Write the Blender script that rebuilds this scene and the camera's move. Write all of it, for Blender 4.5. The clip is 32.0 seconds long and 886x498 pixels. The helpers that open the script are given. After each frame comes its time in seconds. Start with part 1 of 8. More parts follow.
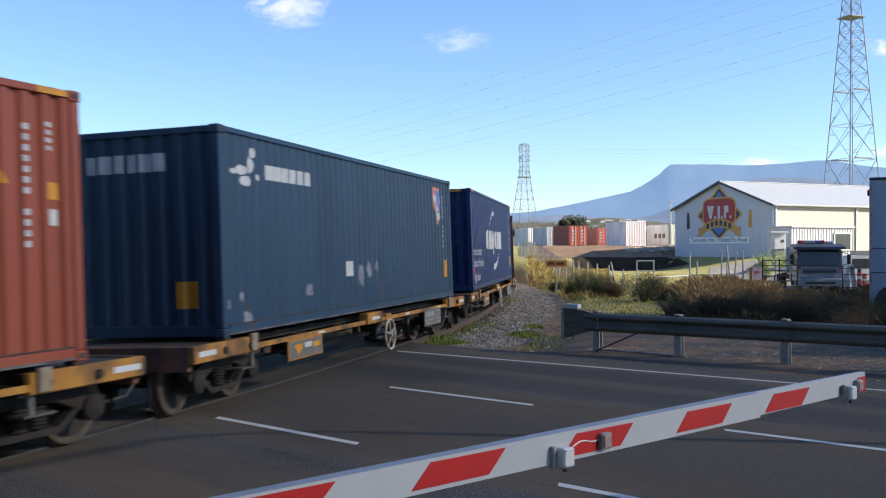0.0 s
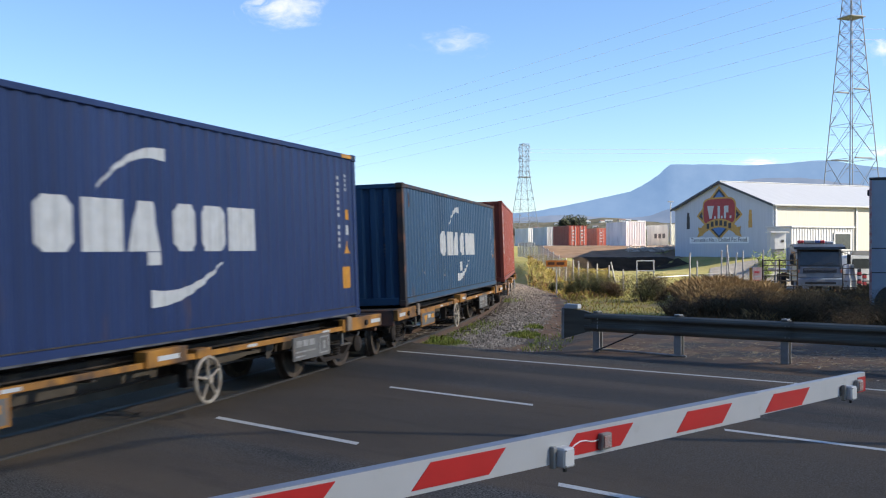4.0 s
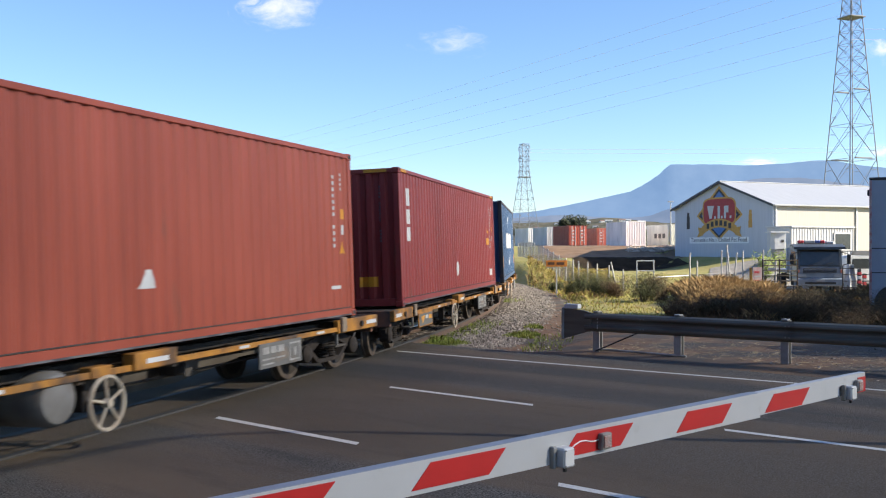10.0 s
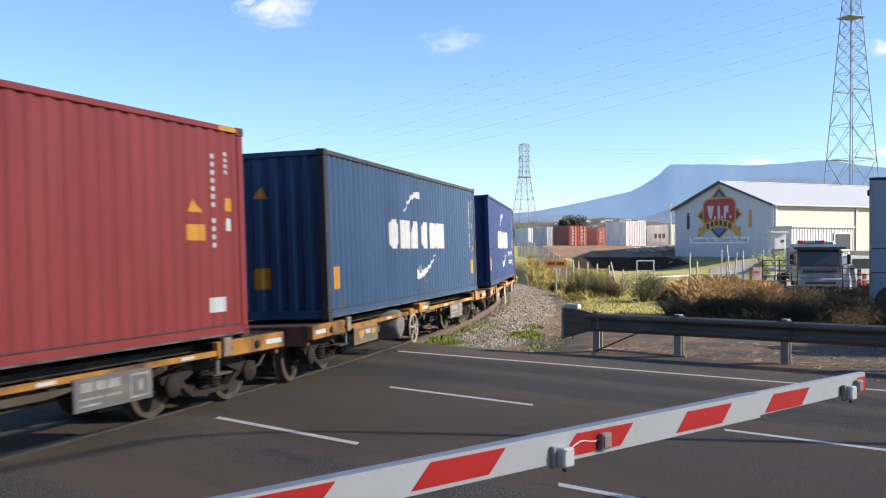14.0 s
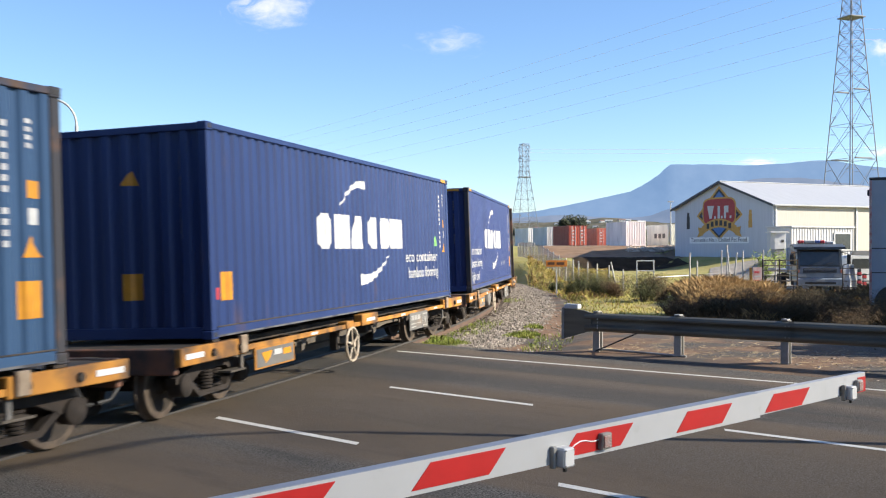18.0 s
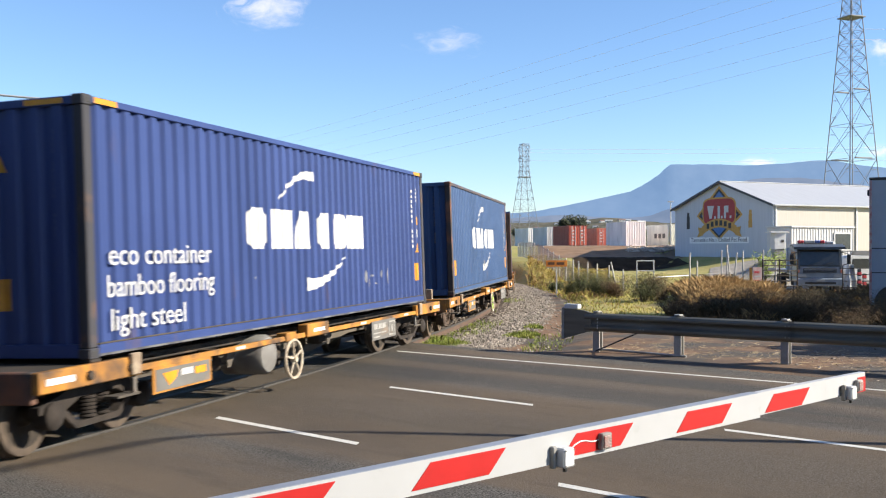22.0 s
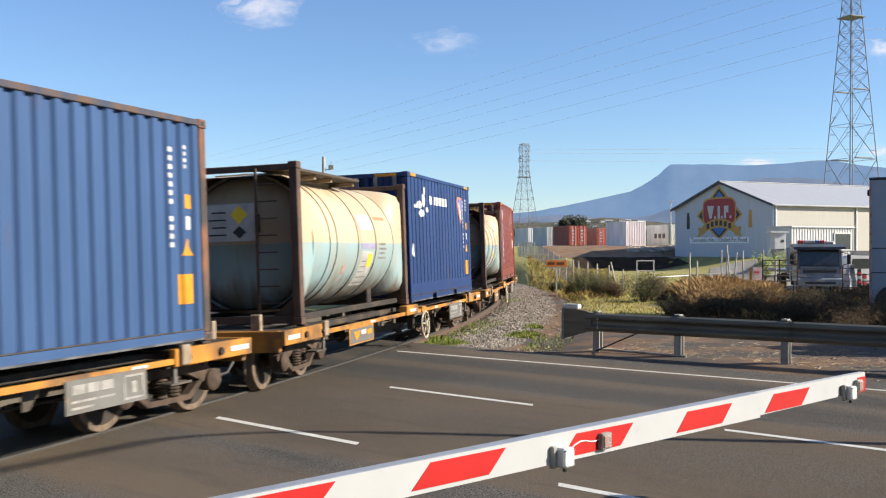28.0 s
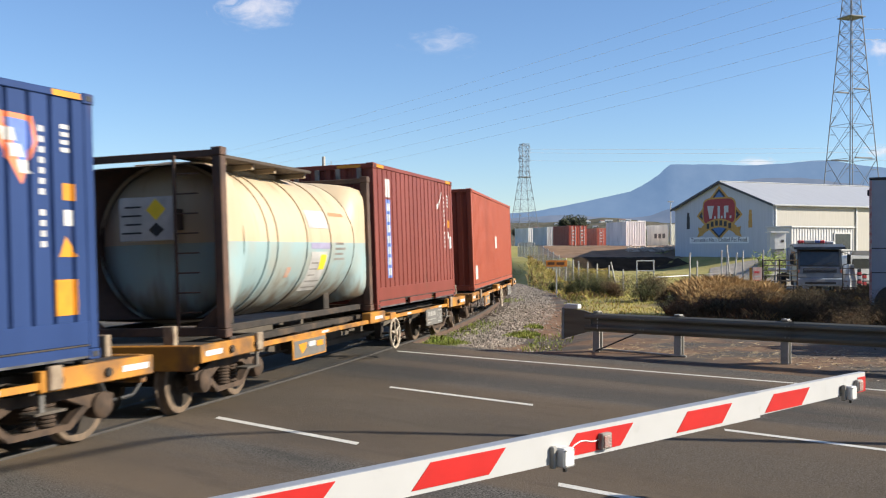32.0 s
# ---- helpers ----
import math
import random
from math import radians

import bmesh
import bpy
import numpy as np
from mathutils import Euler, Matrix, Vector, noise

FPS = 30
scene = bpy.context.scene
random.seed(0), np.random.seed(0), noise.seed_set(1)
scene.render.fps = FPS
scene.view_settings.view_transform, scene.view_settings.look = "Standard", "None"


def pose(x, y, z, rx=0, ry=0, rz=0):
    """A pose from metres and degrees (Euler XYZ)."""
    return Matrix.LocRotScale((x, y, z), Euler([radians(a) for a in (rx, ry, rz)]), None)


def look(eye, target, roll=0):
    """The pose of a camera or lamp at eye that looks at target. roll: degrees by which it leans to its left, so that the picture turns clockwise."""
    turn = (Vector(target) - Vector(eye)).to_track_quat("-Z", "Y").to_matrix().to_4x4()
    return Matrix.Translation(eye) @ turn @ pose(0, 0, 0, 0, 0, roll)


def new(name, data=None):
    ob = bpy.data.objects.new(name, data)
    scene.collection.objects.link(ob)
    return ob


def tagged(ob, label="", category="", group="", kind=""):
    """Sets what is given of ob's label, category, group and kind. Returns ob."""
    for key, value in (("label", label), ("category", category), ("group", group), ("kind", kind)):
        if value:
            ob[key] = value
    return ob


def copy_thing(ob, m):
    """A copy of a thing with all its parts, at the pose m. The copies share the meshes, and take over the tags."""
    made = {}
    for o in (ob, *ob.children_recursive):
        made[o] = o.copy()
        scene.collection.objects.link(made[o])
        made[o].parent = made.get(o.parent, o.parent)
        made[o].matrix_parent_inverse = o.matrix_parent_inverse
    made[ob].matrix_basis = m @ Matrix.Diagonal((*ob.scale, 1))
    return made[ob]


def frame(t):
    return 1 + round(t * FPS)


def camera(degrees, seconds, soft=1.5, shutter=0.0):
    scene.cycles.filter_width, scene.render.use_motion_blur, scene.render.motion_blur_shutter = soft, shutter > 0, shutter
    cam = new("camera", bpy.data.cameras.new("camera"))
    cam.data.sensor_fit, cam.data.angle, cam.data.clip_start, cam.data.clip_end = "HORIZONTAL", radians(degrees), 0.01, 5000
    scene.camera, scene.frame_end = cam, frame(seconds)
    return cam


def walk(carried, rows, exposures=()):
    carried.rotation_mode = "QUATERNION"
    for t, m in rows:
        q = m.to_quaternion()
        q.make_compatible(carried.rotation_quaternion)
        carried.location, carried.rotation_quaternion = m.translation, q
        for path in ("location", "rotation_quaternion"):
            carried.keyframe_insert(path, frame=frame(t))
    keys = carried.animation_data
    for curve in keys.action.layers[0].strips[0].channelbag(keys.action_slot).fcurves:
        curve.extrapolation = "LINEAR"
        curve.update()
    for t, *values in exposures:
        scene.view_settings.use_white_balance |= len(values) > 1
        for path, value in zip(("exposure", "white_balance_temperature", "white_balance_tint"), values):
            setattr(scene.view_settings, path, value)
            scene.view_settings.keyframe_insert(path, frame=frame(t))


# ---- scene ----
cam = camera(47.72, 32.0, soft=1.15, shutter=0.5)
EYE = (0.0, 0.0, 2.236)
walk(cam, [(0.0, look(EYE, (0.0, 100.0, 2.126))), (32.0, look(EYE, (0.0, 100.0, 2.126)))],
     exposures=[(0.0, 1.27), (9.0, 1.27), (14.0, 1.27), (18.0, 1.23), (20.0, 1.06), (22.0, 1.15), (24.0, 1.02), (26.0, 0.93), (32.0, 0.82)])

# ---------------------------------------------------------------- light
SUN_DIR = Vector((0.876, -0.106, 0.47)).normalized()
world = bpy.data.worlds.new("sky")
world.use_nodes = True
scene.world = world
wn = world.node_tree
sky = wn.nodes.new("ShaderNodeTexSky")
sky.sky_type = "NISHITA"
sky.sun_disc = False
sky.sun_elevation = math.asin(SUN_DIR.z)
sky.sun_rotation = math.atan2(SUN_DIR.x, SUN_DIR.y)
sky.air_density, sky.dust_density, sky.ozone_density = 1.0, 0.0, 3.5
tint = wn.nodes.new("ShaderNodeMix")
tint.data_type, tint.blend_type = "RGBA", "MULTIPLY"
tint.inputs[0].default_value = 1.0
tint.inputs[7].default_value = (0.905, 0.985, 1.13, 1)
wn.links.new(sky.outputs[0], tint.inputs[6])
wn.links.new(tint.outputs[2], wn.nodes["Background"].inputs[0])
wn.nodes["Background"].inputs[1].default_value = 0.08
sun_data = bpy.data.lights.new("sun", "SUN")
sun_data.energy, sun_data.angle, sun_data.color = 5.0, radians(0.53), (1.0, 0.908, 0.755)
sun_lamp = new("sun", sun_data)
sun_lamp.matrix_world = look(SUN_DIR * 200, (0, 0, 0))


# ---------------------------------------------------------------- mesh helpers
class Geo:
    """Vertices and faces of one mesh."""

    def __init__(self):
        self.v, self.f = [], []

    def add(self, verts, faces):
        k = len(self.v)
        self.v += [tuple(p) for p in verts]
        self.f += [tuple(i + k for i in f) for f in faces]
        return self

    def box(self, x0, x1, y0, y1, z0, z1):
        return self.add([(x, y, z) for z in (z0, z1) for y in (y0, y1) for x in (x0, x1)],
                        [(0, 2, 3, 1), (4, 5, 7, 6), (0, 1, 5, 4), (2, 6, 7, 3), (0, 4, 6, 2), (1, 3, 7, 5)])

    def chamfer(self, x0, x1, y0, y1, z0, z1, c=0.01):
        """A box with its edges cut off."""
        pts = {}
        verts = []
        for sx in (0, 1):
            for sy in (0, 1):
                for sz in (0, 1):
                    p = [(x0, x1)[sx], (y0, y1)[sy], (z0, z1)[sz]]
                    q = [(c, -c)[sx], (c, -c)[sy], (c, -c)[sz]]
                    for a in range(3):
                        w = [p[b] if b == a else p[b] + q[b] for b in range(3)]
                        pts[sx, sy, sz, a] = len(verts)
                        verts.append(w)
        faces = []

        def key(axis, side, a, b, who):
            i = [0, 0, 0]
            i[axis], i[(axis + 1) % 3], i[(axis + 2) % 3] = side, a, b
            return pts[i[0], i[1], i[2], who]
        for axis in range(3):
            for side in (0, 1):
                loop = [key(axis, side, a, b, axis) for a, b in ((0, 0), (1, 0), (1, 1), (0, 1))]
                faces.append(loop if side else loop[::-1])
            n1, n2 = (axis + 1) % 3, (axis + 2) % 3
            for a in (0, 1):
                for b in (0, 1):
                    loop = [key(axis, 0, a, b, n1), key(axis, 1, a, b, n1), key(axis, 1, a, b, n2), key(axis, 0, a, b, n2)]
                    faces.append(loop if a == b else loop[::-1])
        for sx in (0, 1):
            for sy in (0, 1):
                for sz in (0, 1):
                    loop = [pts[sx, sy, sz, a] for a in range(3)]
                    faces.append(loop if (sx + sy + sz) % 2 else loop[::-1])
        return self.add(verts, faces)

    def tube(self, p0, p1, r0, r1=None, seg=10, cap=True):
        r1 = r0 if r1 is None else r1
        p0, p1 = Vector(p0), Vector(p1)
        q = (p1 - p0).to_track_quat("Z", "Y")
        ring = [q @ Vector((math.cos(2 * math.pi * i / seg), math.sin(2 * math.pi * i / seg), 0)) for i in range(seg)]
        verts = [p0 + a * r0 for a in ring] + [p1 + a * r1 for a in ring]
        faces = [(i, (i + 1) % seg, seg + (i + 1) % seg, seg + i) for i in range(seg)]
        if cap:
            faces += [tuple(range(seg))[::-1], tuple(range(seg, 2 * seg))]
        return self.add(verts, faces)

    def path(self, pts, r, seg=6):
        for a, b in zip(pts, pts[1:]):
            self.tube(a, b, r, r, seg)
        return self

    def lathe(self, profile, axis="y", seg=32, at=(0, 0, 0)):
        """Turns a list of (along, radius) round an axis."""
        verts, faces, n = [], [], len(profile)
        for i in range(seg):
            c, s = math.cos(2 * math.pi * i / seg), math.sin(2 * math.pi * i / seg)
            for a, r in profile:
                p = {"x": (a, r * c, r * s), "y": (r * s, a, r * c), "z": (r * c, r * s, a)}[axis]
                verts.append((p[0] + at[0], p[1] + at[1], p[2] + at[2]))
        for i in range(seg):
            for k in range(n - 1):
                a, b = i * n + k, ((i + 1) % seg) * n + k
                faces.append((a, b, b + 1, a + 1))
        return self.add(verts, faces)

    def prism(self, outline, y0, y1, axis="y"):
        """A flat outline, counted anticlockwise as seen from -y, made thick from y0 (front) to y1."""
        n = len(outline)
        put = {"y": lambda a, b, t: (a, t, b), "x": lambda a, b, t: (t, a, b), "z": lambda a, b, t: (a, b, t)}[axis]
        verts = [put(a, b, y0) for a, b in outline] + [put(a, b, y1) for a, b in outline]
        faces = [tuple(range(n)), tuple(range(n, 2 * n))[::-1]]
        faces += [(i, i + n, (i + 1) % n + n, (i + 1) % n) for i in range(n)]
        if axis == "x":
            faces = [f[::-1] for f in faces]
        return self.add(verts, faces)

    def moved(self, m):
        self.v = [tuple(m @ Vector(p)) for p in self.v]
        return self

    def mesh(self, name):
        me = bpy.data.meshes.new(name)
        me.from_pydata(self.v, [], self.f)
        me.update()
        return me


def finish(me, smooth=False):
    bm = bmesh.new()
    bm.from_mesh(me)
    bmesh.ops.recalc_face_normals(bm, faces=bm.faces)
    bm.to_mesh(me)
    bm.free()
    if smooth:
        me.polygons.foreach_set("use_smooth", [True] * len(me.polygons))
        me.set_sharp_from_angle(angle=radians(38))
    return me


def part(name, geo, material, parent=None, label="", smooth=False, fix=True):
    me = geo if isinstance(geo, bpy.types.Mesh) else geo.mesh(name)
    if fix and not isinstance(geo, bpy.types.Mesh):
        finish(me, smooth)
    if material and not me.materials:
        me.materials.append(material)
    ob = new(name, me)
    if parent:
        ob.parent = parent
    if label:
        ob["label"] = label
    return ob


def thing(name, label, category, m=None, group="", kind=""):
    ob = new(name)
    ob.empty_display_size = 0.2
    if m is not None:
        ob.matrix_basis = m
    return tagged(ob, label, category, group, kind)


def smooth01(a, b, x):
    t = min(1.0, max(0.0, (x - a) / (b - a)))
    return t * t * (3 - 2 * t)


# ---------------------------------------------------------------- materials
def mat(name, col, col2=None, scale=4.0, rough=0.6, metal=0.0, bump=0.0, bump_scale=60.0, mix=(0.35, 0.65), grime=None, grime_scale=0.7, grime_mix=(0.55, 0.75), stretch=(1, 1, 1), spec=0.5, random_value=0.0, detail=6.0):
    """Two colours mixed by fine noise, a third by large stains, and a fine bump, in the thing's own metres."""
    m = bpy.data.materials.new(name)
    m.use_nodes = True
    nt = m.node_tree
    b = nt.nodes["Principled BSDF"]
    b.inputs["Roughness"].default_value = rough
    b.inputs["Metallic"].default_value = metal
    b.inputs["Specular IOR Level"].default_value = spec
    co = nt.nodes.new("ShaderNodeTexCoord")
    mp = nt.nodes.new("ShaderNodeMapping")
    mp.inputs["Scale"].default_value = stretch
    nt.links.new(co.outputs["Object"], mp.inputs[0])

    def noise_ramp(s, lo, hi, det):
        n = nt.nodes.new("ShaderNodeTexNoise")
        n.inputs["Scale"].default_value = s
        n.inputs["Detail"].default_value = det
        nt.links.new(mp.outputs[0], n.inputs["Vector"])
        r = nt.nodes.new("ShaderNodeMapRange")
        r.inputs["From Min"].default_value, r.inputs["From Max"].default_value = lo, hi
        nt.links.new(n.outputs["Fac"], r.inputs["Value"])
        return r.outputs[0]

    def mixed(fac, a, c):
        x = nt.nodes.new("ShaderNodeMix")
        x.data_type = "RGBA"
        nt.links.new(fac, x.inputs[0])
        for sock, val in ((x.inputs[6], a), (x.inputs[7], c)):
            if isinstance(val, tuple):
                sock.default_value = (*val, 1)
            else:
                nt.links.new(val, sock)
        return x.outputs[2]
    out = mixed(noise_ramp(scale, *mix, detail), col, col2 or tuple(c * 0.8 for c in col))
    if grime:
        out = mixed(noise_ramp(grime_scale, *grime_mix, 8.0), out, grime)
    if random_value:
        oi = nt.nodes.new("ShaderNodeObjectInfo")
        h = nt.nodes.new("ShaderNodeHueSaturation")
        r = nt.nodes.new("ShaderNodeMapRange")
        r.inputs["To Min"].default_value, r.inputs["To Max"].default_value = 1 - random_value, 1 + random_value
        nt.links.new(oi.outputs["Random"], r.inputs["Value"])
        nt.links.new(r.outputs[0], h.inputs["Value"])
        nt.links.new(out, h.inputs["Color"])
        out = h.outputs[0]
    nt.links.new(out, b.inputs["Base Color"])
    if bump:
        n = nt.nodes.new("ShaderNodeTexNoise")
        n.inputs["Scale"].default_value, n.inputs["Detail"].default_value = bump_scale, 5.0
        nt.links.new(mp.outputs[0], n.inputs["Vector"])
        bp = nt.nodes.new("ShaderNodeBump")
        bp.inputs["Strength"].default_value = bump
        bp.inputs["Distance"].default_value = 0.02
        nt.links.new(n.outputs["Fac"], bp.inputs["Height"])
        nt.links.new(bp.outputs[0], b.inputs["Normal"])
    return m


def paint(name, col, rust=0.35, rough=0.45, depth=0.44):
    """Container paint: chalky fading, streaks down the side and rust spots."""
    col = tuple(c * depth for c in col)
    faded = tuple(min(1, c * 1.34 + 0.004) for c in col)
    return mat(name, col, faded, scale=1.3, rough=rough, spec=0.25, bump=0.08, bump_scale=14, mix=(0.3, 0.75), grime=(0.12, 0.07, 0.045) if rust else None,
               grime_scale=2.2, grime_mix=(0.66, 0.9 - 0.1 * rust), stretch=(1, 1, 0.25))


def asphalt():
    """Dark bitumen with pale grit, brown dust streaks along the road and patched seal."""
    m = mat("asphalt", (0.024, 0.0225, 0.0205), (0.185, 0.171, 0.154), scale=52, rough=0.92, bump=0.55, bump_scale=110, mix=(0.4, 0.7), detail=10.0, spec=0.12)
    nt = m.node_tree
    b = nt.nodes["Principled BSDF"]
    out = b.inputs["Base Color"].links[0].from_socket
    co = nt.nodes.new("ShaderNodeTexCoord")
    # single chips of pale stone in the binder
    vo = nt.nodes.new("ShaderNodeTexVoronoi")
    vo.inputs["Scale"].default_value = 62.0
    nt.links.new(co.outputs["Object"], vo.inputs["Vector"])
    sp = nt.nodes.new("ShaderNodeSeparateColor")
    nt.links.new(vo.outputs["Color"], sp.inputs[0])
    r = nt.nodes.new("ShaderNodeMapRange")
    r.inputs["From Min"].default_value, r.inputs["From Max"].default_value, r.inputs["To Max"].default_value = 0.6, 1.0, 0.6
    nt.links.new(sp.outputs[0], r.inputs["Value"])
    x = nt.nodes.new("ShaderNodeMix")
    x.data_type = "RGBA"
    nt.links.new(r.outputs[0], x.inputs[0])
    nt.links.new(out, x.inputs[6])
    x.inputs[7].default_value = (0.2, 0.187, 0.168, 1)
    out = x.outputs[2]

    def along(x, y):
        d = nt.nodes.new("ShaderNodeVectorMath")
        d.operation, d.inputs[1].default_value = "DOT_PRODUCT", (x, y, 0)
        nt.links.new(co.outputs["Object"], d.inputs[0])
        return d.outputs["Value"]
    for ku, kc, seed, lo, hi, col, top in ((0.03, 0.55, 3.0, 0.45, 0.58, (0.125, 0.096, 0.07), 0.8), (0.1, 0.16, 8.0, 0.5, 0.58, (0.05, 0.0475, 0.0445), 0.75), (0.5, 2.5, 5.0, 0.56, 0.72, (0.04, 0.0385, 0.037), 0.6)):
        cx = nt.nodes.new("ShaderNodeCombineXYZ")
        nt.links.new(along(0.752 * ku, -0.659 * ku), cx.inputs[0])
        nt.links.new(along(0.659 * kc, 0.752 * kc), cx.inputs[1])
        cx.inputs[2].default_value = seed
        n = nt.nodes.new("ShaderNodeTexNoise")
        n.inputs["Scale"].default_value, n.inputs["Detail"].default_value = 1.0, 8.0
        nt.links.new(cx.outputs[0], n.inputs["Vector"])
        r = nt.nodes.new("ShaderNodeMapRange")
        r.inputs["From Min"].default_value, r.inputs["From Max"].default_value, r.inputs["To Max"].default_value = lo, hi, top
        nt.links.new(n.outputs["Fac"], r.inputs["Value"])
        x = nt.nodes.new("ShaderNodeMix")
        x.data_type = "RGBA"
        nt.links.new(r.outputs[0], x.inputs[0])
        nt.links.new(out, x.inputs[6])
        x.inputs[7].default_value = (*col, 1)
        out = x.outputs[2]
    # brown dust over the middle lane, dark polished wheel tracks in the lanes on either side
    across = along(0.659, 0.752)
    n = nt.nodes.new("ShaderNodeTexNoise")
    n.inputs["Scale"].default_value, n.inputs["Detail"].default_value = 0.35, 5.0
    nt.links.new(co.outputs["Object"], n.inputs["Vector"])
    wander = nt.nodes.new("ShaderNodeMath")
    wander.operation, wander.inputs[1].default_value = "MULTIPLY_ADD", 0.9
    nt.links.new(n.outputs["Fac"], wander.inputs[0])
    nt.links.new(across, wander.inputs[2])
    for mid, half, soft, top, col in ((10.0, 1.3, 1.5, 0.6, (0.096, 0.075, 0.054)), (15.0, 0.35, 0.5, 0.55, (0.045, 0.0435, 0.042)), (13.4, 0.4, 0.6, 0.5, (0.047, 0.045, 0.043)),
                                      (14.2, 0.15, 0.4, 0.4, (0.125, 0.1, 0.075)), (6.3, 0.5, 0.8, 0.15, (0.055, 0.053, 0.051)), (5.2, 0.2, 0.6, 0.45, (0.13, 0.1, 0.072)), (3.9, 0.5, 0.8, 0.15, (0.055, 0.053, 0.051))):
        d = nt.nodes.new("ShaderNodeMath")
        d.operation, d.inputs[1].default_value = "SUBTRACT", mid + 0.45
        nt.links.new(wander.outputs[0], d.inputs[0])
        ab = nt.nodes.new("ShaderNodeMath")
        ab.operation = "ABSOLUTE"
        nt.links.new(d.outputs[0], ab.inputs[0])
        r = nt.nodes.new("ShaderNodeMapRange")
        r.interpolation_type = "SMOOTHSTEP"
        r.inputs["From Min"].default_value, r.inputs["From Max"].default_value = half, half + soft
        r.inputs["To Min"].default_value, r.inputs["To Max"].default_value = top, 0.0
        nt.links.new(ab.outputs[0], r.inputs["Value"])
        x = nt.nodes.new("ShaderNodeMix")
        x.data_type = "RGBA"
        nt.links.new(r.outputs[0], x.inputs[0])
        nt.links.new(out, x.inputs[6])
        x.inputs[7].default_value = (*col, 1)
        out = x.outputs[2]
    nt.links.new(out, b.inputs["Base Color"])
    return m


ASPHALT = asphalt()
LINE_WHITE = mat("road_paint", (0.55, 0.54, 0.5), (0.36, 0.35, 0.33), scale=30, rough=0.7, mix=(0.5, 0.75), bump=0.2)
DIRT = mat("dirt", (0.105, 0.055, 0.027), (0.16, 0.093, 0.049), scale=2.2, rough=0.95, bump=1.0, bump_scale=24, grime=(0.055, 0.045, 0.036), grime_scale=0.45, grime_mix=(0.42, 0.56))
GRASS = mat("grass_ground", (0.23, 0.225, 0.055), (0.31, 0.255, 0.085), scale=0.6, rough=0.95, bump=0.8, bump_scale=12, grime=(0.15, 0.11, 0.055), grime_scale=0.22, grime_mix=(0.55, 0.72))
GRAVEL = mat("gravel", (0.145, 0.125, 0.104), (0.24, 0.208, 0.17), scale=14, rough=0.95, bump=1.0, bump_scale=22, mix=(0.4, 0.6), grime=(0.2, 0.13, 0.085), grime_scale=0.4, grime_mix=(0.46, 0.6))
STEEL_GALV = mat("galvanised", (0.33, 0.32, 0.3), (0.22, 0.215, 0.2), scale=3, rough=0.55, metal=0.08, bump=0.05, grime=(0.1, 0.08, 0.065), grime_scale=1.5)
BOOM_WHITE = mat("boom_white", (0.43, 0.432, 0.437), (0.405, 0.407, 0.412), scale=3, rough=0.5, grime=(0.33, 0.325, 0.315), grime_scale=6.0, grime_mix=(0.62, 0.85))
# weathered steel, with the shade on the beam's face put into a darker tone
RAIL_BEAM = mat("weathered_beam_shaded", (0.14, 0.135, 0.108), (0.09, 0.085, 0.068), scale=2, rough=0.5, metal=0.15, bump=0.05, grime=(0.06, 0.05, 0.04), grime_scale=1.2, stretch=(0.3, 1, 3))
# sky light on the boom's top face is put into this bluish grey
BOOM_TOP_SKYLIT = mat("boom_top_skylit", (0.24, 0.27, 0.32), (0.2, 0.22, 0.26), scale=4, rough=0.6)
STEEL_DARK = mat("underframe_grime", (0.02, 0.017, 0.014), (0.04, 0.03, 0.023), scale=5, rough=0.85, bump=0.25, grime=(0.1, 0.065, 0.04), grime_scale=2)
WHEEL = mat("wheel_rust", (0.04, 0.03, 0.022), (0.022, 0.017, 0.013), scale=6, rough=0.75, metal=0.2, bump=0.2)
TREAD = mat("wheel_rim_dust", (0.17, 0.12, 0.08), (0.1, 0.072, 0.05), scale=8, rough=0.7, metal=0.1)
RAIL = mat("rail_polished", (0.5, 0.48, 0.46), (0.42, 0.4, 0.38), scale=5, rough=0.15, metal=1.0)
# near rail: the wagon underside it would mirror is put into a dark colour
RAIL_NEAR_DARK = mat("rail_near_dark", (0.05, 0.045, 0.04), (0.034, 0.03, 0.027), scale=5, rough=0.7)
RAIL_RUST = mat("rail_rust", (0.12, 0.07, 0.045), (0.07, 0.045, 0.035), scale=8, rough=0.85)
SLEEPER = mat("sleeper_timber", (0.13, 0.1, 0.08), (0.07, 0.055, 0.045), scale=4, rough=0.9, stretch=(1, 6, 6), bump=0.4)
YELLOW_DIRTY = mat("wagon_yellow_grimy", (0.43, 0.19, 0.022), (0.3, 0.125, 0.018), scale=2.5, rough=0.7, grime=(0.06, 0.038, 0.025), grime_scale=1.9, grime_mix=(0.47, 0.66), bump=0.1)
YELLOW = mat("wagon_yellow", (0.46, 0.205, 0.022), (0.34, 0.14, 0.02), scale=2.5, rough=0.6, grime=(0.085, 0.053, 0.034), grime_scale=1.9, grime_mix=(0.47, 0.68), bump=0.1)
GREY_PAINT = mat("grey_paint", (0.3, 0.29, 0.27), (0.2, 0.185, 0.17), scale=2, rough=0.7, grime=(0.12, 0.09, 0.07), grime_scale=2)
WHITE_PAINT = mat("white_paint", (0.56, 0.56, 0.555), (0.5, 0.5, 0.495), scale=3, rough=0.5, grime=(0.5, 0.48, 0.45), grime_scale=2.5, grime_mix=(0.6, 0.85))
RED_REFLECT = mat("red_reflective", (0.47, 0.013, 0.011), (0.4, 0.011, 0.009), scale=4, rough=0.4)
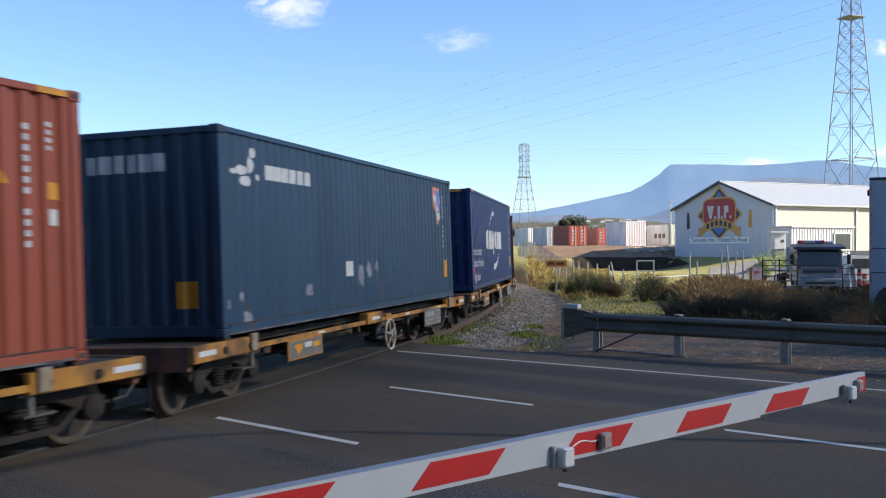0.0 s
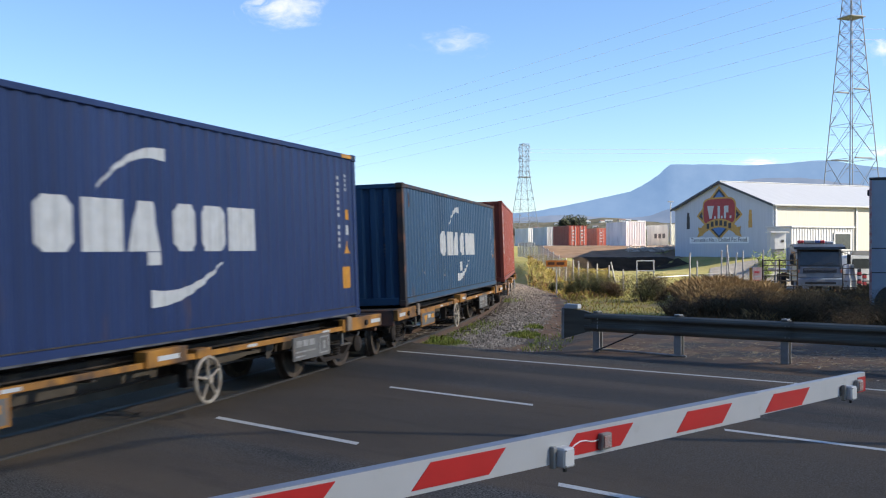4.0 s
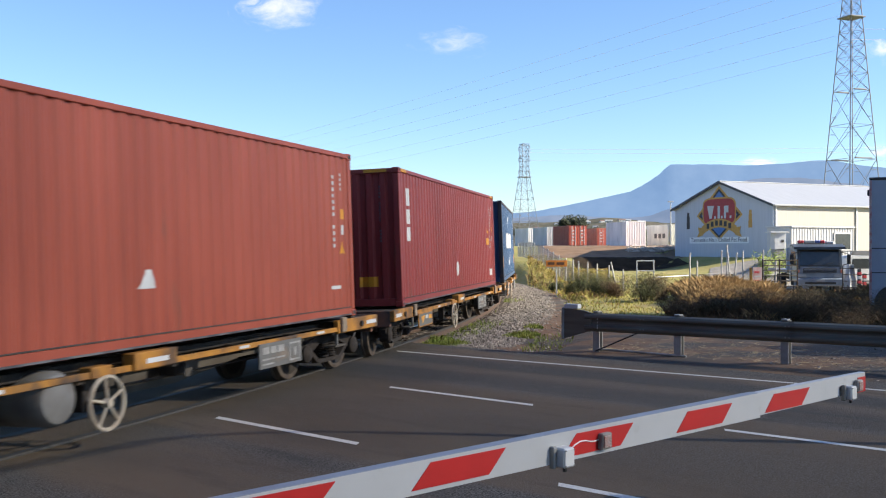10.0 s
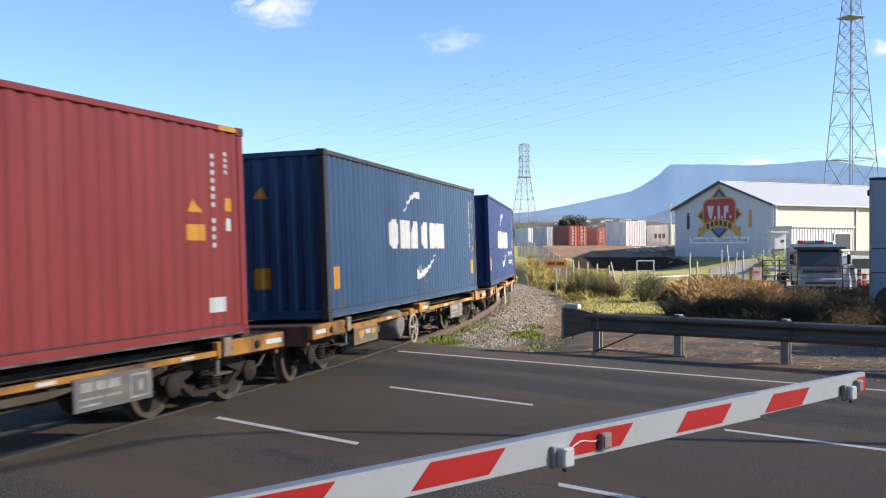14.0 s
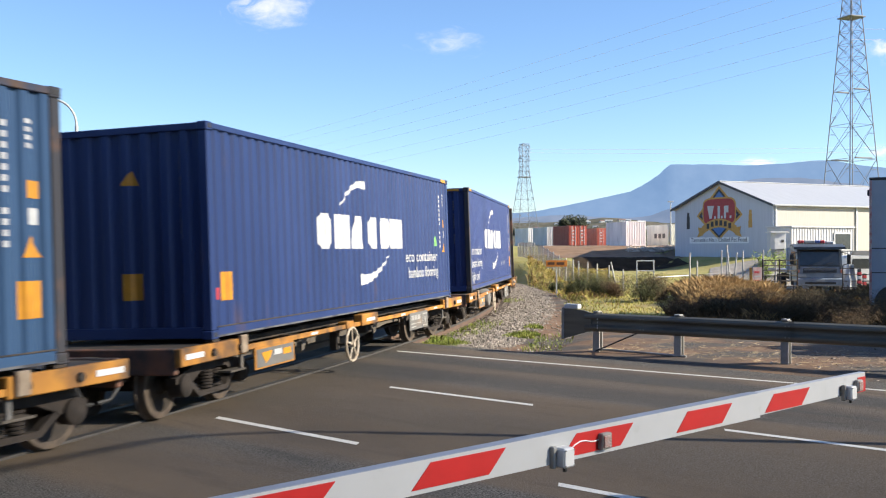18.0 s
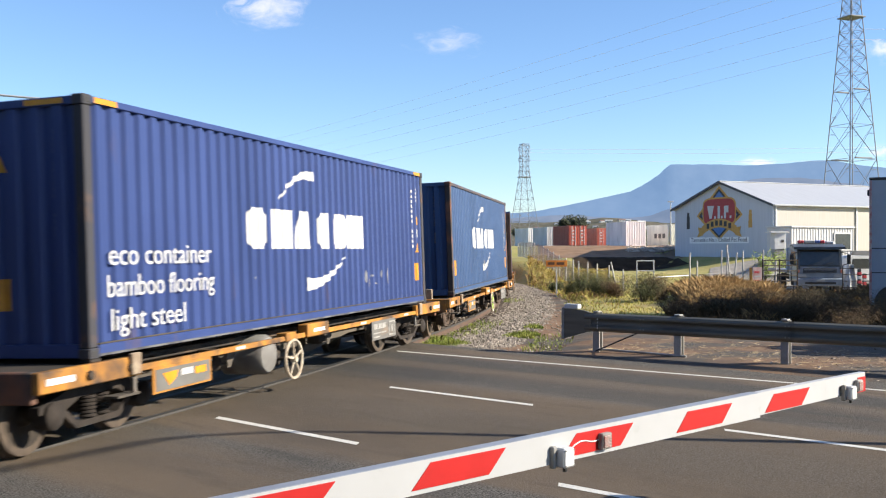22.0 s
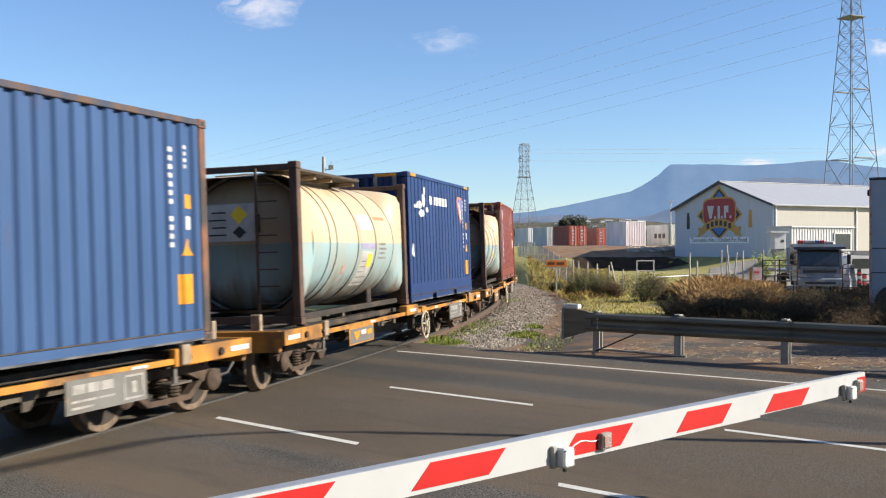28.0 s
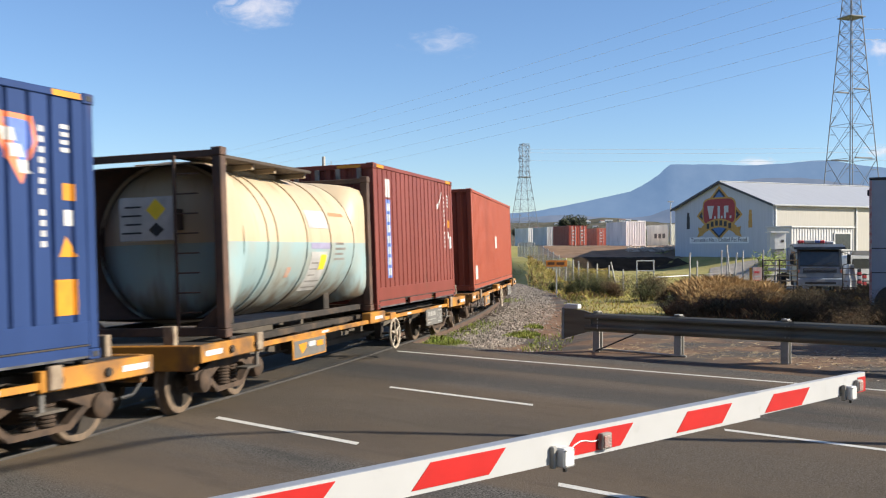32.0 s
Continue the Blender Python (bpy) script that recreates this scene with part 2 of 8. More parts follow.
LETTER_WHITE = mat("letter_white", (0.55, 0.55, 0.54), (0.47, 0.47, 0.455), scale=5, rough=0.6)
STICKER_YELLOW = mat("sticker_yellow", (0.6, 0.26, 0.012), (0.5, 0.21, 0.012), scale=6, rough=0.5)
BLACK = mat("black_rubber_and_shade", (0.02, 0.02, 0.022), (0.035, 0.034, 0.033), scale=8, rough=0.7)
LATTICE = mat("lattice_steel", (0.2, 0.215, 0.24), (0.15, 0.16, 0.18), scale=0.8, rough=0.6, metal=0.1)

# ---------------------------------------------------------------- the curved track
CENTRE, RADIUS, CANT = Vector((-135.356, 55.782)), 137.782, 0.0356
S_NEAR, S_FAR = -78.0, 24.0


def track_point(s, inset=0.0):
    """The middle of the track s metres along it, and the way along it, on the flat."""
    a = min(max(s, S_NEAR), S_FAR)
    u = a / RADIUS
    n, t = Vector((math.cos(u), math.sin(u))), Vector((-math.sin(u), math.cos(u)))
    return CENTRE + n * (RADIUS - inset) + t * (s - a), t


def track_pose(s, inset=0.08):
    p, t = track_point(s, inset)
    n = Vector((t.y, -t.x, 0))
    lat = n * math.cos(CANT) + Vector((0, 0, math.sin(CANT)))
    up = Vector((0, 0, math.cos(CANT))) - n * math.sin(CANT)
    m = Matrix.Identity(4)
    for i, axis in enumerate((Vector((t.x, t.y, 0)), -lat, up)):
        for k in range(3):
            m[k][i] = axis[k]
    m.translation = (p.x, p.y, 0)
    return m


# how far the leading wagon has come, every two seconds
TRAIN_S = [-51.47, -62.59, -73.53, -83.87, -93.81, -103.56, -113.11, -122.49, -131.96, -141.17, -149.96, -158.53, -166.78, -174.93, -183.08, -191.41, -200.32]
PITCH = 14.9


def train_s(t):
    j = min(int(t // 2), len(TRAIN_S) - 2)
    u = t / 2 - j

    def slope(k):
        a, b = max(k - 1, 0), min(k + 1, len(TRAIN_S) - 1)
        return (TRAIN_S[b] - TRAIN_S[a]) / (b - a)
    h = (2 * u ** 3 - 3 * u * u + 1, u ** 3 - 2 * u * u + u, -2 * u ** 3 + 3 * u * u, u ** 3 - u * u)
    return h[0] * TRAIN_S[j] + h[1] * slope(j) + h[2] * TRAIN_S[j + 1] + h[3] * slope(j + 1)


# ---------------------------------------------------------------- ground
ROAD_DIR, ROAD_N = Vector((0.752, -0.659)), Vector((0.659, 0.752))


def road_pt(u, c, z=0.0):
    p = ROAD_DIR * u + ROAD_N * c
    return (p.x, p.y, z)


def ground_z(x, y):
    c = x * ROAD_N.x + y * ROAD_N.y
    z = -0.05
    if c > 17.6:
        z += 0.05 - 0.16 * smooth01(22, 26, c) * (1 - smooth01(34, 42, y))
        # the raised pad of the warehouse, the bank of the container yard, and the rise along the railway
        lx, q = (x - 29.65) * 0.906 + (y - 90) * 0.423, x / max(y, 1.0)
        side = max(smooth01(0.29, 0.33, q), 1 - smooth01(0.1, 0.135, q))
        pad = 1.25 * max(smooth01(-9, -0.5, lx), side * smooth01(52, 90, y))
        z += 0.5 * math.exp(-((q - 0.275) / 0.035) ** 2 - ((y - 41.5) / 2.8) ** 2)
        edge = 21.5 + 1.2 * max(0.0, y - 103)
        z += 0.1 * smooth01(52, 85, y) + max(pad, (1.15 * smooth01(94.2, 97.4, y) + 1.15 * smooth01(98, 109, y)) * (1 - smooth01(edge, edge + 3, x)))
        z += (0.10 * noise.noise((x * 0.25, y * 0.25, 0)) + 0.04 * noise.noise((x * 0.9, y * 0.9, 3))) * smooth01(20, 26, c)
        u = (Vector((x, y)) - CENTRE).length - RADIUS
        if -6 < u < 6 and y < 90:
            z = z * smooth01(2.6, 5.0, abs(u)) - 0.42 * (1 - smooth01(2.6, 5.0, abs(u)))
    return z


def ground_sheet():
    xs = [-5000, -2000, -800, -300, -140, -90] + [-70 + 2.5 * i for i in range(22)] + [-15 + 0.8 * i for i in range(70)] + [41 + 3 * i for i in range(14)] + [90, 140, 300, 800, 2000, 5000]
    ys = [-5000, -2000, -600, -200, -80, -40, -20, -10] + [-5 + 2.5 * i for i in range(9)] + [18 + 0.8 * i for i in range(120)] + [115 + 3 * i for i in range(12)] + [160, 190, 250, 400, 800, 1600, 3000, 5000]
    g = Geo()
    g.v = [(x, y, ground_z(x, y)) for y in ys for x in xs]
    n = len(xs)
    g.f = [(j * n + i, j * n + i + 1, (j + 1) * n + i + 1, (j + 1) * n + i) for j in range(len(ys) - 1) for i in range(n - 1)]
    ob = part("ground", g, GRASS, fix=False)
    ob.data.polygons.foreach_set("use_smooth", [True] * len(ob.data.polygons))
    tagged(ob, "rough grass paddock with bare earth patches", "ground", kind="structure")


ground_sheet()


def road():
    g = Geo()
    us = [-400, -150, -60] + [-40 + 4 * i for i in range(21)] + [60, 150, 400]
    cs = [0.4, 2.5, 5, 8, 11, 14, 16.5, 17.3]
    g.v = [road_pt(u, c + (0.12 * noise.noise((u * 0.7, 9, 0)) if c == 17.3 else 0), 0.0) for c in cs for u in us]
    n = len(us)
    g.f = [(j * n + i, j * n + i + 1, (j + 1) * n + i + 1, (j + 1) * n + i) for j in range(len(cs) - 1) for i in range(n - 1)]
    ob = part("road", g, ASPHALT, fix=False)
    tagged(ob, "worn dark asphalt road over the level crossing", "road", kind="structure")
    ends = [((-0.97, 21.66), (14.5, 9.95), 0.11), ((-2.95, 13.17), (-1.0, 11.45), 0.12), ((-0.82, 16.05), (1.25, 14.26), 0.12),
            ((3.49, 12.27), (5.55, 10.5), 0.12), ((1.12, 9.43), (3.1, 7.7), 0.12), ((-11.5, 20.7), (-9.5, 19.0), 0.12)]
    for i, (a, b, w) in enumerate(ends):
        a, b = Vector(a), Vector(b)
        d = (b - a).normalized()
        s = Vector((-d.y, d.x)) * w / 2
        pts = [a - s, b - s + d * 0.08, b + s, a + s - d * 0.08]
        q = Geo()
        q.add([(p.x, p.y, 0.004) for p in pts], [(0, 1, 2, 3)])
        ob = part("edge_line" if i == 0 else "lane_line", q, LINE_WHITE, fix=False)
        tagged(ob, "long solid white painted edge line" if i == 0 else "short white painted lane dash on asphalt", "road marking", kind="structure")


road()


def skylight_blockers():
    """Unseen walls behind the camera, both sides of the railway, added to block skylight."""
    blocker_mat = mat("blocker_dark_green", (0.05, 0.058, 0.05), (0.038, 0.044, 0.038), scale=1.2, rough=0.8, stretch=(1, 1, 0.2), bump=0.1)
    for name, u0, u1, c in (("wall_south", -1.5, 44.0, -6.5), ("wall_west", -70.0, -15.0, -6.5)):
        g = Geo()
        a, b, d, e = road_pt(u0, c), road_pt(u1, c), road_pt(u1, c - 0.3), road_pt(u0, c - 0.3)
        g.add([(p[0], p[1], z) for z in (-0.2, 15.0) for p in (a, b, d, e)], [(0, 1, 5, 4), (1, 2, 6, 5), (2, 3, 7, 6), (3, 0, 4, 7), (4, 5, 6, 7), (3, 2, 1, 0)])
        tagged(part(name, g, blocker_mat), "unseen dark green wall added to block skylight", "wall", kind="structure")


skylight_blockers()


def verge():
    """Bare earth between the asphalt and the grass."""
    g = Geo()
    us = [-30 + 1.0 * i for i in range(46)]
    rows = [17.25, 18.2, 19.4, 20.6, 21.8, 23.0, 24.0]
    for c in rows:
        for u in us:
            cc = c + (0.35 * noise.noise((u * 0.4, c, 2)) if c == rows[-1] else 0)
            p = road_pt(u, cc)
            g.v.append((p[0], p[1], -0.012 if c == rows[0] else max(ground_z(p[0], p[1]) + 0.05, -0.3)))
    n = len(us)
    g.f = [(j * n + i, j * n + i + 1, (j + 1) * n + i + 1, (j + 1) * n + i) for j in range(len(rows) - 1) for i in range(n - 1)]
    tagged(part("verge", g, DIRT, fix=False), "red-brown bare earth verge with loose stones", "verge", kind="structure")


verge()


def railway():
    t = thing("railway_track", "curved narrow gauge railway track through the crossing", "railway track", kind="structure")
    ss = [-215 + 2.0 * i for i in range(184)]
    for side in (-1, 1):
        head, foot, groove = Geo(), Geo(), Geo()
        for geo, prof in ((head, [(-0.035, -0.035), (0.035, -0.035), (0.035, -0.004), (0.028, 0.006), (-0.028, 0.006), (-0.035, -0.004)]),
                          (foot, [(-0.06, -0.15), (0.06, -0.15), (0.06, -0.135), (0.01, -0.12), (0.01, -0.035), (-0.01, -0.035), (-0.01, -0.12), (-0.06, -0.135)])):
            k = len(prof)
            for s in ss:
                m = track_pose(s, 0)
                geo.v += [tuple(m @ Vector((0, side * 0.5335 + a, b))) for a, b in prof]
            for i in range(len(ss) - 1):
                geo.f += [(i * k + j, i * k + (j + 1) % k, (i + 1) * k + (j + 1) % k, (i + 1) * k + j) for j in range(k)]
        part("rail_head", head, RAIL if side > 0 else RAIL_NEAR_DARK, t)
        part("rail_web", foot, RAIL_RUST, t)
        inner = -side
        for s in [-75 + 1.0 * i for i in range(46)]:
            m = track_pose(s, 0)
            groove.v += [tuple(m @ Vector((0, side * 0.5335 + inner * a, 0))) for a in (0.036, 0.16)]
        groove.v = [(p[0], p[1], 0.0035) for p in groove.v]
        groove.f = [(2 * i, 2 * i + 1, 2 * i + 3, 2 * i + 2) for i in range(45)]
        # the groove's shade, laid on the road as a flat black strip
        part("flangeway", groove, BLACK, t)
    sl = Geo().chamfer(-0.11, 0.11, -1.05, 1.05, -0.28, -0.15, 0.012).mesh("sleeper")
    finish(sl)
    for i in range(60):
        s = -30.5 + 0.66 * i
        ob = part("sleeper", sl, SLEEPER, t)
        ob.matrix_basis = track_pose(s, 0)


railway()


def ballast():
    g = Geo()
    ss = [-34 + 0.8 * i for i in range(120)]
    prof = [(4.2, -0.5), (2.0, -0.42), (1.3, -0.2), (0.0, -0.19), (-1.3, -0.2), (-2.2, -0.24), (-3.2, -0.34), (-4.4, -0.55)]
    for s in ss:
        m = track_pose(s, 0)
        for a, b in prof:
            p = m @ Vector((0, a, b))
            g.v.append((p.x, p.y, p.z + 0.035 * noise.noise((p.x * 1.3, p.y * 1.3, 1))))
    k = len(prof)
    g.f = [(i * k + j, i * k + j + 1, (i + 1) * k + j + 1, (i + 1) * k + j) for i in range(len(ss) - 1) for j in range(k - 1)]
    sh = Geo()
    ss = [-33.5 + 0.8 * i for i in range(40)]
    for s in ss:
        m = track_pose(s, 0)
        for a, b in ((-2.55, -0.262), (-3.2, -0.315), (-3.9, -0.42), (-4.7, -0.5)):
            p = m @ Vector((0, a - 0.25 * noise.noise((s * 0.5, a, 4)), b))
            sh.v.append((p.x, p.y, p.z + 0.05 + 0.05 * noise.noise((p.x * 1.1, p.y * 1.1, 1))))
    sh.f = [(i * 4 + j, i * 4 + j + 1, (i + 1) * 4 + j + 1, (i + 1) * 4 + j) for i in range(len(ss) - 1) for j in range(3)]
    tagged(part("track_shoulder", sh, DIRT, fix=False), "brown earth shoulder beside the ballast", "shoulder", kind="structure")
    tagged(part("ballast_bed", g, GRAVEL, fix=False), "grey crushed stone ballast along the track", "ballast", kind="structure")


ballast()


# ---------------------------------------------------------------- train
# code bars of the shaded ends, their shade put into a greyer white
CODE_SHADED = mat("code_shaded", (0.2, 0.2, 0.21), (0.1, 0.1, 0.12), scale=9, rough=0.7)
CODE_WHITE = mat("code_white", (0.5, 0.5, 0.5), (0.35, 0.35, 0.36), scale=9, rough=0.7)
PERIOD, FOLD = 0.278, 0.044
FOLD_OF = {}
CUTS, GROOVES = (0.0, 0.35, 0.5, 0.85), (0.0, 0.8, 0.86, 0.94)
END_PERIOD, END_FOLD = 0.3, 0.064
SHORT_PERIOD = 0.302


def corrugation(x, period=PERIOD, depth=FOLD):
    u = (x / period) % 1.0
    if period == SHORT_PERIOD:
        # wide flats parted by narrow grooves
        return 0.0 if u < 0.8 else depth * min(1.0, (u - 0.8) / 0.06, (1.0 - u) / 0.06)
    if u < 0.35:
        return 0.0
    if u < 0.5:
        return depth * (u - 0.35) / 0.15
    if u < 0.85:
        return depth
    return depth * (1 - (u - 0.85) / 0.15)


def fold_cuts(x0, x1, period):
    k0, k1 = int(x0 // period) - 1, int(x1 // period) + 1
    return [x0] + [period * (k + f) for k in range(k0, k1 + 1) for f in (GROOVES if period == SHORT_PERIOD else CUTS) if x0 + 0.004 < period * (k + f) < x1 - 0.004] + [x1]


def corrugated(g, x0, x1, z0, z1, y, sign, period=PERIOD, depth=FOLD, axis="x"):
    """A wall of folded sheet; its outermost folds lie at y, the others further in."""
    cuts = fold_cuts(x0, x1, period)
    verts = []
    for z in (z0, z1):
        for c in cuts:
            yy = y - sign * corrugation(c + 1e-5, period, depth)
            verts.append((c, yy, z) if axis == "x" else (yy, c, z))
    n = len(cuts)
    g.add(verts, [(i, i + 1, n + i + 1, n + i) for i in range(n - 1)])


def span(poly, x):
    """The lowest and highest z of a convex outline at x."""
    zs = []
    for (xa, za), (xb, zb) in zip(poly, poly[1:] + poly[:1]):
        if min(xa, xb) - 1e-9 <= x <= max(xa, xb) + 1e-9:
            zs += [za, zb] if abs(xb - xa) < 1e-9 else [za + (zb - za) * (x - xa) / (xb - xa)]
    return min(zs), max(zs)


class Skin:
    """A container wall on which marks are painted; marks follow its folds."""

    def __init__(self, holder, hx, end=False, lift=0.004):
        self.holder, self.hx, self.end, self.lift = holder, hx, end, lift
        self.period = SHORT_PERIOD if hx < 4 else PERIOD
        self.fold = FOLD_OF[holder.name]

    def paint(self, name, polys, material, label=""):
        g = Geo()
        for poly in polys:
            xs = [p[0] for p in poly]
            stops = sorted(set(fold_cuts(min(xs), max(xs), END_PERIOD if self.end else self.period) + xs))
            for a, b in zip(stops, stops[1:]):
                if b - a < 1e-4:
                    continue
                verts = []
                for x in (a + 1e-6, b - 1e-6):
                    lo, hi = span(poly, x)
                    if self.end:
                        d = -(self.hx - 0.03) + corrugation(x, END_PERIOD, END_FOLD) - self.lift
                        verts += [(d, x, lo), (d, x, hi)]
                    else:
                        d = -(1.219 - 0.022) + corrugation(x, self.period, self.fold) - self.lift
                        verts += [(x, d, lo), (x, d, hi)]
                g.add(verts, [(0, 1, 3, 2)] if self.end else [(0, 2, 3, 1)])
        me = g.mesh(name)
        bm = bmesh.new()
        bm.from_mesh(me)
        bmesh.ops.remove_doubles(bm, verts=bm.verts, dist=0.0004)
        bm.to_mesh(me)
        bm.free()
        return part(name, me, material, self.holder, label)

    def rect(self, name, x0, x1, z0, z1, material, label=""):
        return self.paint(name, [[(x0, z0), (x1, z0), (x1, z1), (x0, z1)]], material, label)

    def code(self, x0, x1, z0, z1, n, gaps=()):
        """A column of small marks."""
        step = (z1 - z0) / n
        polys = [[(x0, z0 + step * (i + 0.22)), (x1, z0 + step * (i + 0.22)), (x1, z0 + step * (i + 0.8)), (x0, z0 + step * (i + 0.8))] for i in range(n) if i not in gaps]
        self.paint("code_mark", polys, CODE_SHADED if self.end else CODE_WHITE, "column of small code bars, greyed for the shaded end" if self.end else "column of small white code bars")["kind"] = "stuff"

    def tri(self, x0, x1, z0, z1, material):
        self.paint("warning_triangle", [[(x0, z0), (x1, z0), ((x0 + x1) / 2 - 0.04, z1)]], material, "orange warning triangle sticker")


def arc_polys(x0, z0, x1, z1, w0, w1, bulge, n=7):
    """A tapering curved stroke from one point to another."""
    pts = []
    for i in range(n + 1):
        f = i / n
        pts.append((x0 + (x1 - x0) * f, z0 + (z1 - z0) * f + bulge * 4 * f * (1 - f), (w0 + (w1 - w0) * f) / 2))
    return [[(a[0], a[1] - a[2]), (b[0], b[1] - b[2]), (b[0], b[1] + b[2]), (a[0], a[1] + a[2])] for a, b in zip(pts, pts[1:])]


def block_logo(skin, top, shift=0.0):
    """Six white blocks with a stroke above and one below."""
    z1, z0 = top, top - 0.61
    c = 0.1
    spans = ((-2.29, -1.69, "c"), (-1.55, -0.82, "b"), (-0.7, -0.04, "a"), (0.24, 0.76, "c"), (0.88, 1.47, "c"), (1.6, 2.31, "b"))
    for x0, x1, k in spans:
        x0, x1 = x0 + shift, x1 + shift
        if k == "a":
            poly = [(x0, z0), (x1, z0), ((x0 + x1) / 2 + 0.16, z1), ((x0 + x1) / 2 - 0.16, z1)]
        elif k == "c":
            poly = [(x0 + c, z0), (x1 - c, z0), (x1, z0 + c), (x1, z1 - c), (x1 - c, z1), (x0 + c, z1), (x0, z1 - c), (x0, z0 + c)]
        else:
            poly = [(x0, z0), (x1, z0), (x1, z1), (x0, z1)]
        skin.paint("logo_block", [poly], LETTER_WHITE, "white block of the painted logo")
    s = shift
    skin.paint("logo_stroke", arc_polys(-1.29 + s, z1 + 0.1, 0.07 + s, z1 + 0.59, 0.03, 0.16, 0.17), LETTER_WHITE, "white curved logo stroke")
    skin.paint("logo_stroke", arc_polys(-0.29 + s, z0 - 0.58, 1.39 + s, z0 - 0.16, 0.22, 0.03, -0.14), LETTER_WHITE, "white curved logo stroke")


def words(text, size, holder, x, z, y, material, width=None, name="lettering", label="", align="LEFT"):
    """Built-in font lettering, laid flat on the camera side of a thing, one mesh a word."""
    def outline(body):
        cu = bpy.data.curves.new("lettering", "FONT")
        cu.body, cu.size, cu.align_x, cu.extrude, cu.resolution_u = body, size, align, 0.001, 3
        tmp = bpy.data.objects.new("lettering", cu)
        me = bpy.data.meshes.new_from_object(tmp)
        bpy.data.objects.remove(tmp)
        bpy.data.curves.remove(cu)
        return me, max(v.co.x for v in me.vertices)
    full, far = outline(text)
    bpy.data.meshes.remove(full)
    k = width / far if width else 1.0
    items, so_far = [], ""
    for word in text.split(" "):
        so_far = (so_far + " " + word).strip()
        probe, end = outline(so_far)
        bpy.data.meshes.remove(probe)
        me, own = outline(word)
        for v in me.vertices:
            v.co.x = (v.co.x + end - own) * k
        me.materials.clear()
        ob = part(name, me, material, holder, label)
        ob.matrix_basis = pose(x, y, z, 90, 0, 0)
        items.append(ob)
    return items


SCRAPED = mat("scraped_edge", (0.12, 0.12, 0.122), (0.05, 0.05, 0.056), scale=3, rough=0.8, mix=(0.4, 0.6))
# shadow line under the side panel, put into the flange's dark colour
SEAM_SHADOW = mat("seam_shadow", (0.03, 0.028, 0.028), (0.07, 0.055, 0.045), scale=4, rough=0.9)


def container(name, length, height, m_paint, label, post=None, pockets=False, group="containers on the train", top=None, fold=FOLD):
    """A freight container; its base middle is the origin, its long side lies along x."""
    W = 2.438
    t = thing(name, label, "freight container", group=group)
    FOLD_OF[t.name] = fold
    hx, hy = length / 2, W / 2
    post = post or m_paint
    for sy in (-1, 1):
        g = Geo()
        corrugated(g, -hx + 0.14, hx - 0.14, 0.165, height - 0.09, sy * (hy - 0.022), sy, SHORT_PERIOD if pockets else PERIOD, fold)
        part("side_panel", g, m_paint, t, fix=False)
        stops = [(-hx + 0.165, -1.21), (-0.85, 0.85), (1.21, hx - 0.165)] if pockets else [(-hx + 0.165, hx - 0.165)]
        for xa, xb in stops:
            part("bottom_rail", Geo().chamfer(xa, xb, sy * hy - 0.03 - 0.034 * sy, sy * hy + 0.03 - 0.034 * sy, 0.02, 0.15, 0.008), m_paint, t)
            if sy < 0:
                part("scraped_edge", Geo().box(xa + 0.01, xb - 0.01, -hy + 0.001, -hy + 0.0035, 0.024, 0.05), SCRAPED, t, "pale scraped lower edge")
        part("bottom_flange", Geo().chamfer(-hx + 0.165, hx - 0.165, sy * hy - 0.012 - 0.014 * sy, sy * hy + 0.012 - 0.014 * sy, 0.151, 0.169, 0.004), SEAM_SHADOW, t, "flange darkened as a shadow line above the bottom rail")
        part("top_rail", Geo().chamfer(-hx + 0.165, hx - 0.165, sy * hy - 0.03 - 0.031 * sy, sy * hy + 0.03 - 0.031 * sy, height - 0.09, height - 0.012, 0.008), top or m_paint, t)
        for sx in (-1, 1):
            x, y = sx * (hx - 0.078), sy * (hy - 0.075)
            part("corner_post", Geo().chamfer(x - 0.072, x + 0.072, y - 0.068, y + 0.068, 0.118, height - 0.118, 0.012), post, t)
            for z in (0.0, height - 0.118):
                g = Geo().chamfer(x - 0.086, x + 0.086, y - 0.078, y + 0.078, z, z + 0.118, 0.012)
                part("corner_casting", g, post, t)
                if sy < 0:
                    part("casting_slot", Geo().chamfer(x - 0.045, x + 0.045, y - 0.082, y - 0.07, z + 0.03, z + 0.09, 0.004), BLACK, t)
    for sx in (-1, 1):
        g = Geo()
        corrugated(g, -hy + 0.13, hy - 0.13, 0.165, height - 0.1, sx * (hx - 0.03), sx, END_PERIOD, END_FOLD, "y")
        part("end_panel", g, m_paint, t, fix=False)
        part("end_sill", Geo().chamfer(sx * hx - 0.04 - 0.05 * sx, sx * hx + 0.04 - 0.05 * sx, -hy + 0.155, hy - 0.155, 0.015, 0.165, 0.008), m_paint, t)
        part("end_header", Geo().chamfer(sx * hx - 0.04 - 0.05 * sx, sx * hx + 0.04 - 0.05 * sx, -hy + 0.155, hy - 0.155, height - 0.105, height - 0.012, 0.008), m_paint, t)
    part("roof_panel", Geo().box(-hx + 0.1, hx - 0.1, -hy + 0.065, hy - 0.065, height - 0.05, height - 0.03), m_paint, t)
    part("floor_panel", Geo().box(-hx + 0.1, hx - 0.1, -hy + 0.07, hy - 0.07, 0.1, 0.15), STEEL_DARK, t)
    if pockets:
        part("base_panel", Geo().chamfer(-hx + 0.15, hx - 0.15, -hy + 0.012, -hy + 0.03, 0.172, 0.42, 0.004), m_paint, t)
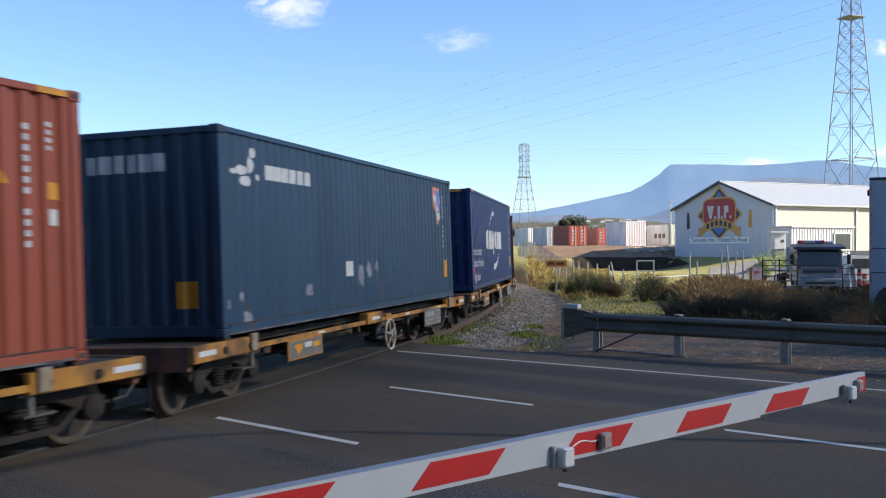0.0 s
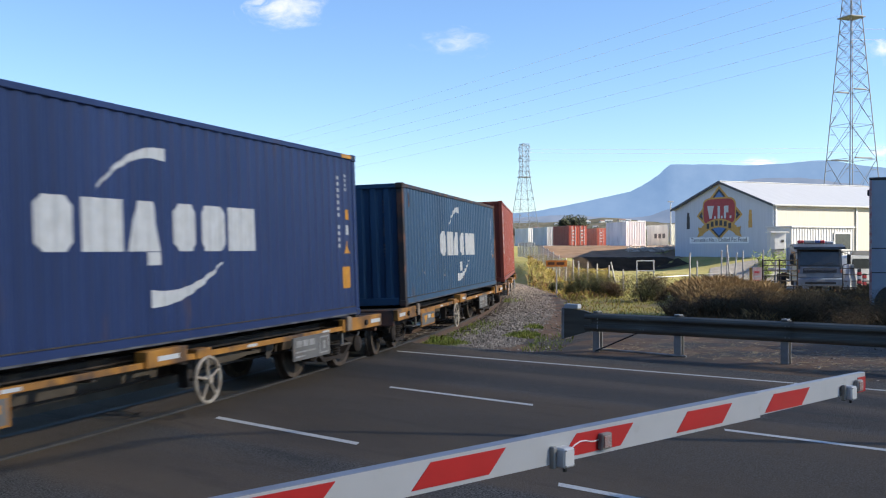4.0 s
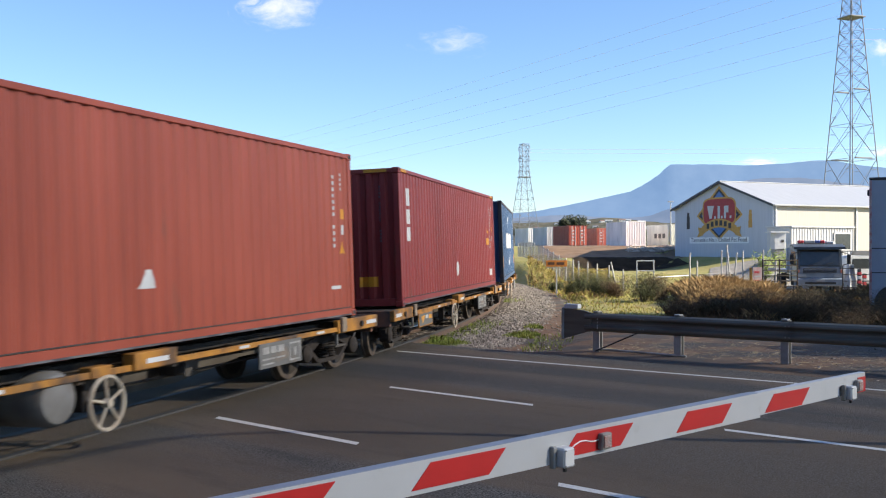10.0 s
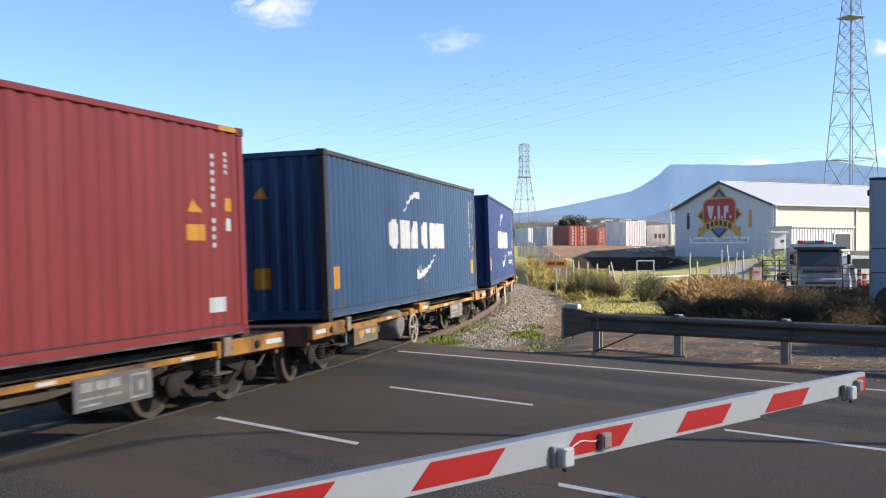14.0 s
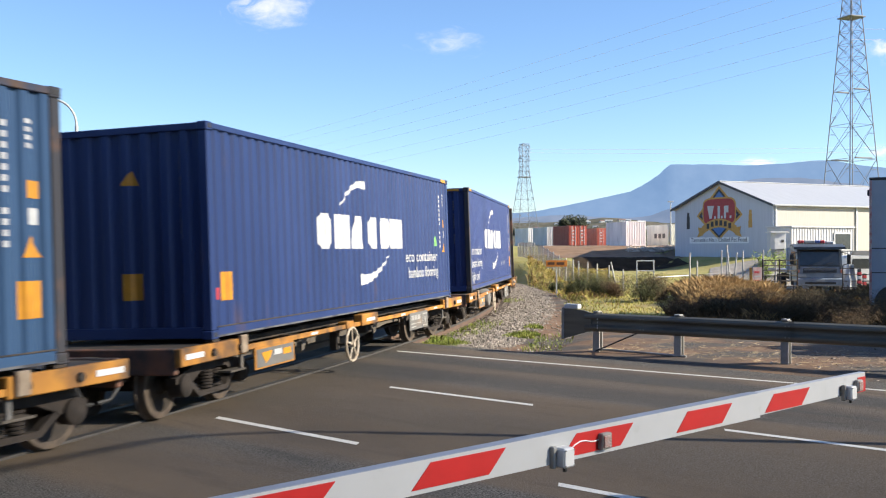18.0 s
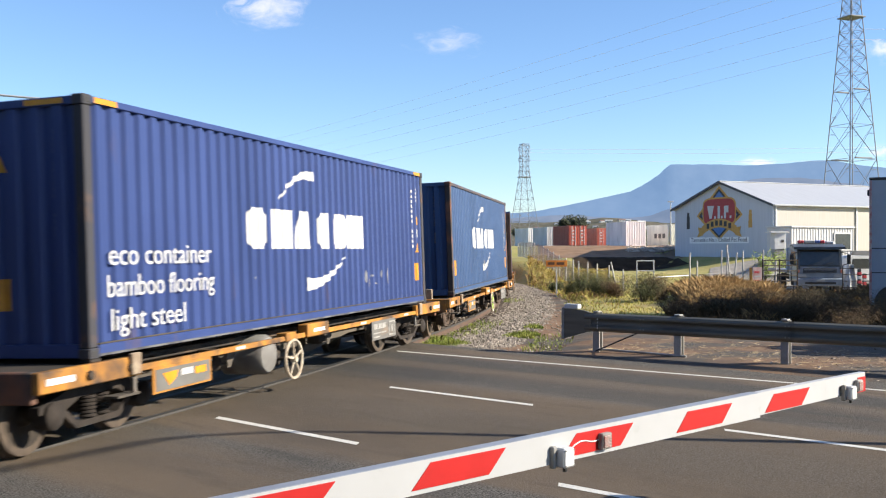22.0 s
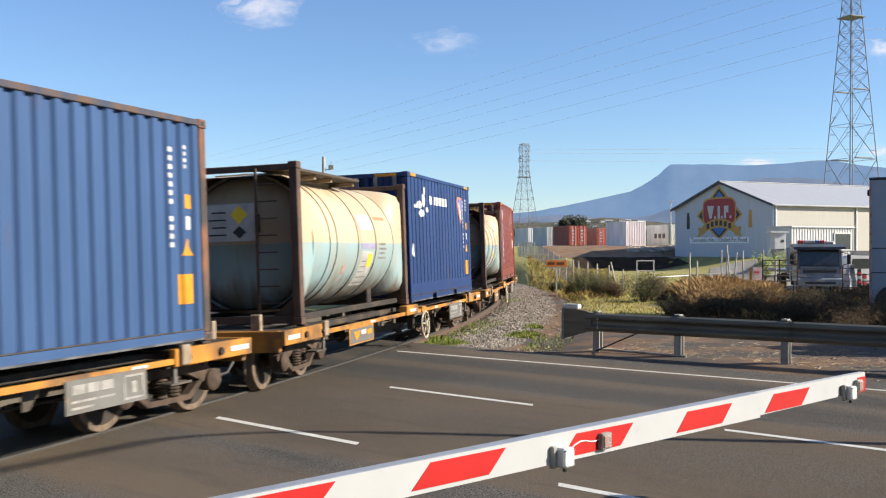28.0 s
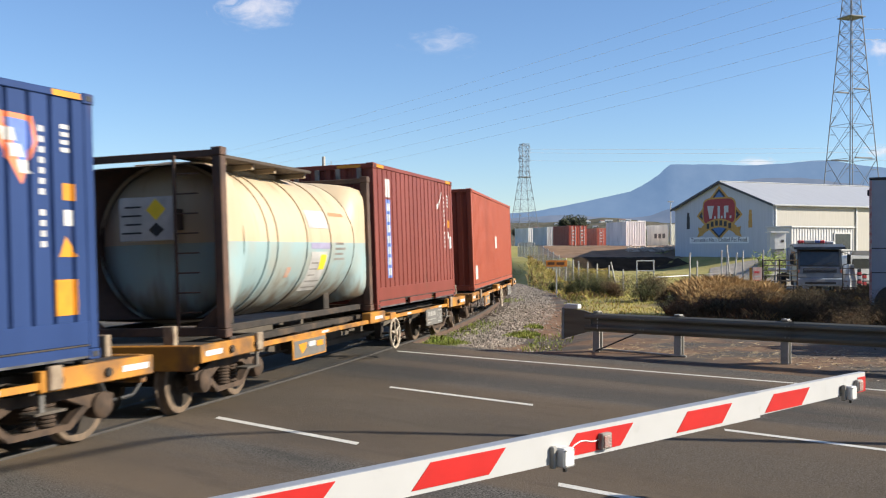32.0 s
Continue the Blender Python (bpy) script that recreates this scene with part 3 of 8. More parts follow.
        # pockets lined in black, so the colour carries the shade inside
        for x in (-1.03, 1.03):
            part("fork_pocket", Geo().box(x - 0.18, x + 0.18, -0.45, -0.44, 0.02, 0.15).box(x - 0.18, x + 0.18, -hy + 0.04, -0.45, 0.145, 0.15).box(x - 0.18, x + 0.18, -hy + 0.04, -0.45, 0.02, 0.025), BLACK, t, "fork pocket lined black for its inner shade")
    return t


def edge_stripes(t, hx, height, left=True, right=True):
    """Yellow hazard strips on the top rail beside the corners."""
    for on, x0, x1 in ((left, -hx + 0.2, -hx + 0.62), (right, hx - 0.62, hx - 0.2)):
        if on:
            part("height_strip", Geo().box(x0, x1, -1.222, -1.214, height - 0.085, height - 0.02), STICKER_YELLOW, t, "yellow height warning strip")
    if left:
        for y0, y1 in ((-0.95, -0.45), (0.45, 0.95)):
            part("height_strip", Geo().box(-hx + 0.006, -hx + 0.012, y0, y1, height - 0.09, height - 0.03), STICKER_YELLOW, t, "yellow height warning strip")


def end_code(skin, height, tri=False, yellow=(0.17, -0.15, 0.54, 0.9)):
    skin.code(-0.8, -0.745, height - 1.56, height - 0.35, 17, (4, 5, 12))
    if yellow:
        skin.rect("warning_label", yellow[1], yellow[0], yellow[2], yellow[3], STICKER_YELLOW, "yellow rectangular warning label")
    if tri:
        skin.tri(-0.13, 0.13, height - 0.8, height - 0.6, STICKER_YELLOW)


def right_codes(skin, hx, height, tri=True, low=True):
    skin.code(hx - 0.82, hx - 0.74, height - 1.7, height - 0.4, 12, (4,))
    skin.code(hx - 0.5, hx - 0.38, height - 0.69, height - 0.36, 4)
    skin.rect("warning_label", hx - 0.49, hx - 0.3, height - 1.18, height - 1.0, STICKER_YELLOW, "orange square warning label")
    skin.rect("data_label", hx - 0.48, hx - 0.32, height - 1.45, height - 1.28, LETTER_WHITE, "small white data label")
    if tri:
        skin.tri(hx - 0.56, hx - 0.28, height - 1.78, height - 1.56, STICKER_YELLOW)
    if low:
        skin.rect("warning_label", hx - 0.62, hx - 0.3, 0.5, 0.88, STICKER_YELLOW, "yellow rectangular warning label")


RUST = mat("rust_paint", (0.2, 0.085, 0.045), (0.1, 0.06, 0.05), scale=3, rough=0.85, bump=0.3, grime=(0.05, 0.04, 0.036), grime_scale=1.6, grime_mix=(0.43, 0.58))
PATCH_GREY = mat("scuff_grey", (0.26, 0.26, 0.28), (0.1, 0.11, 0.16), scale=14, rough=0.8)
RED_SIGN = mat("red_sticker", (0.6, 0.05, 0.06), (0.5, 0.04, 0.05), scale=6, rough=0.5)
BADGE_BLUE = mat("badge_blue", (0.12, 0.2, 0.5), (0.1, 0.16, 0.42), scale=6, rough=0.5)
BADGE_ORANGE = mat("badge_orange", (0.7, 0.22, 0.1), (0.6, 0.18, 0.09), scale=6, rough=0.5)
GREEN_SIGN = mat("green_sticker", (0.2, 0.5, 0.12), (0.16, 0.42, 0.1), scale=6, rough=0.5)


POST_BLACK = mat("post_black", (0.035, 0.035, 0.042), (0.11, 0.06, 0.04), scale=3, rough=0.8, mix=(0.5, 0.7))


RAIL_STAINED = mat("stained_rail", (0.035, 0.045, 0.075), (0.1, 0.06, 0.04), scale=2.5, rough=0.8, mix=(0.4, 0.6))


def horse_blob(skin, x, z, k):
    """A white splash-shaped emblem."""
    for dx, dz, w, h in ((0.0, 0.0, 0.5, 0.2), (0.38, 0.12, 0.3, 0.34), (0.5, 0.36, 0.2, 0.2), (0.2, -0.2, 0.5, 0.2), (-0.3, -0.04, 0.4, 0.1), (0.7, -0.1, 0.24, 0.14)):
        cx, cz, a, b = x + dx * k, z + dz * k, w * k / 2, h * k / 2
        skin.paint("emblem_patch", [[(cx + a * math.cos(q), cz + b * math.sin(q)) for q in [math.pi * 2 * i / 9 for i in range(9)]]], LETTER_WHITE, "white emblem shape")


def badge(skin, x0, x1, z0, z1):
    w, h = x1 - x0, z1 - z0
    skin.paint("badge", [[(x0 + 0.1 * w, z1), (x1 - 0.1 * w, z1 - 0.02 * h), (x1, z0 + 0.62 * h), (x0 + 0.62 * w, z0), (x0, z0 + 0.75 * h)]], BADGE_ORANGE, "orange shield-shaped badge")
    top = Skin(skin.holder, skin.hx, skin.end, 0.007)
    top.paint("badge_field", [[(x0 + 0.28 * w, z1 - 0.08 * h), (x1 - 0.16 * w, z1 - 0.1 * h), (x1 - 0.1 * w, z0 + 0.6 * h), (x0 + 0.64 * w, z0 + 0.2 * h)]], BADGE_BLUE, "blue badge field")
    top2 = Skin(skin.holder, skin.hx, skin.end, 0.010)
    for f in (0.12, 0.34, 0.56):
        top2.paint("badge_mark", [[(x0 + (0.12 + f * 0.8) * w, z0 + (0.72 - f) * h), (x0 + (0.42 + f * 0.8) * w, z0 + (0.72 - f) * h), (x0 + (0.36 + f * 0.7) * w, z0 + (0.9 - f) * h), (x0 + (0.06 + f * 0.8) * w, z0 + (0.9 - f) * h)]], LETTER_WHITE)


def scuffs(skin, spots):
    for x, z, w, h in spots:
        rng = random.Random(int(1000 * (x + 9) + 77 * z))
        rim = [(x + w / 2 + w / 2 * math.cos(q) * (0.65 + 0.5 * rng.random()), z + h / 2 + h / 2 * math.sin(q) * (0.6 + 0.6 * rng.random())) for q in [2 * math.pi * k / 9 for k in range(9)]]
        skin.paint("scuff_patch", [rim], PATCH_GREY, "pale scuffed patch in the paint")


H1, H2 = 2.896, 2.591
HX = 6.096
TRAIN = []          # (thing, wagon number, place on the wagon)
DECK = 0.982


def load(ob, i, x=0.0):
    TRAIN.append((ob, i, pose(x, 0, DECK)))


# leading red container, of which the tail is seen
c = container("freight_container", 12.192, H1, paint("paint_red", (0.52, 0.13, 0.075)), "orange-red long steel container with white code bars")
s = Skin(c, HX)
right_codes(s, HX, H1, False, False)
s.tri(4.86, 5.08, 1.85, 2.05, STICKER_YELLOW)
edge_stripes(c, HX, H1)
load(c, 0)

# slate blue container with an emblem
c = container("freight_container", 12.192, H1, paint("paint_slate", (0.042, 0.1, 0.18)), "slate blue long container with white emblem and scuffs", fold=0.026)
s, e = Skin(c, HX), Skin(c, HX, True)
horse_blob(s, -5.4, 2.32, 0.75)
for k in range(6):
    s.rect("logo_block", -4.6 + 0.3 * k, -4.36 + 0.3 * k, 2.23, 2.45, LETTER_WHITE, "white block of the painted logo")
    e.paint("logo_block", [[(0.87 - 0.21 * k - 0.17, 2.3), (0.87 - 0.21 * k, 2.3), (0.87 - 0.21 * k, 2.55), (0.87 - 0.21 * k - 0.17, 2.55)]], LETTER_WHITE, "white block of the painted logo")
badge(s, 4.5, 5.25, 1.75, 2.67)
s.code(5.3, 5.38, 1.2, 2.5, 11, (5,))
s.rect("data_label", -1.38, -1.0, 0.7, 0.97, LETTER_WHITE, "torn white paper label")
scuffs(s, ((-0.7, 0.5, 0.3, 0.42), (-0.3, 0.62, 0.35, 0.36), (0.2, 0.75, 0.3, 0.2), (-6.0, 0.33, 0.16, 0.22), (-5.5, 0.12, 0.32, 0.2), (-5.6, 0.45, 0.18, 0.16), (-3.2, 0.4, 0.3, 0.24), (5.3, 0.6, 0.12, 0.3)))
s.rect("warning_label", 5.3, 5.62, 0.5, 0.92, STICKER_YELLOW, "yellow rectangular warning label")
end_code(e, H1, yellow=(-0.5, -0.82, 0.4, 0.77))
load(c, 1)

# navy container with a slogan at its leading end
c = container("freight_container", 12.192, H1, paint("paint_navy", (0.04, 0.075, 0.22)), "dark navy long container with white slogan and logo blocks", fold=0.026)
s, e = Skin(c, HX), Skin(c, HX, True)
block_logo(s, 1.78)
words("eco container", 0.36, c, -5.7, 1.0, -1.203, LETTER_WHITE, 2.05, label="white slogan line")
words("bamboo flooring", 0.36, c, -5.7, 0.66, -1.203, LETTER_WHITE, 2.4, label="white slogan line")
words("light steel", 0.36, c, -5.6, 0.26, -1.203, LETTER_WHITE, 1.35, label="white slogan line")
s.rect("data_label", -5.7, -5.42, 0.47, 0.63, RED_SIGN, "small red label")
s.rect("data_label", -0.32, -0.04, 1.0, 1.16, LETTER_WHITE, "small white paper label")
right_codes(s, HX, H1)
end_code(e, H1, True)
edge_stripes(c, HX, H1)
load(c, 2)

# lower, faded container with rusty posts
c = container("freight_container", 12.192, H2, paint("paint_sky", (0.065, 0.165, 0.3), 0.6), "faded light blue long container with rusty corner posts", RUST, top=RAIL_STAINED, fold=0.03)
s, e = Skin(c, HX), Skin(c, HX, True)
block_logo(s, 1.63)
s.rect("data_label", 0.03, 0.35, 0.6, 0.84, LETTER_WHITE, "white paper label")
s.rect("rust_patch", -5.55, -5.35, 2.1, 2.4, RUST, "rust patch in the paint")
scuffs(s, ((-4.2, 0.6, 0.08, 0.1), (-2.0, 0.5, 0.1, 0.06)))
s.tri(5.55, 5.75, 0.9, 1.05, STICKER_YELLOW)
s.code(5.3, 5.38, 0.95, 2.2, 12, (4,))
end_code(e, H2, True, (0.9, 0.62, 0.5, 0.85))
edge_stripes(c, HX, H2, False, False)
load(c, 3)

# brick red container with a column of white blocks
c = container("freight_container", 12.192, H1, paint("paint_brick", (0.6, 0.135, 0.08)), "brick red long container with a column of white blocks", fold=0.026)
s, e = Skin(c, HX), Skin(c, HX, True)
for k in range(6):
    s.rect("logo_block", -5.45 + (0.06 if k == 2 else 0), -5.03 - (0.06 if k == 2 else 0), 2.34 - 0.274 * k, 2.54 - 0.274 * k, LETTER_WHITE, "white block of the painted logo")
s.paint("data_label", [[(-0.32, 0.72), (0.02, 0.72), (-0.03, 0.95), (-0.15, 0.95)]], LETTER_WHITE, "torn white paper label")
right_codes(s, HX, H1, True, False)
s.rect("data_label", 5.2, 5.55, 0.5, 0.56, LETTER_WHITE, "small white label")
end_code(e, H1, yellow=(-0.54, -0.81, 0.39, 0.73))
load(c, 4)

# maroon container with a diamond
c = container("freight_container", 12.192, H1, paint("paint_maroon", (0.46, 0.075, 0.07)), "maroon long container with a white diamond label", fold=0.028)
s, e = Skin(c, HX), Skin(c, HX, True)
for z0, z1 in ((2.12, 2.49), (1.73, 2.04), (1.36, 1.66)):
    s.rect("logo_block", -5.45, -5.13, z0, z1, LETTER_WHITE, "white block of the painted logo")
for y0, y1 in ((0.78, 0.94), (0.5, 0.74), (0.21, 0.46)):
    e.paint("logo_block", [[(y0, 2.25), (y1, 2.25), (y1, 2.52), (y0, 2.52)]], LETTER_WHITE, "white block of the painted logo")
s.paint("diamond_label", [[(-0.04, 0.47), (0.2, 0.66), (-0.01, 0.85), (-0.27, 0.66)]], LETTER_WHITE, "white diamond-shaped label")
right_codes(s, HX, H1, False, False)
s.tri(4.72, 5.06, 1.68, 1.88, STICKER_YELLOW)
s.rect("warning_label", 4.7, 5.12, 1.31, 1.52, STICKER_YELLOW, "yellow rectangular warning label")
s.rect("data_label", 5.2, 5.56, 0.35, 0.55, LETTER_WHITE, "small white label")
end_code(e, H1, yellow=(-0.29, -0.68, 0.42, 0.63))
edge_stripes(c, HX, H1)
load(c, 5)

# four blue containers with the same blocks
for i, key, col, rusty, kind in ((6, "blue", (0.068, 0.15, 0.3), True, "plain"), (7, "deep", (0.045, 0.085, 0.26), False, "tail"),
                                 (8, "violet", (0.062, 0.105, 0.32), False, "lead"), (9, "azure", (0.075, 0.155, 0.35), True, "plain")):
    label = {"plain": "mid blue long container with white logo blocks", "tail": "deep blue long container with white slogan at its tail",
             "lead": "violet blue container with white slogan at its head"}[kind]
    c = container("freight_container", 12.192, H1, paint("paint_" + key, col, 0.5 if rusty else 0.2), label + (" and rusty posts" if i in (6, 8, 9) else ""), RUST if i == 9 else POST_BLACK if i in (6, 8) else None, top=RAIL_STAINED if i in (6, 9) else None, fold=0.036 if i < 8 else 0.046)
    s, e = Skin(c, HX), Skin(c, HX, True)
    block_logo(s, 1.81)
    right_codes(s, HX, H1, True, i != 7)
    end_code(e, H1, True)
    if kind == "plain":
        s.rect("warning_label", -5.72, -5.36, 0.5, 0.89, STICKER_YELLOW, "yellow rectangular warning label")
        scuffs(s, ((-0.1, 0.62, 0.3, 0.2), (0.4, 0.4, 0.14, 0.1)))
    if kind == "tail":
        words("eco container", 0.34, c, 2.5, 0.91, -1.203, LETTER_WHITE, 2.52, label="white slogan line")
        words("bamboo flooring", 0.34, c, 2.68, 0.56, -1.203, LETTER_WHITE, 2.36, label="white slogan line")
        s.paint("leaf_mark", [[(4.82, 1.26), (5.02, 1.26), (4.98, 1.5)]], GREEN_SIGN, "small green leaf mark")
        s.rect("warning_label", -5.8, -5.45, 0.5, 0.89, STICKER_YELLOW, "yellow rectangular warning label")
        s.rect("data_label", -6.0, -5.84, 0.52, 0.68, RED_SIGN, "small red and white label")
    if kind == "lead":
        words("eco container", 0.36, c, -5.7, 1.02, -1.203, LETTER_WHITE, 2.3, label="white slogan line")
        words("bamboo flooring", 0.36, c, -5.75, 0.66, -1.203, LETTER_WHITE, 2.4, label="white slogan line")
        words("light steel", 0.36, c, -5.7, 0.28, -1.203, LETTER_WHITE, 1.6, label="white slogan line")
        scuffs(s, ((2.45, 0.5, 0.05, 0.3), (2.55, 0.45, 0.03, 0.2), (3.2, 0.45, 0.04, 0.33), (3.3, 0.6, 0.03, 0.2), (3.6, 0.47, 0.04, 0.35), (3.75, 0.4, 0.03, 0.22), (-2.2, 0.75, 0.2, 0.05), (2.7, 0.66, 0.14, 0.04), (2.95, 0.5, 0.1, 0.05)))
    if i in (7, 8):
        edge_stripes(c, HX, H1, i == 8, True)
    load(c, i)

# short containers
for i, key, col in ((10, "short_blue", (0.033, 0.078, 0.25)), (11, "short_maroon", (0.36, 0.09, 0.065))):
    c = container("freight_container", 6.058, H1, paint("paint_" + key, col), "short deep blue container with white emblem and fork pockets" if i == 10 else "short maroon container with a blue lettered strip", pockets=True)
    s, e = Skin(c, 3.029), Skin(c, 3.029, True)
    if i == 10:
        horse_blob(s, -2.1, 2.2, 0.95)
        for k in range(6):
            s.rect("logo_block", -1.2 + 0.29 * k, -0.97 + 0.29 * k, 2.24, 2.44, LETTER_WHITE, "white block of the painted logo")
        badge(s, 1.6, 2.2, 1.85, 2.57)
        s.paint("torn_label", [[(-2.9, 1.1), (-2.62, 1.0), (-2.66, 1.3), (-2.74, 1.32)]], LETTER_WHITE, "torn white paper label")
    else:
        s.rect("lettered_strip", -2.28, -2.0, 0.6, 2.2, BADGE_BLUE, "blue vertical strip")
        top = Skin(c, 3.029, lift=0.007)
        for k in range(7):
            top.rect("logo_block", -2.23, -2.05, 0.65 + 0.22 * k, 0.8 + 0.22 * k, LETTER_WHITE, "white block of the painted logo")
        s.rect("logo_block", -2.28, -2.0, 2.25, 2.62, LETTER_WHITE, "white block of the painted logo")
        s.paint("logo_stroke", arc_polys(1.6, 2.2, 2.1, 2.65, 0.12, 0.04, -0.1), LETTER_WHITE, "white curved logo stroke")
        s.rect("data_label", 2.7, 2.86, 1.2, 1.5, LETTER_WHITE, "small white label")
    right_codes(s, 3.029, H1, i == 10, i == 10)
    edge_stripes(c, 3.029, H1)
    for k in range(5):
        part("end_bracket", Geo().chamfer(-3.05, -2.98, -0.95 + 0.44 * k, -0.87 + 0.44 * k, H1 - 0.33, H1 - 0.1, 0.006), GREY_PAINT, c, "small pale bracket")
    load(c, i, 3.13)

# last container in view
c = container("freight_container", 12.192, H1, paint("paint_scarlet", (0.62, 0.14, 0.075)), "scarlet long steel container with small white labels")
s = Skin(c, HX)
s.rect("data_label", -5.5, -5.0, 0.3, 0.7, LETTER_WHITE, "small white label")
s.rect("data_label", 0.2, 0.6, 1.2, 1.6, LETTER_WHITE, "small white label")
load(c, 12)


# ---- tank containers
def two_tone():
    m = mat("tank_paint", (0.52, 0.42, 0.29), (0.46, 0.36, 0.24), scale=1.2, rough=0.5, bump=0.05, grime=(0.3, 0.19, 0.11), grime_scale=2.6, grime_mix=(0.6, 0.85), stretch=(1.6, 1, 0.22))
    nt = m.node_tree
    b = nt.nodes["Principled BSDF"]
    old = b.inputs["Base Color"].links[0].from_socket
    co = nt.nodes.new("ShaderNodeTexCoord")
    sep = nt.nodes.new("ShaderNodeSeparateXYZ")
    nt.links.new(co.outputs["Object"], sep.inputs[0])
    lt = nt.nodes.new("ShaderNodeMath")
    lt.operation, lt.inputs[1].default_value = "LESS_THAN", 1.31
    nt.links.new(sep.outputs[2], lt.inputs[0])
    n = nt.nodes.new("ShaderNodeTexNoise")
    n.inputs["Scale"].default_value, n.inputs["Detail"].default_value = 1.6, 6
    nt.links.new(co.outputs["Object"], n.inputs["Vector"])
    ramp = nt.nodes.new("ShaderNodeMapRange")
    ramp.inputs["From Min"].default_value, ramp.inputs["From Max"].default_value = 0.42, 0.72
    nt.links.new(n.outputs["Fac"], ramp.inputs["Value"])
    blue = nt.nodes.new("ShaderNodeMix")
    blue.data_type = "RGBA"
    blue.inputs[6].default_value, blue.inputs[7].default_value = (0.26, 0.36, 0.37, 1), (0.3, 0.31, 0.27, 1)
    nt.links.new(ramp.outputs[0], blue.inputs[0])
    x = nt.nodes.new("ShaderNodeMix")
    x.data_type = "RGBA"
    nt.links.new(lt.outputs[0], x.inputs[0])
    nt.links.new(old, x.inputs[6])
    nt.links.new(blue.outputs[2], x.inputs[7])
    # spilled brown residue running down the belly and from the fittings
    mp = nt.nodes.new("ShaderNodeMapping")
    mp.inputs["Scale"].default_value = (3.0, 3.0, 0.5)
    nt.links.new(co.outputs["Object"], mp.inputs[0])
    n2 = nt.nodes.new("ShaderNodeTexNoise")
    n2.inputs["Scale"].default_value, n2.inputs["Detail"].default_value = 1.5, 8
    nt.links.new(mp.outputs[0], n2.inputs["Vector"])
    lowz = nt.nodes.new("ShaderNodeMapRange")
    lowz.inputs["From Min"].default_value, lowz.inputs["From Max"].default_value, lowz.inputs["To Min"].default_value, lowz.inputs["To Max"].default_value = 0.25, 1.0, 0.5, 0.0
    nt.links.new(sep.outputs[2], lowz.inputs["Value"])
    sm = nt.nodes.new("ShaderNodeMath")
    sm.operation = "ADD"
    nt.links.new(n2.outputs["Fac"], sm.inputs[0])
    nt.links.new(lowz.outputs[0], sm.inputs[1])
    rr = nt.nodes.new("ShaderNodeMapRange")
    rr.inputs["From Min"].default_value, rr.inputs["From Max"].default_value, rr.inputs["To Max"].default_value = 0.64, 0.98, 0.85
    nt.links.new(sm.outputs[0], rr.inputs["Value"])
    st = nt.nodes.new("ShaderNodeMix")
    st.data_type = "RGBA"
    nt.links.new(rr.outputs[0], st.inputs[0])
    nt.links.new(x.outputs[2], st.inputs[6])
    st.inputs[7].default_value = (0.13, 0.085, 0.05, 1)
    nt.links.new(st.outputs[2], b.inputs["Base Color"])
    return m


TANK_PAINT = two_tone()
FRAME_BROWN = mat("tank_frame", (0.06, 0.036, 0.027), (0.11, 0.06, 0.04), scale=3, rough=0.75, bump=0.2)
PLACARD = mat("placard", (0.48, 0.47, 0.45), (0.36, 0.35, 0.34), scale=4, rough=0.5)
HAZARD = mat("hazard_yellow", (0.85, 0.62, 0.03), (0.75, 0.54, 0.03), scale=4, rough=0.5)


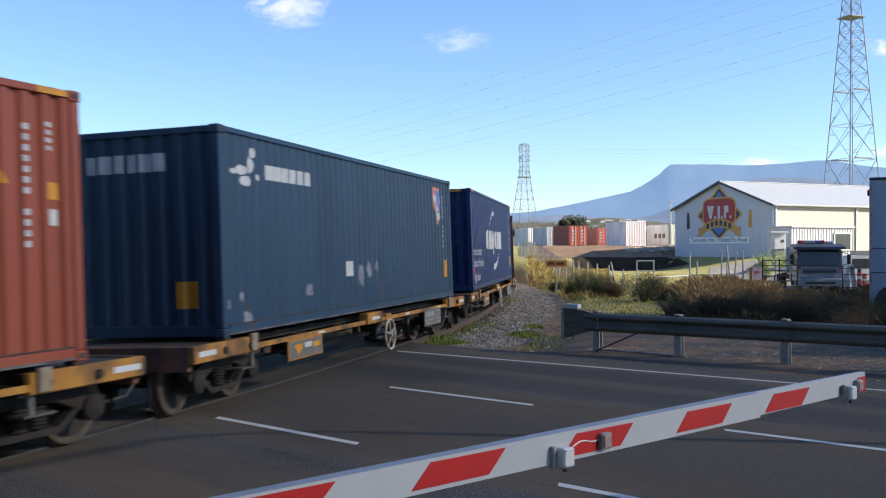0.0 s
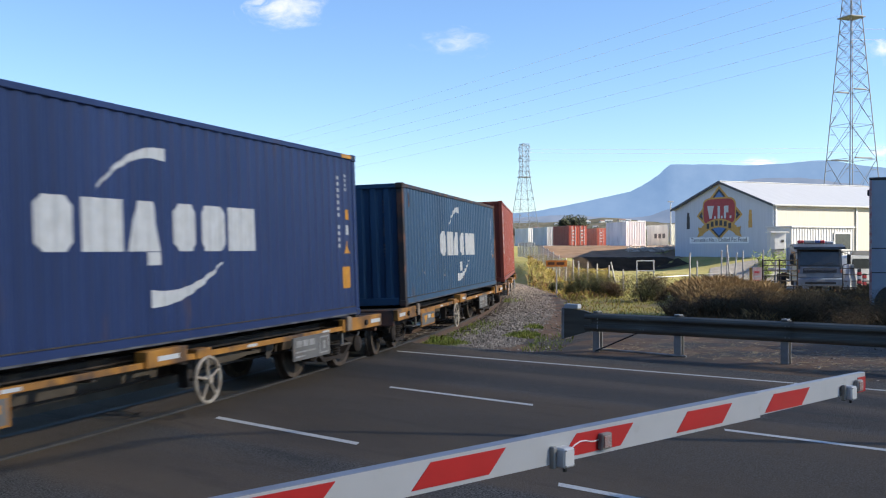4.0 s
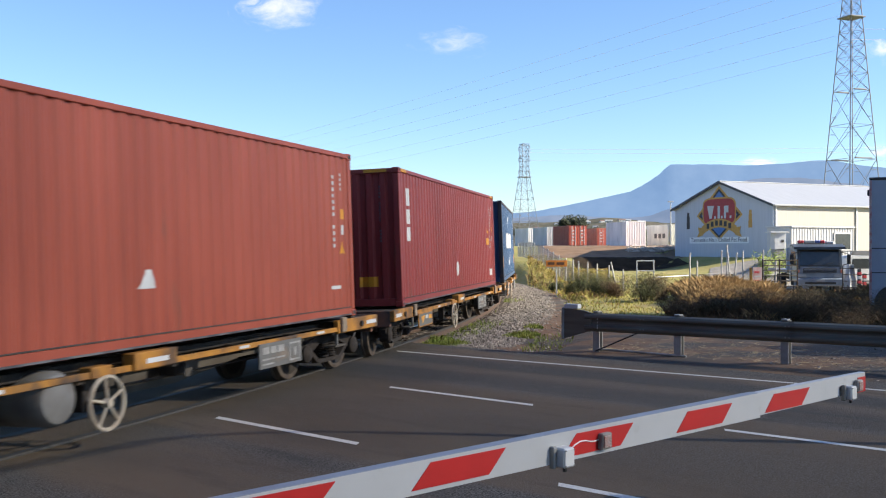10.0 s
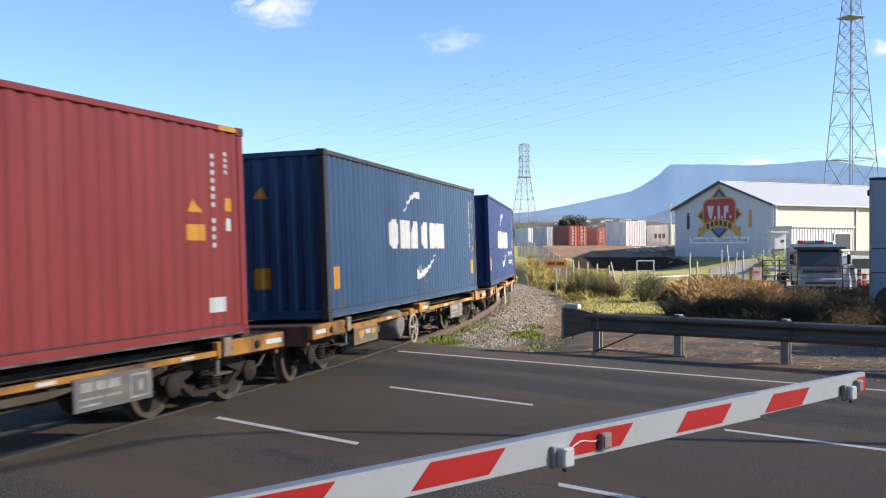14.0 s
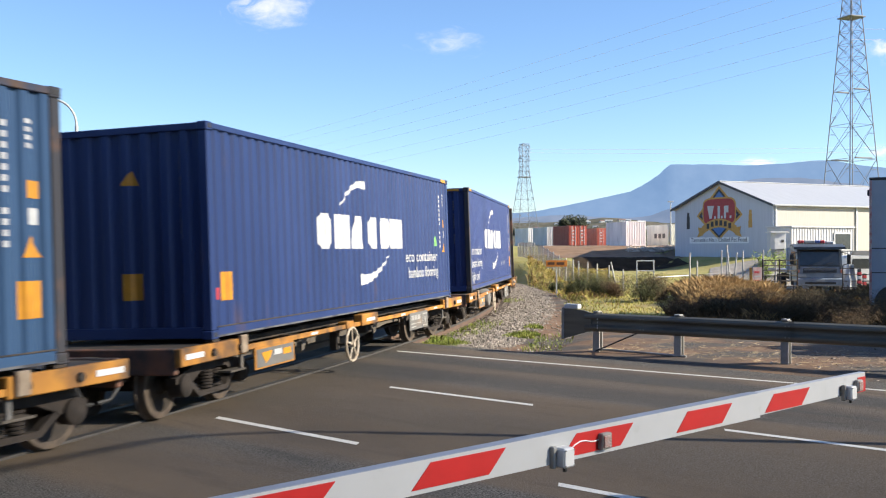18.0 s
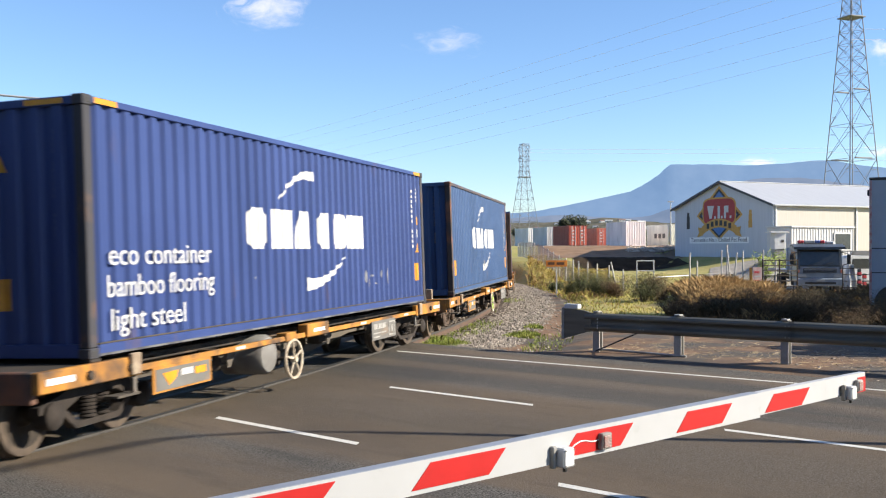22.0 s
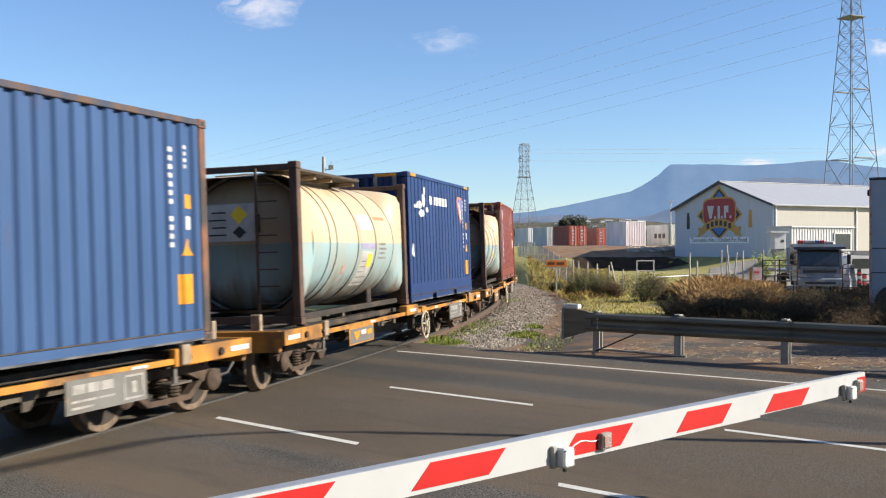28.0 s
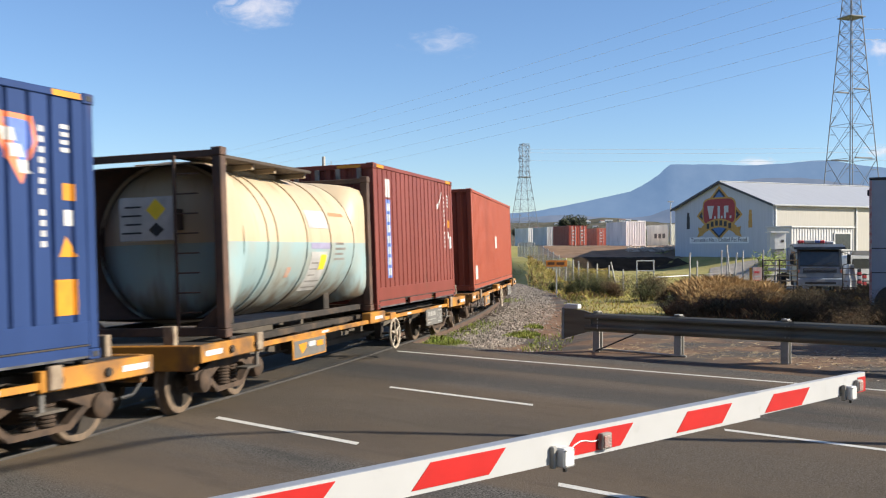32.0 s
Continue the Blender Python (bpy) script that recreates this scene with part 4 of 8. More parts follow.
def tank_container():
    t = thing("tank_container", "cream and pale blue tank in a brown steel frame", "tank container", group="tank containers on the train")
    hx, hy, H = 3.029, 1.219, 2.591
    for sx in (-1, 1):
        for sy in (-1, 1):
            x, y = sx * (hx - 0.08), sy * (hy - 0.08)
            part("corner_post", Geo().chamfer(x - 0.075, x + 0.075, y - 0.07, y + 0.07, 0.118, H - 0.118, 0.012), FRAME_BROWN, t)
            for z in (0, H - 0.118):
                part("corner_casting", Geo().chamfer(x - 0.086, x + 0.086, y - 0.08, y + 0.08, z, z + 0.118, 0.012), FRAME_BROWN, t)
        for z0, z1 in ((0.02, 0.14), (H - 0.13, H - 0.03)):
            part("end_beam", Geo().chamfer(sx * (hx - 0.08) - 0.05, sx * (hx - 0.08) + 0.05, -hy + 0.15, hy - 0.15, z0, z1, 0.01), FRAME_BROWN, t)
        for sy in (-1, 1):
            part("gusset", Geo().prism([(sy * 0.7, 0.14), (sy * 1.07, 0.14), (sy * 1.07, 0.45)][::sy], sx * (hx - 0.09) - 0.015, sx * (hx - 0.09) + 0.015, "x"), FRAME_BROWN, t)
    for sy in (-1, 1):
        part("bottom_beam", Geo().chamfer(-hx + 0.16, hx - 0.16, sy * 0.95 - 0.05, sy * 0.95 + 0.05, 0.04, 0.14, 0.01), STEEL_DARK, t)
    R, L = 1.16, 2.47
    prof = [(-L, 0.0)] + [(-L + 0.3 * (1 - math.cos(a)), R * math.sin(a) ** 0.42) for a in [math.pi / 2 * k / 7 for k in range(1, 8)]]
    prof = prof + [(-p[0], p[1]) for p in prof[::-1]]
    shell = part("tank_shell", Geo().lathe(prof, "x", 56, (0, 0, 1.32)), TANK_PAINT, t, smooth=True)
    for x in (-2.3, -1.5, -1.15, 0.0, 1.05):
        part("stiffening_ring", Geo().lathe([(x - 0.035, R - 0.01), (x - 0.03, R + 0.022), (x + 0.03, R + 0.022), (x + 0.035, R - 0.01)], "x", 56, (0, 0, 1.32)), TANK_PAINT, t, smooth=True)
    # the plates' shaded underside is put into a dark brown; brackets stay tan
    dark_m = mat("walkway_shaded", (0.075, 0.055, 0.04), (0.05, 0.038, 0.03), scale=4, rough=0.85)
    walk_m = mat("walkway_tan", (0.36, 0.28, 0.18), (0.24, 0.18, 0.12), scale=4, rough=0.8)
    part("walkway", Geo().chamfer(-2.95, 0.75, -0.95, -0.32, 2.5, 2.55, 0.008), dark_m, t, "expanded metal walkway coloured dark for its shaded underside")
    part("walkway", Geo().chamfer(-0.6, 0.75, -0.3, 0.8, 2.5, 2.55, 0.008), dark_m, t, "expanded metal walkway coloured dark for its shaded underside")
    for x in (-2.2, -1.3, -0.5, 0.7):
        part("walkway_bracket", Geo().chamfer(x - 0.04, x + 0.04, -0.85, 0.6, 2.42, 2.5, 0.008), walk_m, t)
    part("manhole_box", Geo().chamfer(-1.3, 0.3, -0.5, 0.5, 2.36, 2.47, 0.03), walk_m, t, "tan manlid spill box")
    for k in range(8):
        part("ladder_rung", Geo().tube((-3.05, -0.86, 0.35 + 0.27 * k), (-3.05, -0.5, 0.35 + 0.27 * k), 0.012, seg=6), FRAME_BROWN, t)
    part("ladder_rail", Geo().chamfer(-3.07, -3.03, -0.53, -0.49, 0.1, 2.5, 0.004), FRAME_BROWN, t)
    # boards on the end and on the flank
    part("placard_bracket", Geo().chamfer(-2.97, -2.4, -0.3, 0.2, 1.5, 1.8, 0.01), FRAME_BROWN, t)
    b = part("end_placard", Geo().chamfer(-2.99, -2.96, -0.44, 0.4, 1.35, 1.96, 0.006), PLACARD, t, "white hazard information board")
    part("hazard_diamond", Geo().prism([(-0.33, 1.78), (-0.18, 1.93), (-0.03, 1.78), (-0.18, 1.63)], -2.998, -2.992, "x"), HAZARD, b, "yellow hazard diamond")
    for k in range(4):
        part("notice_bar", Geo().box(-2.998, -2.992, 0.05, 0.36 - 0.06 * (k % 2), 1.45 + 0.12 * k, 1.475 + 0.12 * k), BLACK, b, "row of small dark bars")
    part("notice_panel", Geo().prism([(-0.3, 1.5), (-0.18, 1.6), (-0.06, 1.5), (-0.18, 1.4)], -2.998, -2.992, "x"), BLACK, b, "dark hazard diamond")

    def on_shell(name, x0, x1, z0, z1, material, label, lift=0.006, holder=None):
        g, n = Geo(), 6
        for i in range(n + 1):
            z = z0 + (z1 - z0) * i / n
            y = -math.sqrt(max((R + lift) ** 2 - (z - 1.32) ** 2, 0))
            g.v += [(x0, y, z), (x1, y, z)]
        g.f = [(2 * i, 2 * i + 1, 2 * i + 3, 2 * i + 2) for i in range(n)]
        return part(name, g, material, holder or t, label, fix=False)
    b = on_shell("side_placard", 0.2, 0.9, 0.5, 1.15, PLACARD, "white hazard information sheet")
    on_shell("hazard_diamond", 0.6, 0.85, 0.85, 1.1, HAZARD, "yellow hazard square", 0.011, b)
    for k in range(5):
        on_shell("notice_bar", 0.25, 0.55 if k > 1 else 0.85, 0.55 + 0.1 * k, 0.572 + 0.1 * k, GREY_PAINT, "row of small dark bars", 0.011, b)
    on_shell("notice_strip", 0.15, 1.0, 1.2, 1.3, mat("mauve_strip", (0.3, 0.28, 0.4), rough=0.6), "mauve lettering strip")
    on_shell("pale_patch", 0.12, 0.98, 1.55, 1.85, PLACARD, "repainted pale patch")
    for k in range(4):
        on_shell("notice_bar", 1.25, 1.75 - 0.1 * (k % 2), 1.0 + 0.09 * k, 1.04 + 0.09 * k, GREY_PAINT, "faint row of grey bars")
    on_shell("notice_bar", 1.2, 1.9, 1.78, 1.84, BADGE_ORANGE, "faint orange lettering bar")
    on_shell("stain", -0.7, -0.54, 0.75, 0.91, mat("faded_orange", (0.45, 0.24, 0.17), (0.4, 0.32, 0.26), scale=12, rough=0.6), "faded orange roundel")
    # round-to-square collars that tie the shell to the end frames
    for sx in (-1, 1):
        # an inner skin in dark brown deepens the shade of the recess
        for lift, m, what in ((0.006, TANK_PAINT, ""), (-0.012, FRAME_BROWN, "inner collar face coloured dark for its shade")):
            g, n = Geo(), 56
            for k in range(7):
                f = k / 6
                e = 2.0 + 7.0 * f
                for i in range(n):
                    q = 2 * math.pi * i / n
                    c, s = math.cos(q), math.sin(q)
                    r = (abs(c) ** e + abs(s) ** e) ** (-1 / e)
                    g.v.append((sx * (2.2 + 0.74 * f), c * r * (R + lift - 0.03 * f), 1.32 + s * r * (R + lift - 0.09 * f)))
            g.f = [(k * n + i, k * n + (i + 1) % n, (k + 1) * n + (i + 1) % n, (k + 1) * n + i) for k in range(6) for i in range(n)]
            part("end_collar", g, m, t, what, smooth=True)
    part("outlet_box", Geo().chamfer(2.3, 2.6, -0.3, 0.3, 0.16, 0.45, 0.02), FRAME_BROWN, t)
    for sx in (-1.9, 1.9):
        part("saddle", Geo().chamfer(sx - 0.12, sx + 0.12, -0.7, 0.7, 0.1, 0.5, 0.02), STEEL_DARK, t)
    return t


tank = tank_container()
load(tank, 10, -3.17)
load(copy_thing(tank, Matrix.Identity(4)), 11, -3.17)


# ---- wagons
BOARD_GREY = mat("board_grey", (0.14, 0.135, 0.125), (0.1, 0.095, 0.087), scale=3, rough=0.7, grime=(0.2, 0.15, 0.11), grime_scale=3)
BAR_PALE = mat("bar_pale", (0.33, 0.32, 0.3), (0.2, 0.19, 0.175), scale=7, rough=0.7)
POST_RUST = mat("post_rust", (0.3, 0.24, 0.17), (0.16, 0.11, 0.075), scale=6, rough=0.85)
HAND_IVORY = mat("handwheel_ivory", (0.46, 0.4, 0.31), (0.32, 0.25, 0.18), scale=6, rough=0.65)
SILL_GREY = mat("sill_dust", (0.1, 0.085, 0.068), (0.06, 0.05, 0.04), scale=1.6, rough=0.9, bump=0.15)
BOGIE_BROWN = mat("bogie_dust", (0.085, 0.054, 0.035), (0.038, 0.026, 0.019), scale=5, rough=0.9, bump=0.3)


# darker copies for the earlier wagons, the cloud's shade put into the colour
BOGIE_DARK = mat("bogie_shaded", (0.03, 0.022, 0.017), (0.016, 0.012, 0.01), scale=5, rough=0.9, bump=0.3)
TREAD_DARK = mat("wheel_rim_shaded", (0.09, 0.066, 0.046), (0.055, 0.04, 0.03), scale=8, rough=0.7, metal=0.1)


def bogie(parent, x, yaw, steel=None, tread=None):
    steel, tread = steel or BOGIE_DARK, tread or TREAD_DARK
    b = part("bogie", Geo().chamfer(-0.2, 0.2, -0.82, 0.82, 0.36, 0.62, 0.03), steel, parent)
    b.matrix_basis = pose(x, 0, 0, 0, 0, yaw)
    for sy in (-1, 1):
        y = sy * 0.86
        upper = Geo().prism([(-1.08, 0.46), (-0.7, 0.42), (-0.36, 0.56), (0.36, 0.56), (0.7, 0.42), (1.08, 0.46), (1.08, 0.54), (0.5, 0.68), (-0.5, 0.68), (-1.08, 0.54)], y - 0.07, y + 0.07)
        part("side_frame", upper, steel, b)
        part("lower_tie", Geo().prism([(-0.72, 0.44), (-0.42, 0.22), (0.42, 0.22), (0.72, 0.44), (0.62, 0.46), (0.38, 0.29), (-0.38, 0.29), (-0.62, 0.46)], y - 0.06, y + 0.06), steel, b)
        for dx in (-0.13, 0.13):
            prof = []
            for k in range(6):
                z = 0.3 + 0.042 * k
                prof += [(z, 0.075), (z + 0.012, 0.1), (z + 0.028, 0.1), (z + 0.04, 0.075)]
            part("spring", Geo().lathe(prof, "z", 12, (dx, y, 0)), steel, b)
        for ax in (-0.875, 0.875):
            part("axle_box", Geo().lathe([(sy * 0.78, 0.15), (sy * 0.97, 0.15), (sy * 1.0, 0.12), (sy * 1.02, 0.0)], "y", 14, (ax, 0, 0.425)), steel, b, smooth=True)
        for bx in (-0.4, 0.4):
            part("brake_block", Geo().chamfer(bx - 0.05, bx + 0.05, sy * 0.55 - 0.05, sy * 0.55 + 0.05, 0.3, 0.6, 0.02), STEEL_DARK, b)
    for ax in (-0.875, 0.875):
        half = [(0.0, 0.07), (0.45, 0.07), (0.46, 0.2), (0.475, 0.34), (0.465, 0.45), (0.49, 0.448), (0.5, 0.425), (0.6, 0.418), (0.605, 0.34), (0.575, 0.22), (0.58, 0.12), (0.64, 0.1), (0.66, 0.07), (0.82, 0.07), (0.82, 0.0)]
        prof = [(-a, r) for a, r in half[::-1]] + half[1:]
        w = part("wheelset", Geo().lathe(prof, "y", 36), WHEEL, b, smooth=True)
        w.data.materials.append(tread)
        for f in w.data.polygons:
            if min(math.hypot(w.data.vertices[k].co.x, w.data.vertices[k].co.z) for k in f.vertices) > 0.33:
                f.material_index = 1
        w.matrix_basis = pose(ax, 0, 0.425)
    return b


def hand_wheel(t, x, z):
    y = -1.27
    prof = [(-0.022, 0.285), (0.0, 0.273), (0.022, 0.285), (0.022, 0.31), (0.0, 0.322), (-0.022, 0.31), (-0.022, 0.285)]
    w = part("hand_wheel", Geo().lathe(prof, "y", 30, (x, y, z)), HAND_IVORY, t, "ivory spoked brake hand wheel", smooth=True)
    for k in range(5):
        q = 2 * math.pi * k / 5 + 0.4
        part("spoke", Geo().tube((x, y - 0.01, z), (x + 0.28 * math.cos(q), y, z + 0.28 * math.sin(q)), 0.018, seg=6), HAND_IVORY, w)
    part("hub", Geo().lathe([(-0.05, 0.0), (-0.05, 0.05), (0.03, 0.06)], "y", 14, (x, y, z)), HAND_IVORY, w)
    part("brake_shaft", Geo().tube((x, y, z), (x, -0.9, z), 0.025, seg=8), STEEL_DARK, t)
    part("brake_bracket", Geo().chamfer(x - 0.08, x + 0.08, -1.0, -0.86, z - 0.1, 0.76, 0.01), STEEL_DARK, t)


def wagon(reservoir=False, panel=-5.0, board=2.42, hand=-1.07, beam=None, yellow=None):
    yellow = yellow or YELLOW_DIRTY
    t = thing("container_wagon", "yellow and rust-stained flat container wagon on two bogies", "railway wagon", group="wagons of the train")
    belly = [(-6.85, 0.52), (-3.4, 0.52), (-1.6, 0.34), (1.6, 0.34), (3.4, 0.52), (6.85, 0.52), (6.85, 0.84), (-6.85, 0.84)]
    for sy in (-1, 1):
        part("centre_sill", Geo().prism(belly, sy * 0.34 - 0.06, sy * 0.34 + 0.06), SILL_GREY, t)
        part("deck_beam", Geo().chamfer(-6.8, 6.8, sy * 0.8 - 0.06, sy * 0.8 + 0.06, 0.8, 0.9, 0.01), STEEL_DARK, t)
        part("side_sill", Geo().chamfer(-5.22, 5.22, sy * 1.22 - 0.03, sy * 1.22 + 0.03, 0.755, 0.83, 0.006), yellow, t)
        for sx in (-1, 1):
            lo, hi = sorted((sx * 5.22, sx * 7.0))
            part("end_frame", Geo().chamfer(lo, hi, sy * 1.22 - 0.05, sy * 1.22 + 0.05, 0.72, 0.945, 0.012), yellow, t)
            for x in (5.45, 6.2):
                part("rope_hook", Geo().tube((sx * x, sy * 1.24, 0.83), (sx * x, sy * 1.31, 0.83), 0.05, seg=8), STEEL_DARK, t)
            part("reflector", Geo().box(min(sx * 6.45, sx * 6.9), max(sx * 6.45, sx * 6.9), sy * 1.276 - 0.003, sy * 1.276 + 0.003, 0.8, 0.87), WHITE_PAINT, t, "white reflective patch")
            part("step_hanger", Geo().chamfer(sx * 5.28 - 0.03, sx * 5.28 + 0.03, sy * 1.2 - 0.02, sy * 1.2 + 0.02, 0.52, 0.74, 0.004), BOARD_GREY, t, "pale step hanger")
            part("shunter_step", Geo().chamfer(sx * 5.4 - 0.22, sx * 5.4 + 0.22, sy * 1.12 - 0.1, sy * 1.12 + 0.1, 0.49, 0.52, 0.004), SILL_GREY, t, "dusty steel step")
            part("lock_bracket", Geo().chamfer(sx * 5.38 - 0.09, sx * 5.38 + 0.09, sy * 1.295 - 0.03, sy * 1.295 + 0.03, 0.74, 0.99, 0.012), POST_RUST, t, "worn pale lock bracket")
            part("twist_lock", Geo().chamfer(sx * 5.99 - 0.09, sx * 5.99 + 0.09, sy * 1.14 - 0.07, sy * 1.14 + 0.07, 0.945, 0.982, 0.008), STEEL_DARK, t)
    for x in (-6.6, -5.0, -3.2, -1.4, 0.4, 2.2, 4.0, 5.2, 6.6):
        part("cross_member", Geo().chamfer(x - 0.06, x + 0.06, -1.19, 1.19, 0.7, 0.82, 0.01), STEEL_DARK, t)
    for sx in (-1, 1):
        lo, hi = sorted((sx * 6.9, sx * 7.0))
        part("headstock", Geo().chamfer(lo, hi, -1.17, 1.17, 0.62, 0.95, 0.015), beam or RUST, t, "worn headstock beam")
        lo, hi = sorted((sx * 5.25, sx * 6.89))
        part("end_plate", Geo().chamfer(lo, hi, -1.16, 1.16, 0.905, 0.93, 0.006), STEEL_DARK, t)
        if yellow is YELLOW:
            part("end_stanchion", Geo().chamfer(sx * 6.8 - 0.05, sx * 6.8 + 0.05, -0.8, -0.64, 0.93, 1.19, 0.012), POST_RUST, t, "short pale upright post")
            part("end_stanchion", Geo().chamfer(sx * 6.8 - 0.05, sx * 6.8 + 0.05, 0.64, 0.8, 0.93, 1.19, 0.012), POST_RUST, t, "short pale upright post")
        lo, hi = sorted((sx * 6.85, sx * 7.46))
        part("coupler", Geo().chamfer(lo, hi, -0.13, 0.13, 0.62, 0.86, 0.04), STEEL_DARK, t)
        pts = [(sx * 7.0, -0.45, 0.66), (sx * 7.1, -0.45, 0.5), (sx * 7.25, -0.42, 0.36), (sx * 7.42, -0.36, 0.34)]
        part("air_hose", Geo().path(pts, 0.025), BLACK, t)
        bogie(t, sx * 5.6, -sx * math.degrees(5.6 / RADIUS), *((BOGIE_BROWN, TREAD) if yellow is YELLOW else ()))
    # boards and fittings on the side seen
    p = part("logo_board", Geo().chamfer(panel, panel + 1.37, -1.275, -1.255, 0.45, 0.765, 0.003), yellow, t, "grey board in a yellow frame")
    part("board_face", Geo().box(panel + 0.05, panel + 1.32, -1.281, -1.276, 0.475, 0.735), BOARD_GREY, p, "faded grey board face")
    part("board_logo", Geo().prism([(panel + 0.2, 0.68), (panel + 0.34, 0.52), (panel + 0.5, 0.6), (panel + 0.55, 0.69)], -1.286, -1.282), STICKER_YELLOW, p, "yellow swoosh shape")
    part("board_logo", Geo().box(panel + 0.95, panel + 1.22, -1.286, -1.282, 0.59, 0.68), STICKER_YELLOW, p, "yellow faded block")
    part("board_logo", Geo().box(panel + 0.62, panel + 0.9, -1.286, -1.282, 0.61, 0.69), PLACARD, p, "pale faded block")
    p = part("number_board", Geo().chamfer(board, board + 1.36, -1.275, -1.25, 0.42, 0.785, 0.003), BOARD_GREY, t, "grey wagon number board")
    for x0, x1, z0, z1 in ((0.1, 0.3, 0.63, 0.73), (0.33, 0.53, 0.63, 0.73), (0.56, 0.76, 0.63, 0.73), (0.08, 0.48, 0.54, 0.565), (0.08, 0.43, 0.47, 0.495), (0.52, 0.78, 0.54, 0.565)):
        part("number_bar", Geo().box(board + x0, board + x1, -1.281, -1.277, z0, z1), BAR_PALE, p, "pale plain bar")
    for x0, x1, z0, z1 in ((0.94, 1.3, 0.715, 0.74), (0.94, 1.3, 0.46, 0.485), (0.94, 0.965, 0.485, 0.715), (1.275, 1.3, 0.485, 0.715), (1.08, 1.17, 0.53, 0.66)):
        part("number_bar", Geo().box(board + x0, board + x1, -1.281, -1.277, z0, z1), BAR_PALE, p, "pale plain bar")
    b = part("lock_box", Geo().chamfer(-0.57, 0.3, -1.3, -1.12, 0.75, 0.96, 0.015), yellow, t, "yellow container lock box")
    part("reflector", Geo().box(-0.35, 0.1, -1.305, -1.301, 0.82, 0.88), WHITE_PAINT, b, "white reflective patch")
    part("bracket", Geo().chamfer(hand - 0.25, hand + 0.1, -1.28, -1.1, 0.75, 0.88, 0.012), yellow, t, "yellow bracket")
    for x in (-2.9, 1.9, 4.4):
        part("reflector", Geo().box(x, x + 0.28, -1.256, -1.251, 0.775, 0.815), WHITE_PAINT, t, "white reflective patch")
    hand_wheel(t, hand, 0.46)
    if reservoir:
        part("air_reservoir", Geo().lathe([(-1.24, 0.0), (-1.23, 0.16), (-1.19, 0.26), (-1.12, 0.3), (-0.5, 0.3), (-0.45, 0.0)], "y", 26, (-1.76, 0, 0.6)), mat("drum_grey", (0.17, 0.165, 0.155), (0.12, 0.11, 0.1), scale=3, rough=0.7, grime=(0.08, 0.06, 0.05), grime_scale=2), t, "grey air reservoir drum", smooth=True)
    part("brake_cylinder", Geo().lathe([(-2.9, 0.0), (-2.9, 0.13), (-2.4, 0.13), (-2.4, 0.0)], "x", 14, (0, -0.62, 0.55)), STEEL_DARK, t, smooth=True)
    part("brake_rod", Geo().tube((-4.6, -0.62, 0.5), (4.6, -0.62, 0.5), 0.02, seg=6), STEEL_DARK, t)
    part("valve_block", Geo().chamfer(1.0, 1.35, -0.8, -0.55, 0.5, 0.74, 0.02), STEEL_DARK, t)
    for x in (-2.6, 1.0, 3.0):
        part("drain_plate", Geo().prism([(x, 0.5), (x + 0.1, 0.5), (x + 0.28, 0.74), (x, 0.74)], -0.95, -0.93), SILL_GREY, t)
    return t


head_wagon, plain_wagon, drum_wagon, late_wagon = wagon(False, -4.17, 3.27, 0.8), wagon(), wagon(True), wagon(False, -4.17, 3.27, 0.95, YELLOW, YELLOW)
WAGONS = []
for i in range(13):
    proto = head_wagon if i < 3 else drum_wagon if i in (4, 6, 8) else late_wagon if i >= 9 else plain_wagon
    first = proto in WAGONS
    w = copy_thing(proto, Matrix.Identity(4)) if first else proto
    WAGONS.append(w)
    TRAIN.append((w, i, Matrix.Identity(4)))

LIME = mat("handwheel_lime", (0.42, 0.62, 0.1), (0.36, 0.5, 0.12), scale=5, rough=0.6)
for q in WAGONS[9].children:
    if q.name.startswith("hand_wheel"):
        for piece in (q, *q.children):
            piece.material_slots[0].link = "OBJECT"
            piece.material_slots[0].material = LIME if piece.name.startswith("spoke") else HAND_IVORY

# ---------------------------------------------------------------- boom gate
BOOM_A, BOOM_E = Vector((-0.599, 4.739, 0)), Vector((0.7311, 0.6823, 0))
LENS_RED = mat("lamp_red_lens", (0.32, 0.16, 0.14), (0.3, 0.26, 0.23), scale=40, rough=0.3, bump=0.4, bump_scale=90)
CABLE_WHITE = mat("cable_white", (0.7, 0.7, 0.68), rough=0.5)


